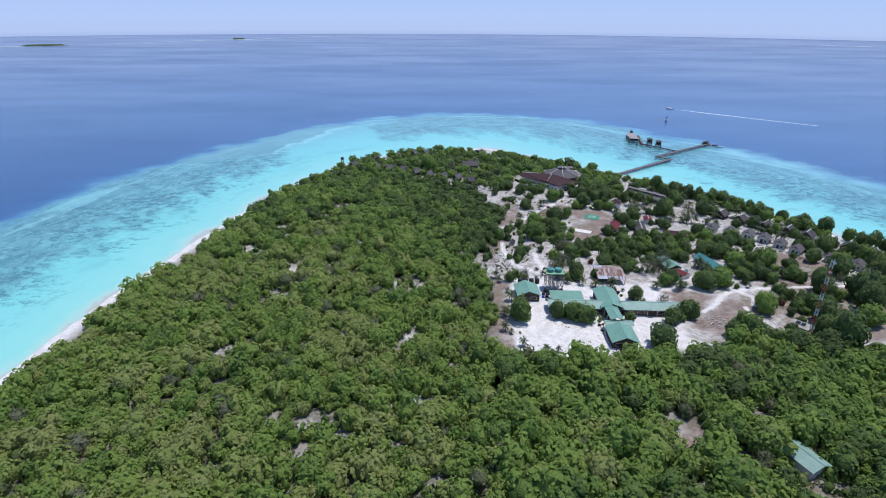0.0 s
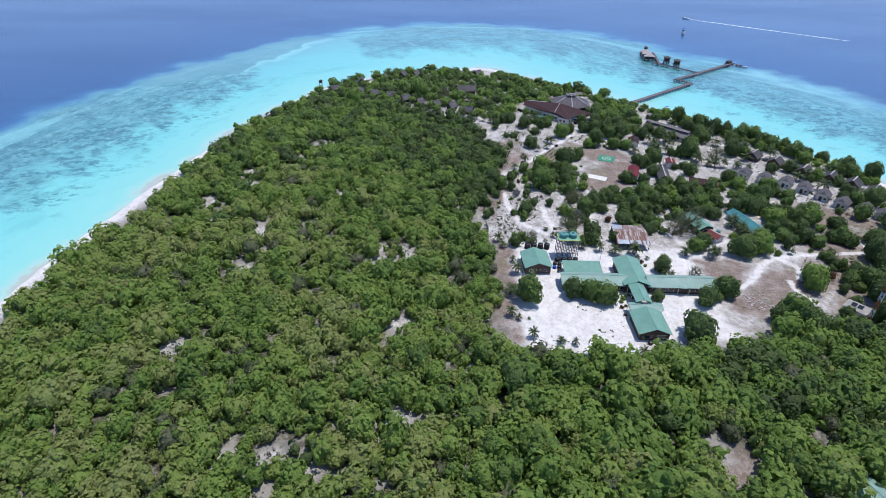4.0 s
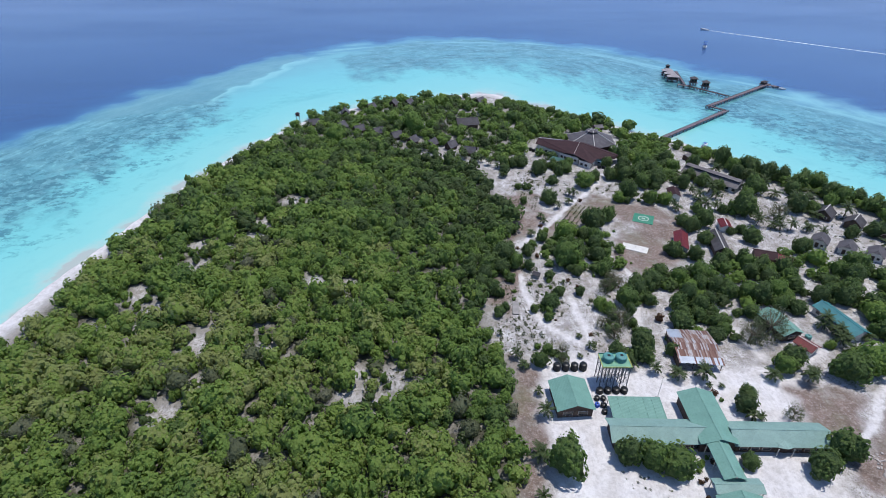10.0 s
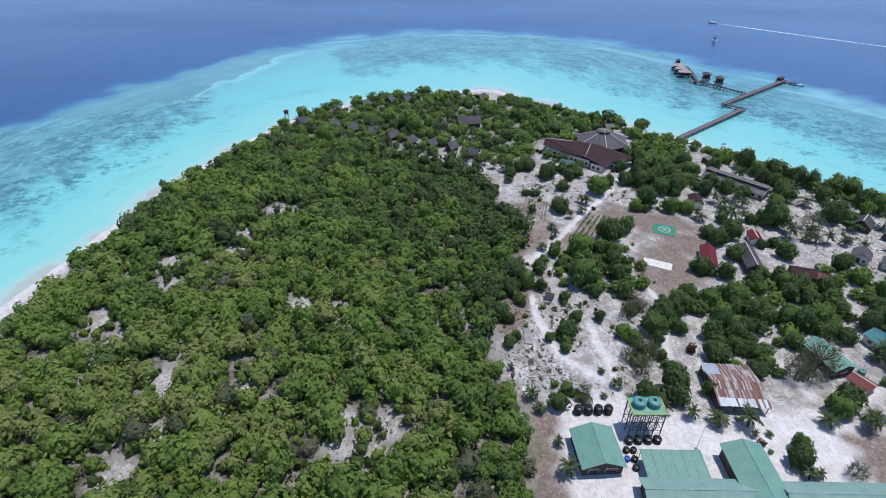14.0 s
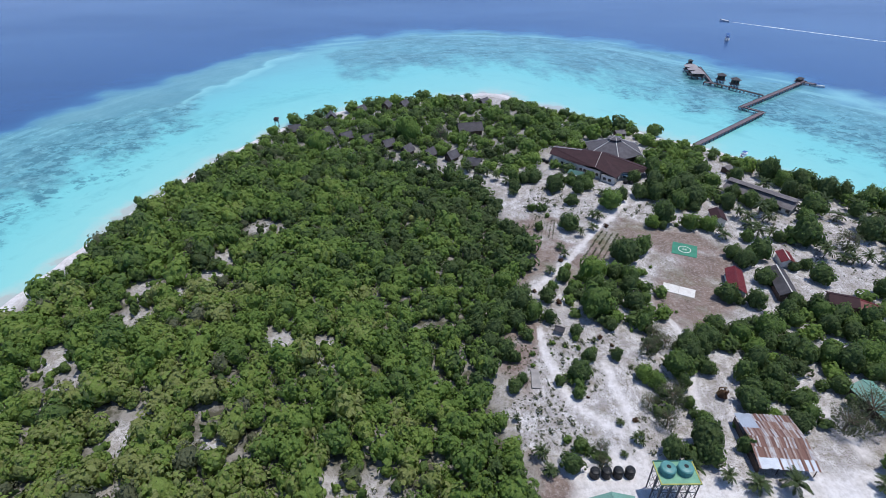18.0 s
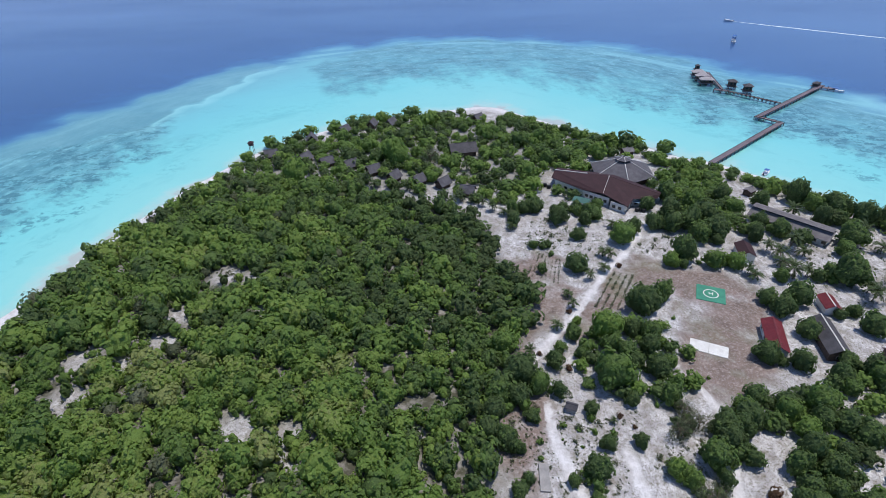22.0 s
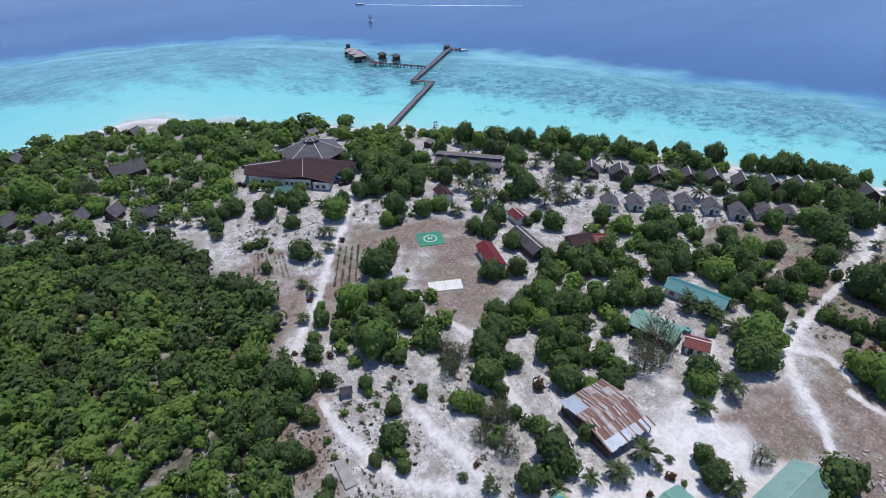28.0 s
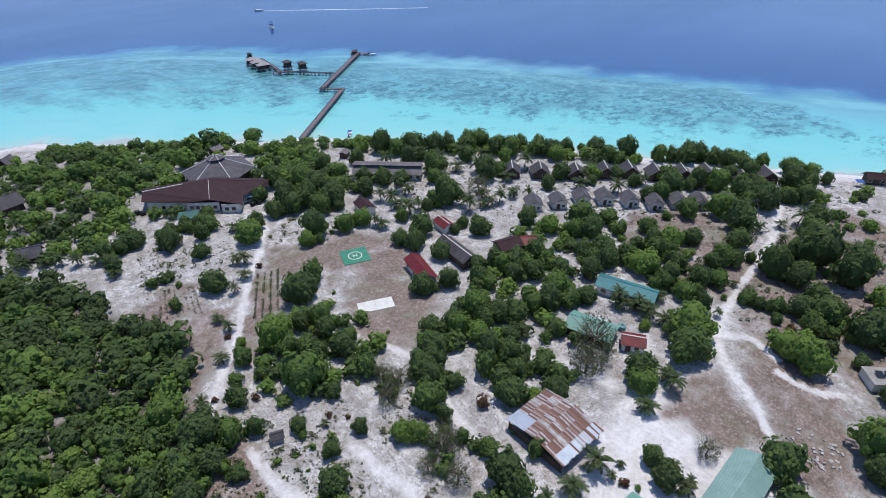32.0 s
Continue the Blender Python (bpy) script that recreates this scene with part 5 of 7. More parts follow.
PALM_KINDS = [palm_proto(k) for k in range(3)]
HALL_PALMS = ((110.6, 326, 3.2), (110.3, 296.6, 3.0), (116.7, 302.2, 3.2), (108, 292, 2.9), (138.8, 315.8, 3.3), (141, 305.5, 3.4), (142, 297, 3.3), (153.4, 304.2, 3.2), (146.5, 292, 3.1), (157.6, 298.4, 3.3))
PALMS_SET = [q for q in ALL_PALMS if all(math.hypot(q[0] - a, q[1] - b) > 3.5 for a, b, c in HALL_PALMS)] + list(HALL_PALMS)
for n, (x, y, radius) in enumerate(PALMS_SET):
    s = max(radius, 1.0) / 3.0 * 0.9
    copy_thing(PALM_KINDS[n % 3], Matrix.Translation((x, y, ground_z(x, y) - 0.1)) @ Matrix.Rotation(n * 2.1, 4, "Z") @ Matrix.Diagonal((s, s, s * (0.72 + 0.2 * (n % 3)), 1)))
for ob in PALM_KINDS:
    remove_proto(ob)


def bush_proto(k, material, label):
    r = np.random.default_rng(400 + k)
    v, f = crown_arrays(r, 6, 60, 0.07, 1.0, 0.0, 60, 0.2)
    ob = new("bush", mesh_np("bush", v, f, material, np.full(len(v), 0.5)))
    return tagged(ob, label, "bush")


for rows, kinds in ((BUSHES_1, [bush_proto(k, M_LEAF, "small round green garden bush on the sand") for k in range(3)]), (FLOWER_BUSHES_1, [bush_proto(9 + k, M_FLOWER, "red-leaved garden shrub on the sand") for k in range(2)])):
    for n, (x, y, radius) in enumerate(rows):
        copy_thing(kinds[n % len(kinds)], Matrix.Translation((x, y, ground_z(x, y) - 0.05)) @ Matrix.Rotation(n * 1.9, 4, "Z") @ Matrix.Scale(radius * 1.1, 4))
    for ob in kinds:
        remove_proto(ob)

# ---- houses ----
def at_angle(x, y, deg, z=0.75):
    return pose(x, y, z, 0, 0, deg)


def gable(name, label, category, m, length, width, eave, ridge, roof_m, wall_m, over=0.5, group="", cap=None, doors=(), windows=(), closed=True, clip=0.0):
    """A gabled house: ridge along local x, its ends hipped back by clip. Doors and windows: (side, place along it, width, height, sill)."""
    ob = thing(name, label, category, m, group)
    hl, hw, t = length / 2 - over, width / 2 - over, 0.15
    rise = (ridge - eave) / (width / 2)
    for s in (-1, 1) if not closed else ():
        for k in range(3):
            part("post", box(-0.08, 0.08, -0.08, 0.08, 0, eave + 0.1 * rise), M_CREAM, ob, m=pose((k - 1) * (hl - 0.1), s * hw, 0))
    for s in (-1, 1):
        if closed:
            part("wall", box(-hl, hl, s * hw - t / 2, s * hw + t / 2, 0, eave + 0.1 * rise), wall_m, ob)
        if closed:
            bm = bmesh.new()
            ys = (-hw + t / 2 + 0.003, hw - t / 2 - 0.003)
            ring = [(s * hl, ys[0], 0), (s * hl, ys[1], 0), (s * hl, ys[1], eave), (s * hl, 0, eave + rise * hw - 0.05), (s * hl, ys[0], eave)]
            near, back = [bm.verts.new(p) for p in ring], [bm.verts.new((p[0] - s * t, p[1], p[2])) for p in ring]
            bm.faces.new(near), bm.faces.new(back[::-1])
            for i in range(5):
                bm.faces.new((near[i], back[i], back[(i + 1) % 5], near[(i + 1) % 5]))
            bmesh.ops.recalc_face_normals(bm, faces=bm.faces)
            part("gable_wall", bm, wall_m, ob)
        low = eave - rise * over + 0.18
        top, knee = length / 2 - clip, (0.21 * width, ridge + 0.18 + (low - ridge - 0.18) * 0.42)
        ring = [(-top, s * 0.01, ridge + 0.18), (top, s * 0.01, ridge + 0.18), (length / 2, s * width / 2, low), (-length / 2, s * width / 2, low)]
        if clip:
            ring[2:2], ring[4:] = [(length / 2, s * knee[0], knee[1])], [ring[3], (-length / 2, s * knee[0], knee[1])]
            part("hip", slab([(s * top, 0, ridge + 0.17), (s * length / 2, -knee[0], knee[1] - 0.01), (s * length / 2, knee[0], knee[1] - 0.01)], 0.1), roof_m, ob)
        part("roof", slab(ring, 0.1), roof_m, ob)
    part("ridge_cap", box(clip - length / 2 - 0.03, length / 2 + 0.03 - clip, -0.16, 0.16, ridge + 0.14, ridge + 0.24, 0.03), cap or roof_m, ob)
    for kinds, what in ((doors, "door"), (windows, "window")):
        for side, along, w, h, sill in kinds:
            face = {"s": (0, -hw - t / 2), "n": (180, -hw - t / 2), "w": (-90, -hl), "e": (90, -hl)}[side]
            mm = pose(0, 0, 0, 0, 0, face[0]) @ pose(along, face[1], sill)
            fr = part("%s_frame" % what, box(-w / 2 - 0.08, w / 2 + 0.08, -0.05, 0.02, 0, h + 0.08), M_CREAM if what == "window" else M_TIMBER, ob, m=mm)
            part("pane" if what == "window" else "leaf", box(-w / 2, w / 2, -0.075, -0.052, 0.06, h), M_GLASS if what == "window" else M_TIMBER, fr)
    return ob


# school
S_WIN = [("s", x, 1.7, 1.3, 0.9) for x in (-8.4, -5.9, -3.4, 3.4, 5.9, 8.4)]
gable("school_block", "small school block with a pale green sheet roof", "building", at_angle(32.6, 189.4, 92), 10.0, 9.3, 3.0, 4.6, M_GREEN_ROOF, M_TIMBER, 0.6, windows=(("w", -1.8, 2.2, 1.2, 0.9), ("w", 1.8, 2.2, 1.2, 0.9), ("s", 0, 4, 1.2, 0.9)))
for x, label in ((49.6, "long classroom wing with a pale green sheet roof above shady trees"), (76.4, "long classroom wing with a pale green sheet roof and open porch")):
    wing = gable("school_wing", label, "building", at_angle(x, 178.5 if x < 60 else 177.0, -2.5), 22.0, 7.0, 3.0, 4.3, M_PALE_ROOF, M_TIMBER, 0.8, "school wings", windows=S_WIN, doors=(("s", -1.0, 1.0, 2.1, 0.02), ("s", 1.0, 1.0, 2.1, 0.02)))
    part("porch_roof", slab([(-1.6, -3.6, 2.95), (0, -4.3, 3.3), (0, -2.2, 3.75), (-1.6, -2.6, 3.4)], 0.08), M_PALE_ROOF, wing)
    part("porch_roof", slab([(1.6, -3.6, 2.95), (1.6, -2.6, 3.4), (0, -2.2, 3.75), (0, -4.3, 3.3)], 0.08), M_PALE_ROOF, wing)
    for px in (-1.7, 1.7):
        part("porch_post", box(px - 0.07, px + 0.07, -4.1, -3.96, 0, 2.9), M_CREAM, wing)
gable("school_hall", "tall school hall with a pale green sheet roof", "building", at_angle(62.1, 181.6, 88), 15.2, 8.6, 3.6, 5.0, M_GREEN_ROOF, M_TIMBER, 0.6, windows=(("e", -2, 1.6, 1.2, 1.0), ("e", 2, 1.6, 1.2, 1.0)))
gable("covered_walk", "narrow covered walk with a pale green sheet roof", "walkway", at_angle(61.0, 169.9, 88), 9.4, 4.8, 3.8, 4.6, M_GREEN_ROOF, M_TIMBER, 0.3, closed=False)
gable("school_porch", "cross porch with a pale green sheet roof", "porch", at_angle(61.1, 164.4, -2), 10.0, 3.6, 3.0, 3.5, M_PALE_ROOF, M_TIMBER, 0.3, closed=False)
gable("school_annex", "school annex with a pale green sheet roof and dark walls", "building", at_angle(60.2, 157.3, 88), 10.4, 9.4, 2.8, 4.5, M_GREEN_ROOF, M_TIMBER, 0.6, windows=(("w", -2, 2.4, 1.2, 0.9), ("w", 2, 2.4, 1.2, 0.9), ("s", 0, 5, 1.1, 1.0)))
shed = thing("school_shed", "low open shed with a ribbed pale green sheet roof", "shed", at_angle(47.2, 185.2, -2.5))
part("roof", slab([(-6.3, 3.1, 3.3), (6.2, 3.1, 3.3), (6.2, -3.0, 2.75), (-6.3, -3.0, 2.75)], 0.1), M_GREEN_ROOF, shed)
for px in np.linspace(-6, 6, 7):
    part("roof_rib", box(px - 0.05, px + 0.05, -3.0, 3.1, 0, 0.06), M_GREEN_ROOF, shed, m=Matrix.Translation((0, 0, 3.03)) @ Matrix.Rotation(0.09, 4, "X"))
    part("post", box(px - 0.06, px + 0.06, 2.85, 2.97, 0, 3.25), M_STEEL, shed)
    part("fence_post", tube((px, 3.9, 0), (px, 3.9, 1.6), 0.05), M_STEEL, shed)
part("back_wall", box(-6.0, 6.0, -2.8, -2.65, 0, 2.6), M_TIMBER, shed)

# the rusted workshop, sheet by sheet
def rust_material():
    m = Mat("old_corrugated_sheet", 0.6, 0.1)
    pick = m.random()
    col = m.ramp(pick, ((0.0, (0.13, 0.065, 0.055)), (0.24, (0.19, 0.1, 0.08)), (0.42, (0.3, 0.21, 0.18)), (0.54, (0.4, 0.34, 0.32)), (0.62, (0.52, 0.52, 0.53)), (0.78, (0.44, 0.47, 0.51)), (0.9, (0.24, 0.15, 0.12)), (1.0, (0.5, 0.46, 0.43))), "CONSTANT")
    col = m.mix(m.span(m.noise(1.1, 5, 0.7), 0.47, 0.66, 0, 0.6), col, (0.19, 0.1, 0.075))
    streak = m.noise(1.0, 5, 0.7, m.coords(), (5.0, 0.5, 1.0))
    col = m.mix(m.span(streak, 0.42, 0.62, 0, 0.65), col, (0.22, 0.125, 0.1))
    m.base(col)
    wave = m.add("ShaderNodeTexWave", Scale=4.0)
    m.l.new(m.coords(), wave.inputs["Vector"])
    m.bump(wave.outputs["Fac"], 0.5, 0.04)
    return m.m


M_RUST = rust_material()
M_ZINC = painted("pale_zinc_sheet", (0.42, 0.47, 0.55), (0.34, 0.38, 0.45), 0.45, 0.6, 0.2)
work = thing("workshop", "open workshop with a patchy rusted corrugated roof", "building", at_angle(69.6, 206.0, -5.5))
r = np.random.default_rng(9)
for s in (-1, 1):
    for row in range(3):
        for col in range(30):
            x0 = -5.75 + col * 0.383
            y0, y1 = row * 2.2, row * 2.2 + 2.3 + r.uniform(-0.1, 0.2) * (row == 2)
            lift = 0.03 * (2 - row) + r.uniform(0, 0.03)
            zinc = (s > 0 and row > 0 and col < 9) or (s < 0 and row == 2 and r.random() < 0.6)
            part("roof_sheet", slab([(x0, s * y0, 3.9 - 0.17 * y0 + lift), (x0 + 0.39, s * y0, 3.9 - 0.17 * y0 + lift), (x0 + 0.39, s * y1, 3.9 - 0.17 * y1 + lift), (x0, s * y1, 3.9 - 0.17 * y1 + lift)], 0.03), M_ZINC if zinc else M_RUST, work)
for px in (-5.4, -1.8, 1.8, 5.4):
    for py in (-6.2, 0, 6.2):
        part("post", tube((px, py, 0), (px, py, 2.75 if py else 3.8), 0.09), M_TIMBER, work)
part("ridge_beam", box(-5.7, 5.8, -0.06, 0.06, 3.72, 3.86), M_TIMBER, work)
part("side_wall", box(-5.5, -5.35, -6.0, 6.0, 0, 2.0), M_TIMBER, work)

# the village
gable("store_house", "long store house with a dark red sheet roof", "building", at_angle(87.9, 260.3, 70), 12.0, 4.9, 2.7, 3.8, M_RED_ROOF, M_WHITE, 0.5, windows=[("n", x, 0.9, 0.9, 1.0) for x in (-4, 0, 4)])
gable("staff_house", "long staff house with a black shingle roof and pale ridge", "building", at_angle(100.9, 259.3, 78), 13.6, 5.4, 2.7, 4.1, M_DARK_ROOF, M_TIMBER, 0.5, cap=M_CREAM, windows=[("w", 0, 1.2, 1.0, 1.0)])
gable("staff_house", "low staff house with a brown tiled roof", "building", at_angle(113.0, 250.9, -20), 7.4, 6.0, 2.7, 3.9, M_BROWN_ROOF, M_TIMBER, 0.5)
gable("staff_house", "low staff house with a dark red sheet roof", "building", at_angle(118.1, 248.2, -40), 5.6, 5.4, 2.5, 3.6, M_RED_ROOF, M_TIMBER, 0.5)
gable("small_house", "small house with a dark red sheet roof and pale ridge", "building", at_angle(109.4, 272.4, 78), 6.2, 4.2, 2.4, 3.3, M_RED_ROOF, M_WHITE, 0.4, cap=M_CREAM)
gable("small_house", "small house with a red-brown roof among trees", "building", at_angle(100.2, 298.6, 76), 7.4, 5.0, 2.5, 3.6, M_BROWN_ROOF, M_WHITE, 0.4)
gable("teal_house", "long house with a teal sheet roof beside palms", "building", at_angle(116.9, 216.6, -77), 14.6, 6.0, 2.7, 3.9, M_TEAL_ROOF, M_WHITE, 0.5, windows=[("s", x, 1.2, 1.0, 1.0) for x in (-5, -2, 2, 5)])
gable("green_house", "house with a pale green sheet roof under a thin tree", "building", at_angle(98.4, 215.4, -78), 11.0, 6.8, 2.7, 3.9, M_GREEN_ROOF, M_TIMBER, 0.5, windows=[("e", 0, 2.0, 1.1, 1.0)])
gable("red_hut", "small white hut with a red sheet roof and pale ridge", "hut", at_angle(101.1, 206.6, -62), 5.4, 4.6, 2.3, 3.2, M_RED_ROOF, M_WHITE, 0.5, cap=M_CREAM, windows=(("s", 0.8, 1.0, 0.9, 1.0),), doors=(("s", -1.0, 0.9, 1.9, 0.02),))
long_hall = gable("long_hall", "long guest hall with a weathered grey shingle roof", "building", at_angle(122.9, 313.0, -50), 25.0, 8.4, 2.8, 4.6, M_HALL_ROOF, M_WHITE, 0.8, windows=[("s", x, 1.3, 1.1, 0.9) for x in np.linspace(-11, 11, 9)])
part("raised_vent", box(-11.6, 11.6, -1.0, 1.0, 4.3, 5.0), M_DARK_ROOF, long_hall, "dark louvred vent under the upper roof")
for side in (-1, 1):
    part("upper_roof", slab([(-12.2, 0, 5.5), (12.2, 0, 5.5), (12.2, side * 1.7, 4.95), (-12.2, side * 1.7, 4.95)], 0.1), M_HALL_ROOF, long_hall)
gable("edge_house", "house with a pale green sheet roof in the forest", "building", at_angle(88.4, 102.2, -70), 9.4, 6.8, 2.7, 3.9, M_PALE_ROOF, M_WHITE, 0.5)
gable("north_hall", "dark shingled hall among the trees of the point", "building", at_angle(19.6, 384.5, 10), 12.0, 9.0, 2.8, 5.2, M_DARK_ROOF, M_TIMBER, 0.8)

FRONT_ROW = ((138.6, 260.6), (145.1, 255.6), (152.6, 251.6), (157.6, 246.2), (161.6, 239.3), (165.2, 232.5), (171.0, 227.5), (175.3, 222.5), (182.0, 215.8), (186.6, 210.6))
BACK_ROW = ((153.0, 280.7), (159.6, 273.1), (167.2, 263.1), (175.2, 256.2), (181.4, 250.1), (185.6, 242.3), (191.6, 235.2), (197.5, 229.0), (203.8, 220.6), (209.8, 213.1))
POINT_ROW = ((-38.1, 375.9), (-27.6, 372.6), (-9.4, 359.7), (0.3, 355.6), (9.8, 352.7), (-13.0, 421.1), (-22.3, 420.4), (-48.8, 403.3), (18.8, 345.1), (-63.4, 385.7), (-18, 366.5), (-35, 413), (12, 428), (30, 424), (-48, 381))
first = gable("bungalow", "white beach bungalow with a grey-brown shingle roof", "bungalow", at_angle(*FRONT_ROW[0], 48), 6.3, 5.7, 2.5, 4.3, M_GREY_ROOF, M_WHITE, 0.7, "front row of beach bungalows", clip=0.9, doors=(("w", -0.5, 0.9, 2.0, 0.02),), windows=(("w", 1.1, 0.8, 0.9, 0.9), ("s", 0, 1.2, 0.9, 0.9)))
part("porch_step", box(-3.3, -2.3, -1.3, 1.3, -0.3, 0.12), M_CONCRETE, first)
for x, y in FRONT_ROW[1:]:
    copy_thing(first, at_angle(x, y, 48 - 8 * (x > 165)))
second = gable("bungalow", "timber beach bungalow with a dark shingle roof and pale ridge", "bungalow", at_angle(*BACK_ROW[0], 42), 7.0, 6.6, 2.4, 4.5, M_DARK_ROOF, M_TIMBER, 0.7, "back row of beach bungalows", cap=M_CREAM, doors=(("w", -0.5, 0.9, 2.0, 0.02),), windows=(("w", 1.1, 0.8, 0.9, 0.9),))
for x, y in BACK_ROW[1:]:
    copy_thing(second, at_angle(x, y, 42))
third = gable("bungalow", "dark shingled bungalow among trees on the point", "bungalow", at_angle(*POINT_ROW[0], 35), 6.0, 5.0, 2.3, 4.3, M_GREY_ROOF, M_TIMBER, 0.7, "bungalows on the point", doors=(("w", -0.5, 0.9, 2.0, 0.02),))
for n, (x, y) in enumerate(POINT_ROW[1:]):
    copy_thing(third, at_angle(x, y, (35, 55, 50, 45, 60, 75, 100, -20, 20)[n % 9]))

# the main hall: a hexagonal dining hall and a long brown roof in front of it
dining = thing("dining_hall", "hexagonal dining hall with a grey shingle roof and pale hips", "building", pose(80.2, 356.0, 0.75))
HEX = [(math.cos(radians(24 + 60 * k)), math.sin(radians(24 + 60 * k))) for k in range(6)]
for k in range(6):
    a, b = HEX[k], HEX[(k + 1) % 6]
    part("roof", slab([(a[0] * 12.8, a[1] * 12.8, 3.6), (b[0] * 12.8, b[1] * 12.8, 3.6), (b[0] * 2.6, b[1] * 2.6, 7.6), (a[0] * 2.6, a[1] * 2.6, 7.6)], 0.2), M_GREY_ROOF, dining)
    part("hip_cap", tube((a[0] * 12.8, a[1] * 12.8, 3.66), (a[0] * 2.6, a[1] * 2.6, 7.66), 0.16, 0.16, 6), M_CREAM, dining, "pale hip cap")
    part("lantern_roof", slab([(a[0] * 3.3, a[1] * 3.3, 8.3), (b[0] * 3.3, b[1] * 3.3, 8.3), (b[0] * 0.4, b[1] * 0.4, 9.1), (a[0] * 0.4, a[1] * 0.4, 9.1)], 0.12), M_GREY_ROOF, dining)
    part("lantern_hip", tube((a[0] * 3.3, a[1] * 3.3, 8.34), (a[0] * 0.4, a[1] * 0.4, 9.14), 0.1, 0.1, 6), M_CREAM, dining, "pale hip cap")
    part("lantern_wall", slab([(a[0] * 2.6, a[1] * 2.6, 8.25), (b[0] * 2.6, b[1] * 2.6, 8.25), (b[0] * 2.45, b[1] * 2.45, 8.25), (a[0] * 2.45, a[1] * 2.45, 8.25)], 0.75), M_TIMBER, dining)
    part("column", tube((a[0] * 11.4, a[1] * 11.4, 0), (a[0] * 11.4, a[1] * 11.4, 3.7), 0.2), M_CREAM, dining)
    part("wall", slab([(a[0] * 10.6, a[1] * 10.6, 2.6), (b[0] * 10.6, b[1] * 10.6, 2.6), (b[0] * 10.4, b[1] * 10.4, 2.6), (a[0] * 10.4, a[1] * 10.4, 2.6)], 2.6), M_TIMBER, dining)
main = thing("reception_hall", "long reception hall with a dark brown roof and white walls", "building", pose(0, 0, 0.75))
peak, left, right, front = (71.2, 343.8, 7.0), (53.3, 354.0, 5.4), (86.4, 332.4, 4.9), (66.4, 334.4, 4.6)
part("roof", slab([left, (51.3, 350.5, 3.9), (60.6, 339.8, 3.7), front], 0.15), M_BROWN_ROOF, main)
part("roof", slab([left, front, peak], 0.15), M_BROWN_ROOF, main)
part("roof", slab([front, (72.8, 326.2, 3.5), (76.4, 331.0, 3.9), peak], 0.15), M_BROWN_ROOF, main)
part("roof", slab([peak, (76.4, 331.0, 3.9), (85.2, 331.2, 3.7), right], 0.15), M_BROWN_ROOF, main)
part("roof", slab([left, peak, (75.5, 350.5, 4.2), (55.3, 358.6, 4.2)], 0.15), M_BROWN_ROOF, main)
part("roof", slab([peak, right, (88.0, 335.2, 4.0), (75.5, 350.5, 4.2)], 0.15), M_BROWN_ROOF, main)
part("ridge_cap", tube((53.3, 354.0, 5.46), (64.2, 347.8, 6.4), 0.2, 0.2, 6), M_CREAM, main, "pale ridge cap")
part("ridge_cap", tube((71.2, 343.8, 7.05), (66.4, 334.4, 4.65), 0.08, 0.08, 6), M_CREAM, main, "pale ridge cap")


def facade(a, b, height, holes, parent):
    """A white wall from a to b with dark windows, each with a frame and a pane."""
    d = Vector((b[0] - a[0], b[1] - a[1], 0))
    mm = pose(a[0], a[1], 0, 0, 0, math.degrees(math.atan2(d.y, d.x)))
    part("wall", box(0, d.length, -0.1, 0.1, 0, height), M_WHITE, parent, m=mm)
    for s in holes:
        fr = part("window_frame", box(-0.75, 0.75, -0.16, -0.1, 1.0, 2.3), M_CREAM, parent, m=mm @ pose(s * d.length, 0, 0))
        part("pane", box(-0.62, 0.62, -0.185, -0.163, 1.1, 2.2), M_GLASS, fr)


facade((52.6, 349.6), (61.2, 340.4), 3.5, (0.2, 0.4, 0.6, 0.8), main)
facade((61.2, 340.2), (68.6, 333.2), 3.3, (0.14, 0.32, 0.5, 0.68, 0.86), main)
facade((68.4, 331.2), (72.4, 327.4), 3.2, (0.28, 0.68), main)
facade((72.5, 327.5), (75.8, 331.4), 3.2, (0.5,), main)
facade((76.4, 332.0), (84.6, 332.6), 3.3, (0.2, 0.5, 0.8), main)
part("plinth", prism([(52.8, 349.0), (61.0, 339.4), (69.6, 330.0), (72.4, 326.6), (76.4, 331.4), (85.4, 331.6), (87.0, 334.8), (75, 349.5), (55.8, 357.0)], -0.4, 0.05), M_CONCRETE, main)
gable("kiosk", "small beach kiosk with a pale grey roof", "kiosk", at_angle(122.6, 338.4, 30), 4.2, 3.4, 2.1, 2.6, M_HALL_ROOF, M_TIMBER, 0.4)
gable("kiosk", "small round-looking shelter with a grey roof behind the hall", "kiosk", at_angle(90.0, 378.5, 10), 5.0, 4.6, 2.2, 3.1, M_HALL_ROOF, M_TIMBER, 0.5)
awning = thing("awning", "pale teal shade roof on slim posts before the hall", "awning", at_angle(58.8, 334.4, -32))
part("roof", slab([(-3.0, 1.9, 2.5), (3.0, 1.9, 2.5), (3.0, -1.9, 2.2), (-3.0, -1.9, 2.2)], 0.06), painted("pale_teal_sheet", (0.06, 0.15, 0.125), (0.045, 0.11, 0.095), 0.5, 0.6), awning)
for px in (-2.8, 2.8):
    for py in (-1.7, 1.7):
        part("post", tube((px, py, 0), (px, py, 2.25), 0.05), M_STEEL, awning)
canopy = thing("canopy", "blue-grey glazed canopy beside the reception", "canopy", at_angle(79.6, 331.2, -38))
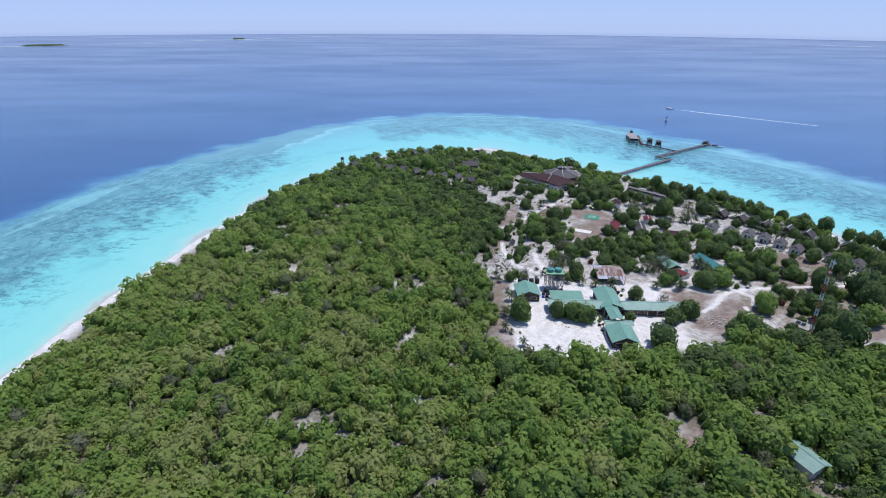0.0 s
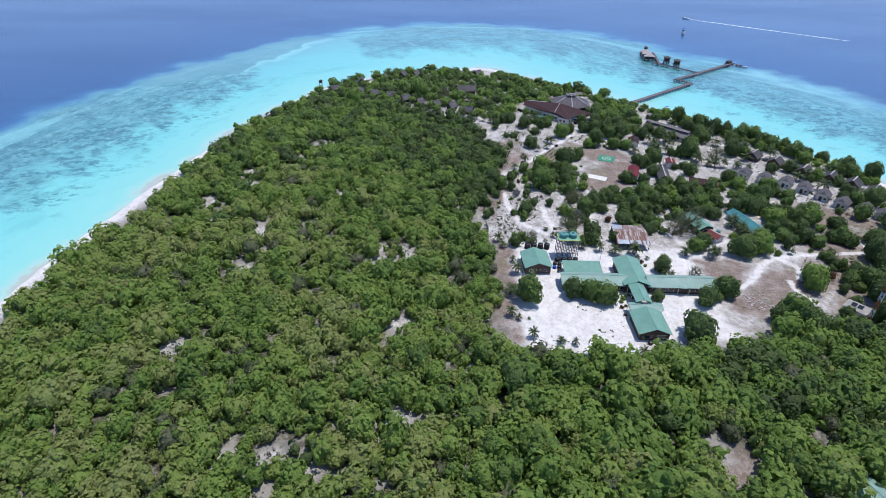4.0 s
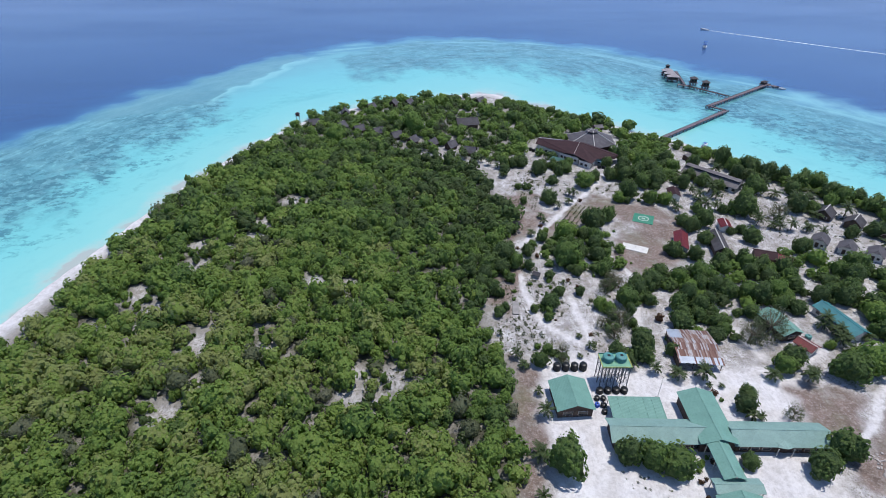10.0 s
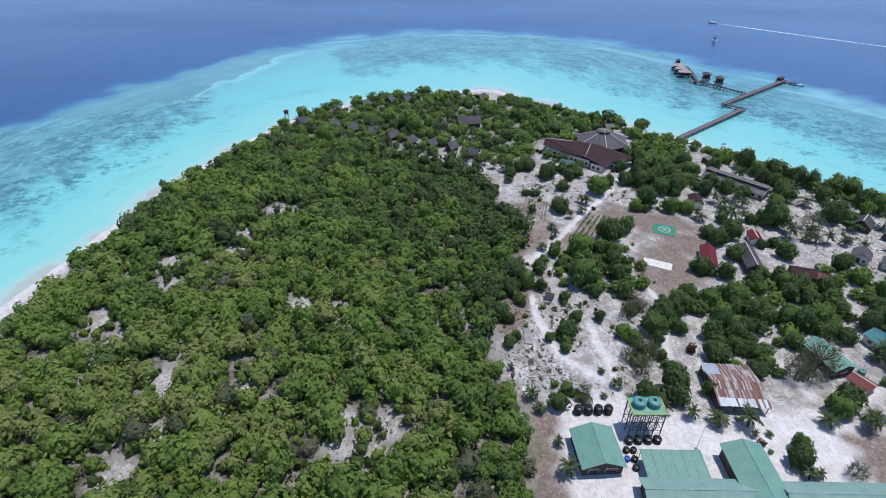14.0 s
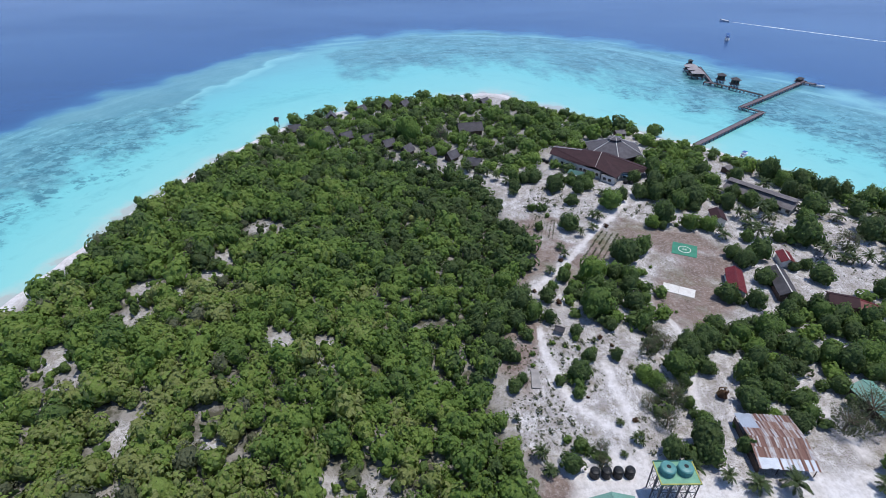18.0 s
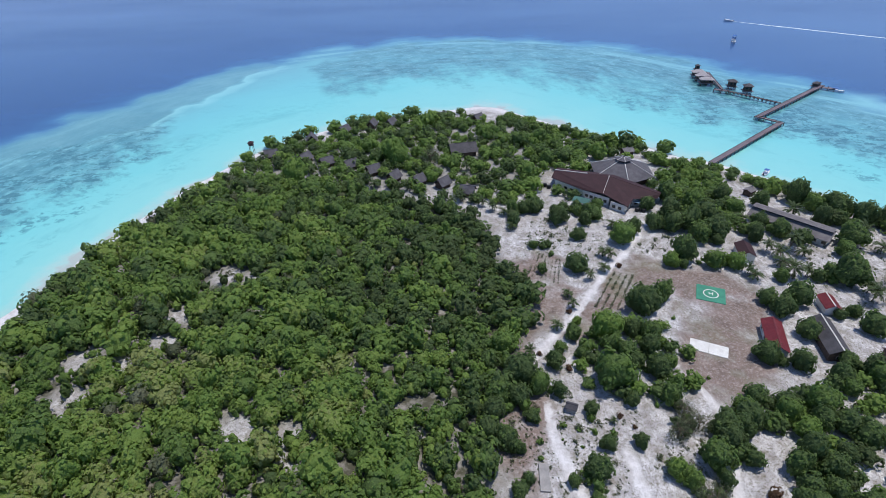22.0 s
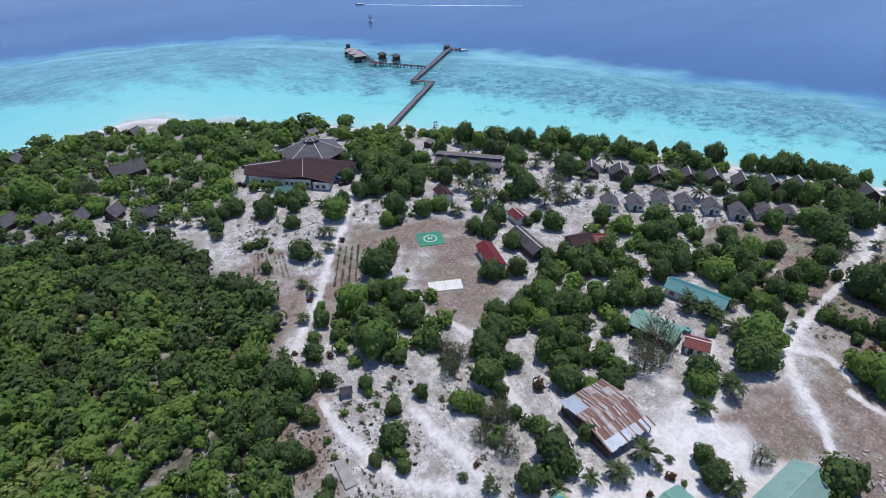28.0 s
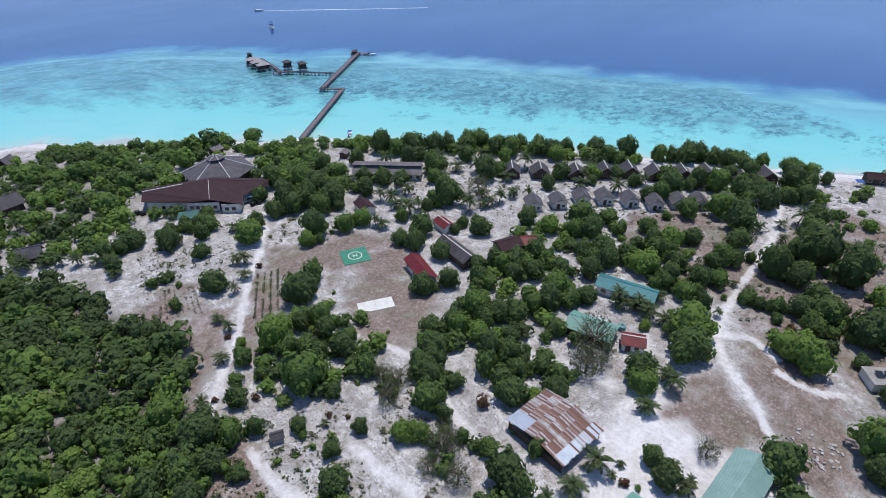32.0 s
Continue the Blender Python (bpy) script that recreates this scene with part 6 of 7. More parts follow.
part("roof", slab([(-2.6, 1.7, 2.9), (2.6, 1.7, 2.9), (2.6, -1.7, 2.5), (-2.6, -1.7, 2.5)], 0.06), painted("blue_grey_sheet", (0.2, 0.3, 0.4), (0.12, 0.2, 0.28), 0.25, 0.6), canopy)
for px in (-2.4, 2.4):
    for py in (-1.5, 1.5):
        part("post", tube((px, py, 0), (px, py, 2.6), 0.06), M_STEEL, canopy)

# ---- yard things ----
def tank_proto(radius, height, material, label, rings=5):
    """A moulded water tank: ribbed drum, shoulder and lid."""
    ob = thing("water_tank", label, "water tank", pose(0, -600, 0))
    bm = bmesh.new()
    n, levels = 20, []
    prof = [(radius * 0.97, 0.0)]
    for k in range(rings):
        z0 = height * 0.82 * k / rings
        dz = height * 0.82 / rings
        prof += [(radius, z0 + 0.2 * dz), (radius, z0 + 0.75 * dz), (radius * 0.955, z0 + 0.95 * dz)]
    prof += [(radius * 0.86, height * 0.9), (radius * 0.45, height * 0.97)]
    for q, z in prof:
        levels.append([bm.verts.new((q * math.cos(a), q * math.sin(a), z)) for a in np.arange(n) * 6.283185 / n])
    for a, b in zip(levels, levels[1:]):
        for i in range(n):
            bm.faces.new((a[i], a[(i + 1) % n], b[(i + 1) % n], b[i]))
    bm.faces.new(levels[-1]), bm.faces.new(levels[0][::-1])
    part("drum", bm, material, ob)
    part("lid", tube((0, 0, height * 0.965), (0, 0, height), radius * 0.3, radius * 0.27, 14), M_TANK, ob)
    part("inlet", tube((radius * 0.6, 0, height * 0.86), (radius * 0.6, 0, height * 1.02), 0.06), M_STEEL, ob)
    return ob


big = tank_proto(1.0, 2.3, M_TANK, "tall black plastic water tank on the sand")
for x in (31.6, 33.9, 36.2, 38.5):
    copy_thing(big, at_angle(x, 200.7, x * 40, 0.8))["group"] = "row of tall tanks"
low = tank_proto(0.92, 1.6, M_TANK, "squat black plastic water tank below the tank tower")
for x in (40.7, 42.7, 44.8, 46.8):
    copy_thing(low, at_angle(x, 192.6, x * 40, 0.8))["group"] = "tanks below the tower"
small = tank_proto(0.68, 1.3, M_TANK, "small black plastic water tank beside the school block")
for x, y in ((39.4, 190.3), (40.9, 190.2), (40.4, 188.1), (40.1, 186.1)):
    copy_thing(small, at_angle(x, y, x * 40, 0.8))
blue = tank_proto(0.62, 1.2, M_TANK_BLUE, "small bright blue plastic water tank")
copy_thing(blue, at_angle(38.9, 188.2, 0, 0.8))
high = tank_proto(1.42, 1.55, M_TANK_GREEN, "large blue-green water tank on the tower", 4)
for x in (42.6, 45.8):
    copy_thing(high, at_angle(x, 196.2, x * 30, 8.5))["group"] = "tanks on the tower"
copy_thing(small, at_angle(65.0, 151.6, 0, 0.8))
copy_thing(small, at_angle(58.6, 151.2, 0, 0.8))
for ob in (big, low, small, blue, high):
    remove_proto(ob)

tower = thing("tank_tower", "steel lattice tank tower with a yellow-green deck", "water tower", at_angle(44.3, 195.9, -1, 0.75))
part("deck", box(-3.7, 3.7, -2.4, 2.4, 7.55, 7.75, 0.02), painted("worn_green_deck", (0.2, 0.42, 0.28), (0.15, 0.33, 0.24), 0.6, 0.7), tower)
M_YELLOW = painted("yellow_paint", (0.45, 0.42, 0.1), (0.34, 0.34, 0.1), 0.6, 0.7)
for rim in ((-3.7, 3.7, -2.4, -2.2), (-3.7, -3.5, -2.19, 2.3), (3.5, 3.7, -2.19, 2.3)):
    part("deck_rim", box(*rim, 7.755, 7.85), M_YELLOW, tower, "yellow rim")
part("deck_rail", box(-3.7, 3.7, 2.34, 2.4, 7.76, 8.1), M_TANK_GREEN, tower)
legx = (-3.4, -1.7, 0, 1.7, 3.4)
for i, x in enumerate(legx):
    for y in (-2.1, 0, 2.1):
        part("leg", box(x - 0.09, x + 0.09, y - 0.09, y + 0.09, 0, 7.54), M_STEEL, tower)
        for z in (2.5, 5.0):
            if i < 4:
                part("brace", box(x + 0.095, legx[i + 1] - 0.095, y - 0.05, y + 0.05, z - 0.05, z + 0.05), M_STEEL, tower)
        if i < 4:
            for z in (0.1, 2.6, 5.1):
                part("diagonal", tube((x + 0.1, y - 0.06, z), (legx[i + 1] - 0.1, y - 0.06, z + 2.3), 0.04, 0.04, 5), M_STEEL, tower)
    for y in (-2.1, 0):
        for z in (2.5, 5.0):
            part("brace", box(x - 0.05, x + 0.05, y + 0.095, y + 2.005, z - 0.05, z + 0.05), M_STEEL, tower)

M_PAD = painted("green_pad_paint", (0.055, 0.26, 0.17), (0.04, 0.2, 0.135), 0.7, 0.5)
pad = thing("helipad", "square green landing pad with a white ring and letter", "helipad", at_angle(81.7, 280.4, -24.5, 1.1))
part("slab", box(-3.75, 3.75, -3.65, 3.65, -0.5, 0.06, 0.02), M_PAD, pad)
bm = bmesh.new()
inner, outer = ([bm.verts.new((q * math.cos(a), q * math.sin(a), 0.075)) for a in np.arange(40) * 6.283185 / 40] for q in (1.75, 2.0))
for i in range(40):
    bm.faces.new((inner[i], outer[i], outer[(i + 1) % 40], inner[(i + 1) % 40]))
part("ring", bm, M_WHITE, pad)
font = bpy.data.curves.new("letter", "FONT")
font.body, font.size, font.extrude, font.align_x, font.align_y = "H", 1.9, 0.01, "CENTER", "CENTER"
carrier = new("letter_shape", font)
letter = bpy.data.meshes.new_from_object(carrier)
bpy.data.objects.remove(carrier)
letter.materials.clear()
letter.materials.append(M_WHITE)
part("letter", letter, None, pad, m=pose(0, 0, 0.08))
court = thing("white_court", "white painted court of two slabs on the dry field", "court", at_angle(71.5, 259.3, -27.5, 1.12))
for s in (-1, 1):
    part("court_slab", box(min(0.03 * s, 4.4 * s), max(0.03 * s, 4.4 * s), -2.05, 2.05, -0.5, 0.05, 0.02), M_WHITE, court)
part("court_line", box(-4.3, 4.3, -1.3, -1.24, 0.05, 0.056), M_CREAM, court)
slab_ob = new("concrete_slab", bpy.data.meshes.new("concrete_slab"))
box(-1.0, 1.0, -3.0, 3.0, 0.0, 0.45, 0.04).to_mesh(slab_ob.data)
slab_ob.data.materials.append(M_CONCRETE)
slab_ob.matrix_basis = at_angle(24.4, 226.1, -7, 0.95)
tagged(slab_ob, "long grey concrete cistern lid on the sand", "slab")
gable("garden_shed", "small grey garden shed on the sand", "shed", at_angle(33.4, 242.2, -25), 2.6, 2.2, 1.5, 2.1, M_DARK_ROOF, M_CONCRETE, 0.25)


# plant rows
def plot(name, corners, rows_n, per_row, label, seed, size_m=0.45):
    r = np.random.default_rng(seed)
    base = [crown_arrays(r, 3, 46, 0.16, 1.0, 0.4, 0) for _ in range(4)]
    a, b, c, d = (np.array(p, float) for p in corners)
    verts, faces, tint, n = [], [], [], 0
    for i in range(rows_n):
        u = (i + 0.5) / rows_n
        for k in range(per_row):
            if r.random() < 0.18:
                continue
            v = (k + 0.5) / per_row + r.uniform(-0.2, 0.2) / per_row
            p = (a * (1 - u) + b * u) * (1 - v) + (d * (1 - u) + c * u) * v
            q, f = base[r.integers(4)]
            s = size_m * r.uniform(0.5, 1.4)
            verts.append(q * s + (p[0], p[1], ground_z(p[0], p[1])))
            faces.append(f + n)
            tint.append(np.full(len(q), r.uniform(0.25, 0.7)))
            n += len(q)
    ob = new(name, mesh_np(name, np.concatenate(verts), np.concatenate(faces), M_THIN, np.concatenate(tint)))
    tagged(ob, label, "crops", kind="stuff")


plot("plant_rows", ((57.5, 292.5), (64, 290), (53.5, 273), (47.5, 277)), 4, 24, "rows of small garden plants in dry soil", 41, 0.62)
plot("seedlings", ((36.7, 304.7), (44.2, 299.7), (41, 287.2), (32, 292.5)), 8, 11, "grid of low seedlings on the sand", 42, 0.55)


def weeds(name, ring, number, seed, label, size_m=0.4):
    """Low weeds and clumps strewn over open sand."""
    r = np.random.default_rng(seed)
    base = [crown_arrays(r, 3, 34, 0.2, 0.8, 0.4, 0) for _ in range(5)]
    lo, hi = np.min(ring, 0), np.max(ring, 0)
    p = r.uniform(lo, hi, (number * 4, 2))
    p = p[inside(ring, p[:, 0], p[:, 1]) & (wobble(p[:, 0], p[:, 1], 26, 0.9) > -0.25) & (worn_path(p[:, 0], p[:, 1]) < 0.2)][:number]
    if not len(p):
        return
    z = land_height(p[:, 0], p[:, 1])
    verts, faces, tint, n = [], [], [], 0
    for (x, y), h in zip(p, z):
        q, f = base[r.integers(5)]
        verts.append(q * size_m * r.uniform(0.35, 1.3) + (x, y, h - 0.03))
        faces.append(f + n)
        tint.append(np.full(len(q), r.uniform(0.15, 0.75)))
        n += len(q)
    ob = new(name, mesh_np(name, np.concatenate(verts), np.concatenate(faces), M_THIN, np.concatenate(tint)))
    tagged(ob, label, "weeds", kind="stuff")


SAND_1 = np.array(((20, 204), (26, 206), (60, 204), (60, 236), (40, 246), (26, 250), (16, 236), (15, 222)), float)
SAND_2 = np.array(((30, 300), (40, 326), (58, 326), (80, 318), (90, 300), (64, 302), (44, 300)), float)
SAND_3 = np.array(((100, 275), (112, 300), (140, 310), (200, 240), (230, 200), (200, 170), (150, 170), (118, 180), (140, 212), (150, 240), (130, 262)), float)
SAND_4 = np.array(((26, 150), (40, 146), (62, 150), (52, 166), (26, 180)), float)
weeds("weeds", SAND_1, 1000, 51, "low grey-green weeds on rough sand")
weeds("weeds", SAND_2, 600, 52, "scattered weeds on pale sand before the hall", 0.35)
weeds("weeds", SAND_3, 1700, 53, "sparse weeds between bungalows and trees", 0.45)
weeds("low_bushes", SAND_1, 90, 55, "small grey-green bushes on rough sand", 1.0)
weeds("low_bushes", SAND_2, 60, 56, "small grey-green bushes before the hall", 0.9)
weeds("low_bushes", SAND_3, 320, 57, "small grey-green bushes among the bungalows", 1.1)
weeds("weeds", SAND_4, 60, 54, "thin weeds at the rim of the school yard", 0.4)

for n, (cx, cy, cr) in enumerate(CLEARINGS[::2]):
    disc = np.array([(cx + (cr + 1.8) * math.cos(a), cy + (cr + 1.8) * math.sin(a)) for a in np.arange(10) * 0.6283])
    weeds("weeds", disc, int(9 * cr), 70 + n, "grey weeds and low bushes in a sandy forest clearing", 0.8)

# guyed radio mast
mast = thing("radio_mast", "slim red and white lattice radio mast with dishes", "mast", pose(125.6, 159.2, 0.75))
M_MAST = (painted("mast_red", (0.42, 0.06, 0.05), (0.3, 0.05, 0.04), 0.5), painted("mast_white", (0.66, 0.68, 0.74), (0.52, 0.55, 0.62), 0.5))
LEG = [(0.55 * math.cos(a), 0.55 * math.sin(a)) for a in (0.3, 2.4, 4.5)]
for k in range(10):
    z0, z1 = k * 3.0, k * 3.0 + 2.98
    for i, (x, y) in enumerate(LEG):
        u, v = LEG[(i + 1) % 3]
        part("leg", tube((x, y, z0), (x, y, z1), 0.1, 0.1, 5), M_MAST[k % 2], mast)
        for h in (0.0, 1.5):
            part("lacing", tube((x, y, z0 + h), (u, v, z0 + h + 1.45), 0.06, 0.06, 4), M_MAST[k % 2], mast)
for z, a in ((28.6, 0.4), (25.0, 0.9)):
    part("dish", tube((0.75 * math.cos(a), 0.75 * math.sin(a), z), (1.0 * math.cos(a), 1.0 * math.sin(a), z + 0.05), 0.25, 0.6, 14), M_BOAT, mast)

# ---- jetty ----
M_FOAM = painted("white_foam", (0.8, 0.84, 0.86), (0.62, 0.72, 0.78), 0.7, 0.3)


def deck(a, b, width, z=1.6, thick=0.22):
    d = (Vector(b) - Vector(a)).normalized()
    n = Vector((-d.y, d.x)) * width / 2
    return slab([(*(Vector(a) + n), z), (*(Vector(b) + n), z), (*(Vector(b) - n), z), (*(Vector(a) - n), z)], thick)


pier = thing("jetty", "long zigzag timber jetty over the lagoon", "jetty", pose(0, 0, 0))
LEGS = (((121.4, 366.0), (175.6, 409.6), 2.6, 1.6), ((175.0, 409.0), (168.4, 418.6), 2.2, 1.61), ((167.6, 417.3), (231.5, 466.0), 2.6, 1.6), ((190.6, 437.6), (173.6, 461.0), 1.6, 1.58), ((174.6, 460.2), (168.0, 464.4), 2.8, 1.6), ((172.6, 464.6), (180.2, 499.0), 1.6, 1.59))
for a, b, w, z in LEGS:
    part("deck", deck(a, b, w, z), M_BOARD, pier)
    d = Vector(b) - Vector(a)
    n = Vector((-d.y, d.x)).normalized() * (w / 2 - 0.12)
    steps = max(2, int(d.length / (3.6 if w > 2 else 2.2)))
    for k in range(steps + 1):
        p = Vector(a) + d * (k / steps)
        for s in (-1, 1):
            q = p + n * s
            part("post", tube((q.x, q.y, -2.0), (q.x, q.y, z + 0.3), 0.16, 0.14, 6), M_TIMBER, pier)
    for s in (-1, 1):
        part("kerb_rail", deck(tuple(Vector(a) + n * s), tuple(Vector(b) + n * s), 0.16, z + 0.16, 0.15), M_TIMBER, pier)


def stilt_house(name, label, m, width, depth, floor_z, wall_h, roof_m, roof_h, over=0.7, group=""):
    """A house on piles over the water: deck, walls with openings, hipped roof."""
    ob = thing(name, label, "stilt house", m, group)
    part("deck", box(-width / 2 - 0.9, width / 2 + 0.9, -depth / 2 - 0.9, depth / 2 + 0.9, floor_z - 0.25, floor_z), M_BOARD, ob)
    for x in (-width / 2, 0, width / 2):
        for y in (-depth / 2, 0, depth / 2):
            part("post", tube((x, y, -2), (x, y, floor_z - 0.25), 0.16), M_TIMBER, ob)
    part("wall", box(-width / 2, width / 2, -depth / 2, depth / 2, floor_z, floor_z + wall_h), M_TIMBER, ob)
    for x in (-width / 4, width / 4):
        part("window", box(x - 0.5, x + 0.5, -depth / 2 - 0.04, -depth / 2 + 0.02, floor_z + 0.9, floor_z + 2.0), M_GLASS, ob)
    z, hw, hd = floor_z + wall_h, width / 2 + over, depth / 2 + over
    ridge = max(hw - hd, 0.05)
    ends = ((-ridge, 0, z + roof_h), (ridge, 0, z + roof_h))
    c = ((-hw, -hd, z - 0.1), (hw, -hd, z - 0.1), (hw, hd, z - 0.1), (-hw, hd, z - 0.1))
    for ring in ((c[0], c[1], ends[1], ends[0]), (c[2], c[3], ends[0], ends[1]), (c[1], c[2], ends[1]), (c[3], c[0], ends[0])):
        part("roof", slab(list(ring), 0.12), roof_m, ob)
    return ob


for k, (y, x) in enumerate(((477.5, 169.4), (485.6, 170.4), (493.6, 171.6))):
    stilt_house("sea_restaurant_pavilion", "stilt pavilion with a pale weathered roof over the lagoon", pose(x, y, 0, 0, 0, -10), 6.4, 3.4, 1.7, 2.0, painted("pale_weathered_roof", (0.42, 0.39, 0.4), (0.3, 0.27, 0.28), 0.8, 0.5), 1.3, 0.8, "pavilions of the sea restaurant")
stilt_house("stilt_hut", "tall dark stilt hut beside the jetty", pose(180.4, 469.0, 0, 0, 0, -12), 3.6, 3.3, 1.9, 2.7, M_DARK_ROOF, 1.2, 0.8, "stilt huts")
stilt_house("stilt_hut", "tall dark stilt hut beside the jetty", pose(184.6, 459.6, 0, 0, 0, -12), 3.6, 3.3, 1.9, 2.7, M_DARK_ROOF, 1.2, 0.8, "stilt huts")
stilt_house("jetty_head_shelter", "dark timber shelter at the head of the jetty", pose(227.6, 465.4, 0, 0, 0, 37), 4.4, 2.6, 1.75, 1.5, M_DARK_ROOF, 0.55, 0.5)
stilt_house("watch_hut", "small dark stilt hut with antenna by the restaurant", pose(176.0, 505.0, 0, 0, 0, 0), 2.0, 1.9, 2.2, 2.2, M_DARK_ROOF, 0.8, 0.5)
head = thing("mooring_deck", "low mooring platform at the jetty head", "platform", pose(231.0, 462.4, 0, 0, 0, -40))
part("deck", box(-5.0, 5.0, -1.6, 1.6, 1.1, 1.35), M_BOARD, head)
for x in (-4.5, -1.5, 1.5, 4.5):
    for y in (-1.4, 1.4):
        part("post", tube((x, y, -2), (x, y, 1.9), 0.16), M_TIMBER, head)


def boat(name, label, m, length, beam, cabin=True, canopy=False, hull_m=None):
    """A hull lofted from stations, with cabin, windows or canopy."""
    ob = thing(name, label, "boat", m)
    bm = bmesh.new()
    rings = []
    for s, wide, deep in ((-0.5, 0.85, 0.9), (-0.2, 1.0, 1.0), (0.15, 0.95, 1.0), (0.38, 0.55, 0.8), (0.5, 0.06, 0.25)):
        x, w, sheer = s * length, beam / 2 * wide, 0.75 + 0.5 * max(s, 0)
        rings.append([bm.verts.new(p) for p in ((x, -w, sheer), (x, -w * 0.7, -0.1 * deep), (x, 0, -0.35 * deep), (x, w * 0.7, -0.1 * deep), (x, w, sheer), (x, w * 0.82, sheer - 0.12), (x, -w * 0.82, sheer - 0.12))])
    for a, b in zip(rings, rings[1:]):
        for i in range(7):
            bm.faces.new((a[i], b[i], b[(i + 1) % 7], a[(i + 1) % 7]))
    bm.faces.new(rings[0]), bm.faces.new(rings[-1][::-1])
    bmesh.ops.recalc_face_normals(bm, faces=bm.faces)
    part("hull", bm, hull_m or M_BOAT, ob)
    if cabin:
        part("cabin", box(-0.25 * length, 0.15 * length, -beam * 0.34, beam * 0.34, 0.62, 2.3, 0.08), M_BOAT, ob)
        part("window_band", box(-0.2 * length, 0.152 * length, -beam * 0.345, beam * 0.345, 1.5, 2.0), M_GLASS, ob)
        part("cabin_roof", box(-0.32 * length, 0.2 * length, -beam * 0.4, beam * 0.4, 2.3, 2.42, 0.03), M_BLUE, ob)
    if canopy:
        part("canopy", box(-0.3 * length, 0.1 * length, -beam * 0.42, beam * 0.42, 1.9, 1.98), M_BLUE, ob)
        for x in (-0.28 * length, 0.08 * length):
            for y in (-beam * 0.38, beam * 0.38):
                part("canopy_post", tube((x, y, 0.6), (x, y, 1.9), 0.03), M_STEEL, ob)
    part("outboard", box(-0.56 * length, -0.5 * length, -0.2, 0.2, 0.2, 1.1, 0.04), M_TANK, ob)
    return ob


ship = boat("dive_boat", "white two-deck dive boat moored beyond the reef", pose(240.5, 587, 0.1, 0, 0, 65), 11, 3.4)
part("upper_deck_roof", box(-3.0, 1.2, -1.3, 1.3, 4.3, 4.4), M_BLUE, ship)
for x in (-2.8, 1.0):
    for y in (-1.2, 1.2):
        part("upper_post", tube((x, y, 2.4), (x, y, 4.3), 0.05), M_STEEL, ship)
boat("speedboat", "white speedboat tied at the jetty head", pose(235.4, 458.4, 0.1, 0, 0, -30), 7, 2.2, False, True)
boat("tender", "blue and white tender drawn up near the beach", pose(139.6, 357.0, 0.1, 0, 0, 40), 5.5, 1.9, False, True)
boat("speedboat", "fast white speedboat under way on the open sea", pose(274, 664, 0.2, 0, -3, 137), 8, 2.4, False)
wake = thing("wake", "long white foam wake on the open sea", "wake", pose(274, 664, 0.03, 0, 0, 137), kind="structure")
r = np.random.default_rng(77)
bm = bmesh.new()
prev = None
for k in range(60):
    s = k / 59
    x, w = -4 - 150 * s, (0.8 + 2.2 * math.sin(min(s * 4, 1.57)) - 1.6 * s) * r.uniform(0.75, 1.2)
    y = 2.5 * math.sin(s * 2.2)
    cur = (bm.verts.new((x, y - w / 2, 0)), bm.verts.new((x, y + w / 2, 0)))
    if prev:
        bm.faces.new((prev[0], prev[1], cur[1], cur[0]))
    prev = cur
bmesh.ops.recalc_face_normals(bm, faces=bm.faces)
part("foam", bm, M_FOAM, wake)

# lookout and hut on the western beach
look_hut = thing("lookout", "small dark lookout hut on tall stilts at the beach", "lookout", pose(-73.6, 393.0, 0.7) @ Matrix.Scale(0.64, 4))
for x in (-1.1, 1.1):
    for y in (-1.1, 1.1):
        part("stilt", tube((x * 1.2, y * 1.2, -0.4), (x, y, 6.0), 0.14), M_TIMBER, look_hut)
part("floor", box(-1.7, 1.7, -1.7, 1.7, 6.0, 6.2), M_BOARD, look_hut)
part("cabin", box(-1.3, 1.3, -1.3, 1.3, 6.2, 7.9), M_TIMBER, look_hut)
for ring in (((-2, -2, 7.8), (2, -2, 7.8), (0, 0, 9.2)), ((2, -2, 7.8), (2, 2, 7.8), (0, 0, 9.2)), ((2, 2, 7.8), (-2, 2, 7.8), (0, 0, 9.2)), ((-2, 2, 7.8), (-2, -2, 7.8), (0, 0, 9.2))):
    part("roof", slab(list(ring), 0.1), M_BROWN_ROOF, look_hut)

# islets on the horizon
def islet(x, y, length, seed, label):
    r = np.random.default_rng(seed)
    n = 90
    verts, faces = [], []
    for k in range(n):
        s = k / (n - 1)
        h = (3 + 2.5 * r.random()) * min(1, 6 * s, 6 * (1 - s)) + 0.4
        w = 14 * math.sin(3.14 * s) + 2
        verts += [(x + (s - 0.5) * length, y - w + (s - 0.5) * length * 0.45, 0.1), (x + (s - 0.5) * length, y - w * 0.3 + (s - 0.5) * length * 0.45, h), (x + (s - 0.5) * length, y + w + (s - 0.5) * length * 0.45, 0.1)]
        if k:
            b = 3 * k
            faces += [(b - 3, b, b + 1, b - 2), (b - 2, b + 1, b + 2, b - 1)]
    me = mesh_np("far_island", np.array(verts), np.array(faces), M_LEAF, np.full(len(verts), 0.02))
    tagged(new("far_island", me), label, "island", kind="structure")


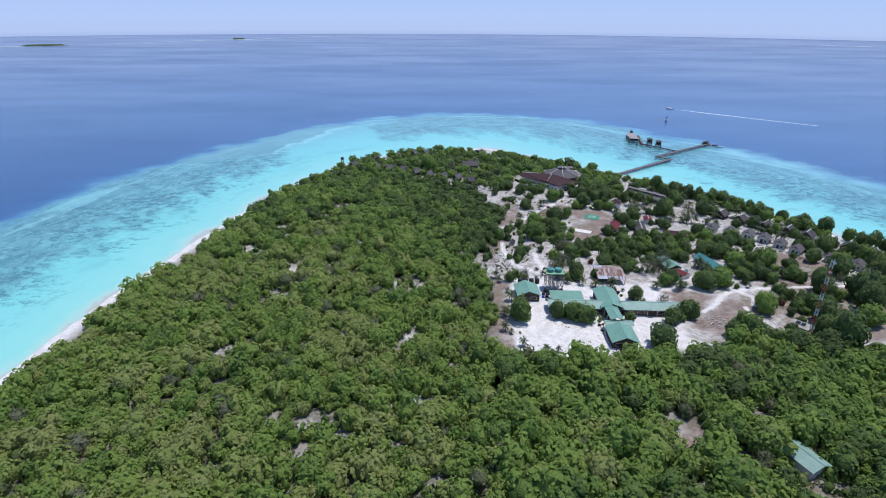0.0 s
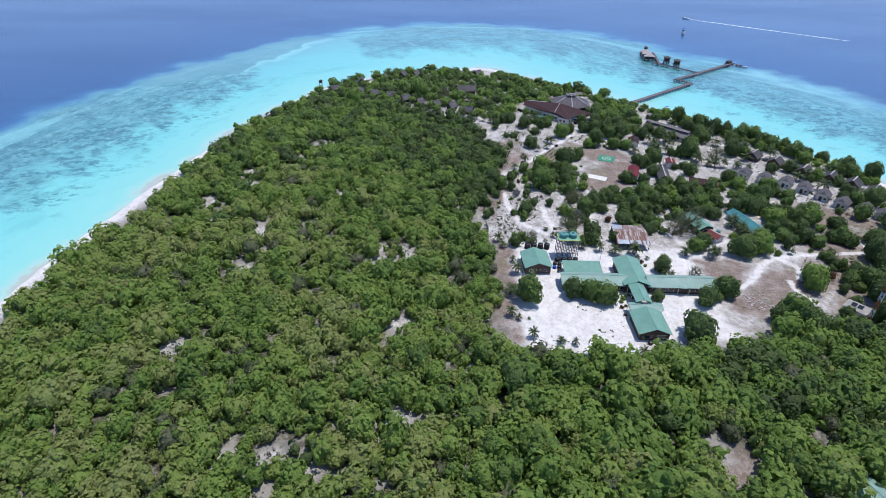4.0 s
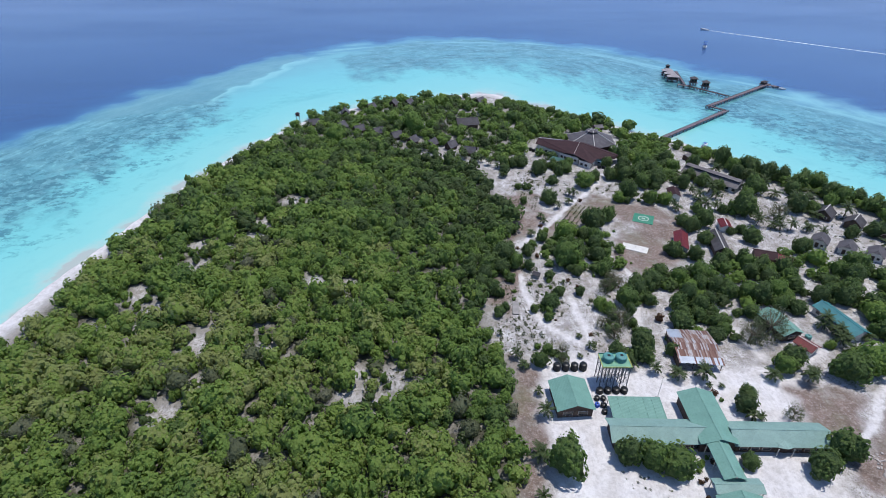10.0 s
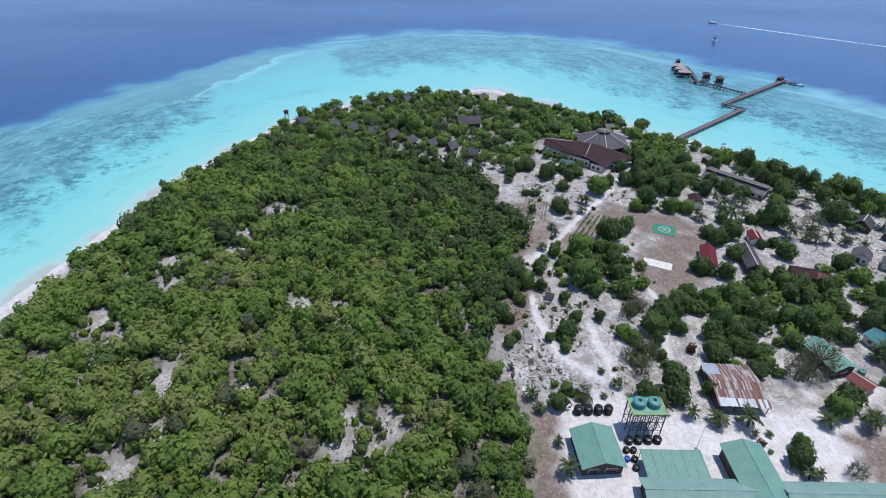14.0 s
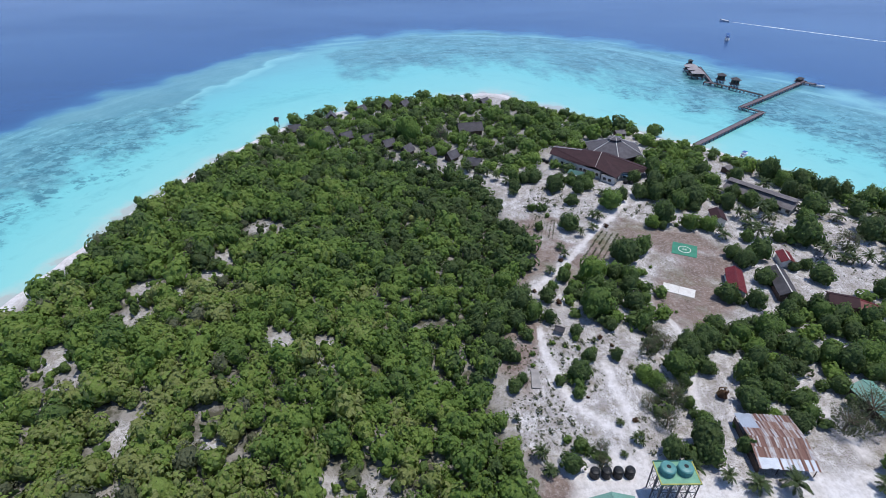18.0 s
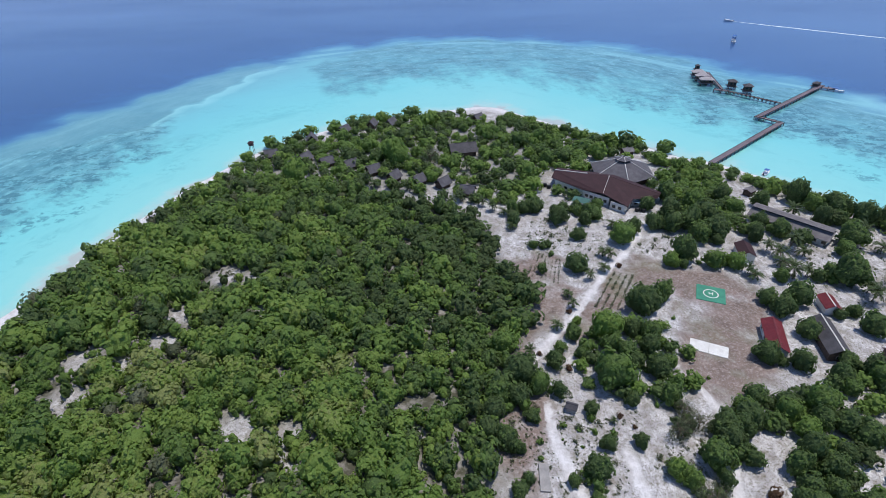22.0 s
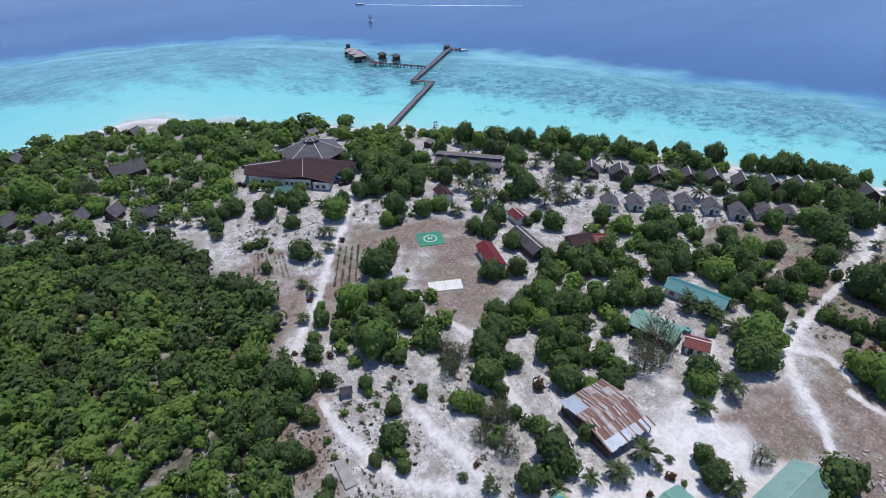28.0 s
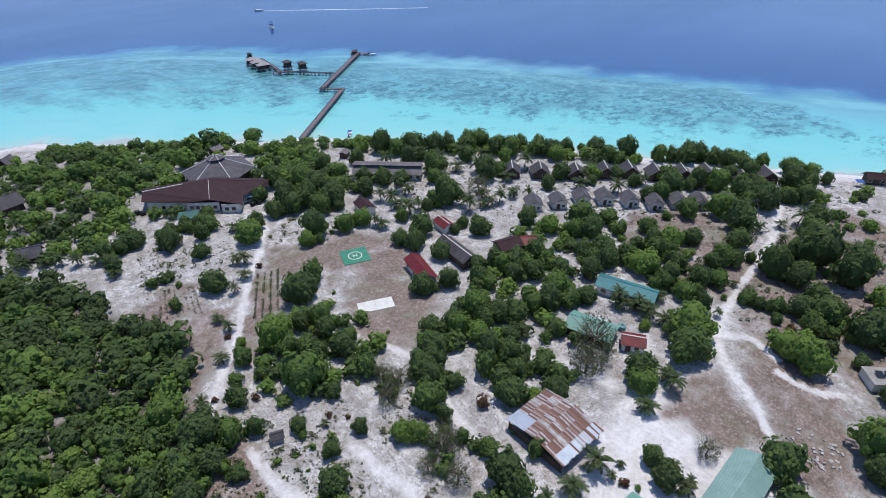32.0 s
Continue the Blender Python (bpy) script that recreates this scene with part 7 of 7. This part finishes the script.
islet(-1330, 1945, 125, 91, "low wooded islet on the horizon")
islet(-885, 2545, 50, 92, "small far islet on a sandbar")
M_BAR = painted("pale_sandbar", (0.5, 0.6, 0.62), (0.3, 0.45, 0.52), 0.8, 0.02)
for line in (((-1290, 1935), (-1000, 2390), (-810, 2524), (-615, 2880), (-338, 3164)), ((-1500, 1880), (-1386, 1915), (-1240, 1965)), ((1442, 2265), (1560, 2190), (1700, 2080))):
    bm, prev = bmesh.new(), None
    for k, (x, y) in enumerate(line):
        w = 16 if 0 < k < len(line) - 1 else 2
        cur = (bm.verts.new((x, y - w, 0.05)), bm.verts.new((x, y + w, 0.05)))
        if prev:
            bm.faces.new((prev[0], cur[0], cur[1], prev[1]))
        prev = cur
    tagged(part("sandbar", bm, M_BAR), "pale shallow sandbar far out at sea", "sandbar", kind="structure")

# rubble by the dirt track
M_RUBBLE = painted("broken_concrete", (0.5, 0.47, 0.45), (0.3, 0.28, 0.27), 0.85, 1.0)
r = np.random.default_rng(17)
for k in range(44):
    x, y = 98.5 + r.uniform(-3.5, 4), 170.5 + r.uniform(-5, 3)
    ob = new("rubble", bpy.data.meshes.new("rubble"))
    bm = box(-r.uniform(0.12, 0.55), r.uniform(0.12, 0.55), -r.uniform(0.1, 0.35), r.uniform(0.1, 0.35), -0.1, r.uniform(0.12, 0.35), 0.03)
    for v in bm.verts:
        v.co += Vector(r.uniform(-0.06, 0.06, 3))
    bm.to_mesh(ob.data)
    bm.free()
    ob.data.materials.append(M_RUBBLE)
    ob.matrix_basis = pose(x, y, ground_z(x, y), 0, r.uniform(-8, 8), r.uniform(0, 180))
    tagged(ob, "broken grey concrete piece beside the dirt track", "rubble", "rubble heap")

gable("beach_house", "beach house with a dark red-brown roof at the shore", "building", at_angle(233.0, 185.6, -58), 6.6, 4.8, 2.4, 3.7, M_BROWN_ROOF, M_TIMBER, 0.6, doors=(("w", 0, 0.9, 2.0, 0.02),), windows=(("s", -2, 1.2, 0.9, 0.9), ("s", 2, 1.2, 0.9, 0.9)))
tarp = thing("sun_shade", "small bright blue awning cloth on four poles", "awning", at_angle(226.6, 188.6, -50, 0.8))
part("cloth", slab([(-1.3, 1.0, 2.1), (1.3, 1.0, 2.1), (1.3, -1.0, 1.8), (-1.3, -1.0, 1.8)], 0.03), M_BLUE, tarp)
for px in (-1.2, 1.2):
    for py in (-0.9, 0.9):
        part("pole", tube((px, py, 0), (px, py, 1.85), 0.04), M_STEEL, tarp)
power = thing("power_house", "white flat-roofed power house carrying dark solar panels", "building", at_angle(125.6, 164.6, -52, 0.75))
for wall in ((-3.0, 3.0, -2.4, -2.25), (-3.0, 3.0, 2.25, 2.4), (-3.0, -2.85, -2.24, 2.24), (2.85, 3.0, -2.24, 2.24)):
    part("wall", box(*wall, 0, 2.3), M_WHITE, power)
part("roof", box(-3.2, 3.2, -2.6, 2.6, 2.31, 2.46, 0.02), M_CONCRETE, power)
for px in (-1.0, 0.7):
    panel = part("solar_panel", slab([(px - 0.7, 0.9, 3.05), (px + 0.7, 0.9, 3.05), (px + 0.7, -0.7, 2.65), (px - 0.7, -0.7, 2.65)], 0.05), M_GLASS, power)
    part("bracket", box(px - 0.05, px + 0.05, 0.5, 0.6, 2.47, 2.9), M_STEEL, panel)
spare = tank_proto(0.9, 1.7, M_TANK_GREEN, "blue-green water tank beside the red hut", 4)
spare.matrix_basis = at_angle(104.6, 211.0, 0, 0.8)

for x, y in ((77.4, 328.4), (79.4, 328.0), (50.2, 348.6), (49.0, 350.2)):
    drum = tank_proto(0.85, 1.7, M_TANK, "black plastic water tank beside the reception hall")
    drum.matrix_basis = at_angle(x, y, x * 50, 0.8)
pole = thing("flag_pole", "slim white flag pole on a concrete foot", "flag pole", pose(54.6, 190.6, 0.8))
part("foot", box(-0.4, 0.4, -0.4, 0.4, -0.2, 0.25, 0.04), M_CONCRETE, pole)
part("pole", tube((0, 0, 0.25), (0, 0, 7.0), 0.06, 0.04), M_WHITE, pole)
part("finial", tube((0, 0, 7.0), (0, 0, 7.15), 0.09, 0.02), M_STEEL, pole)
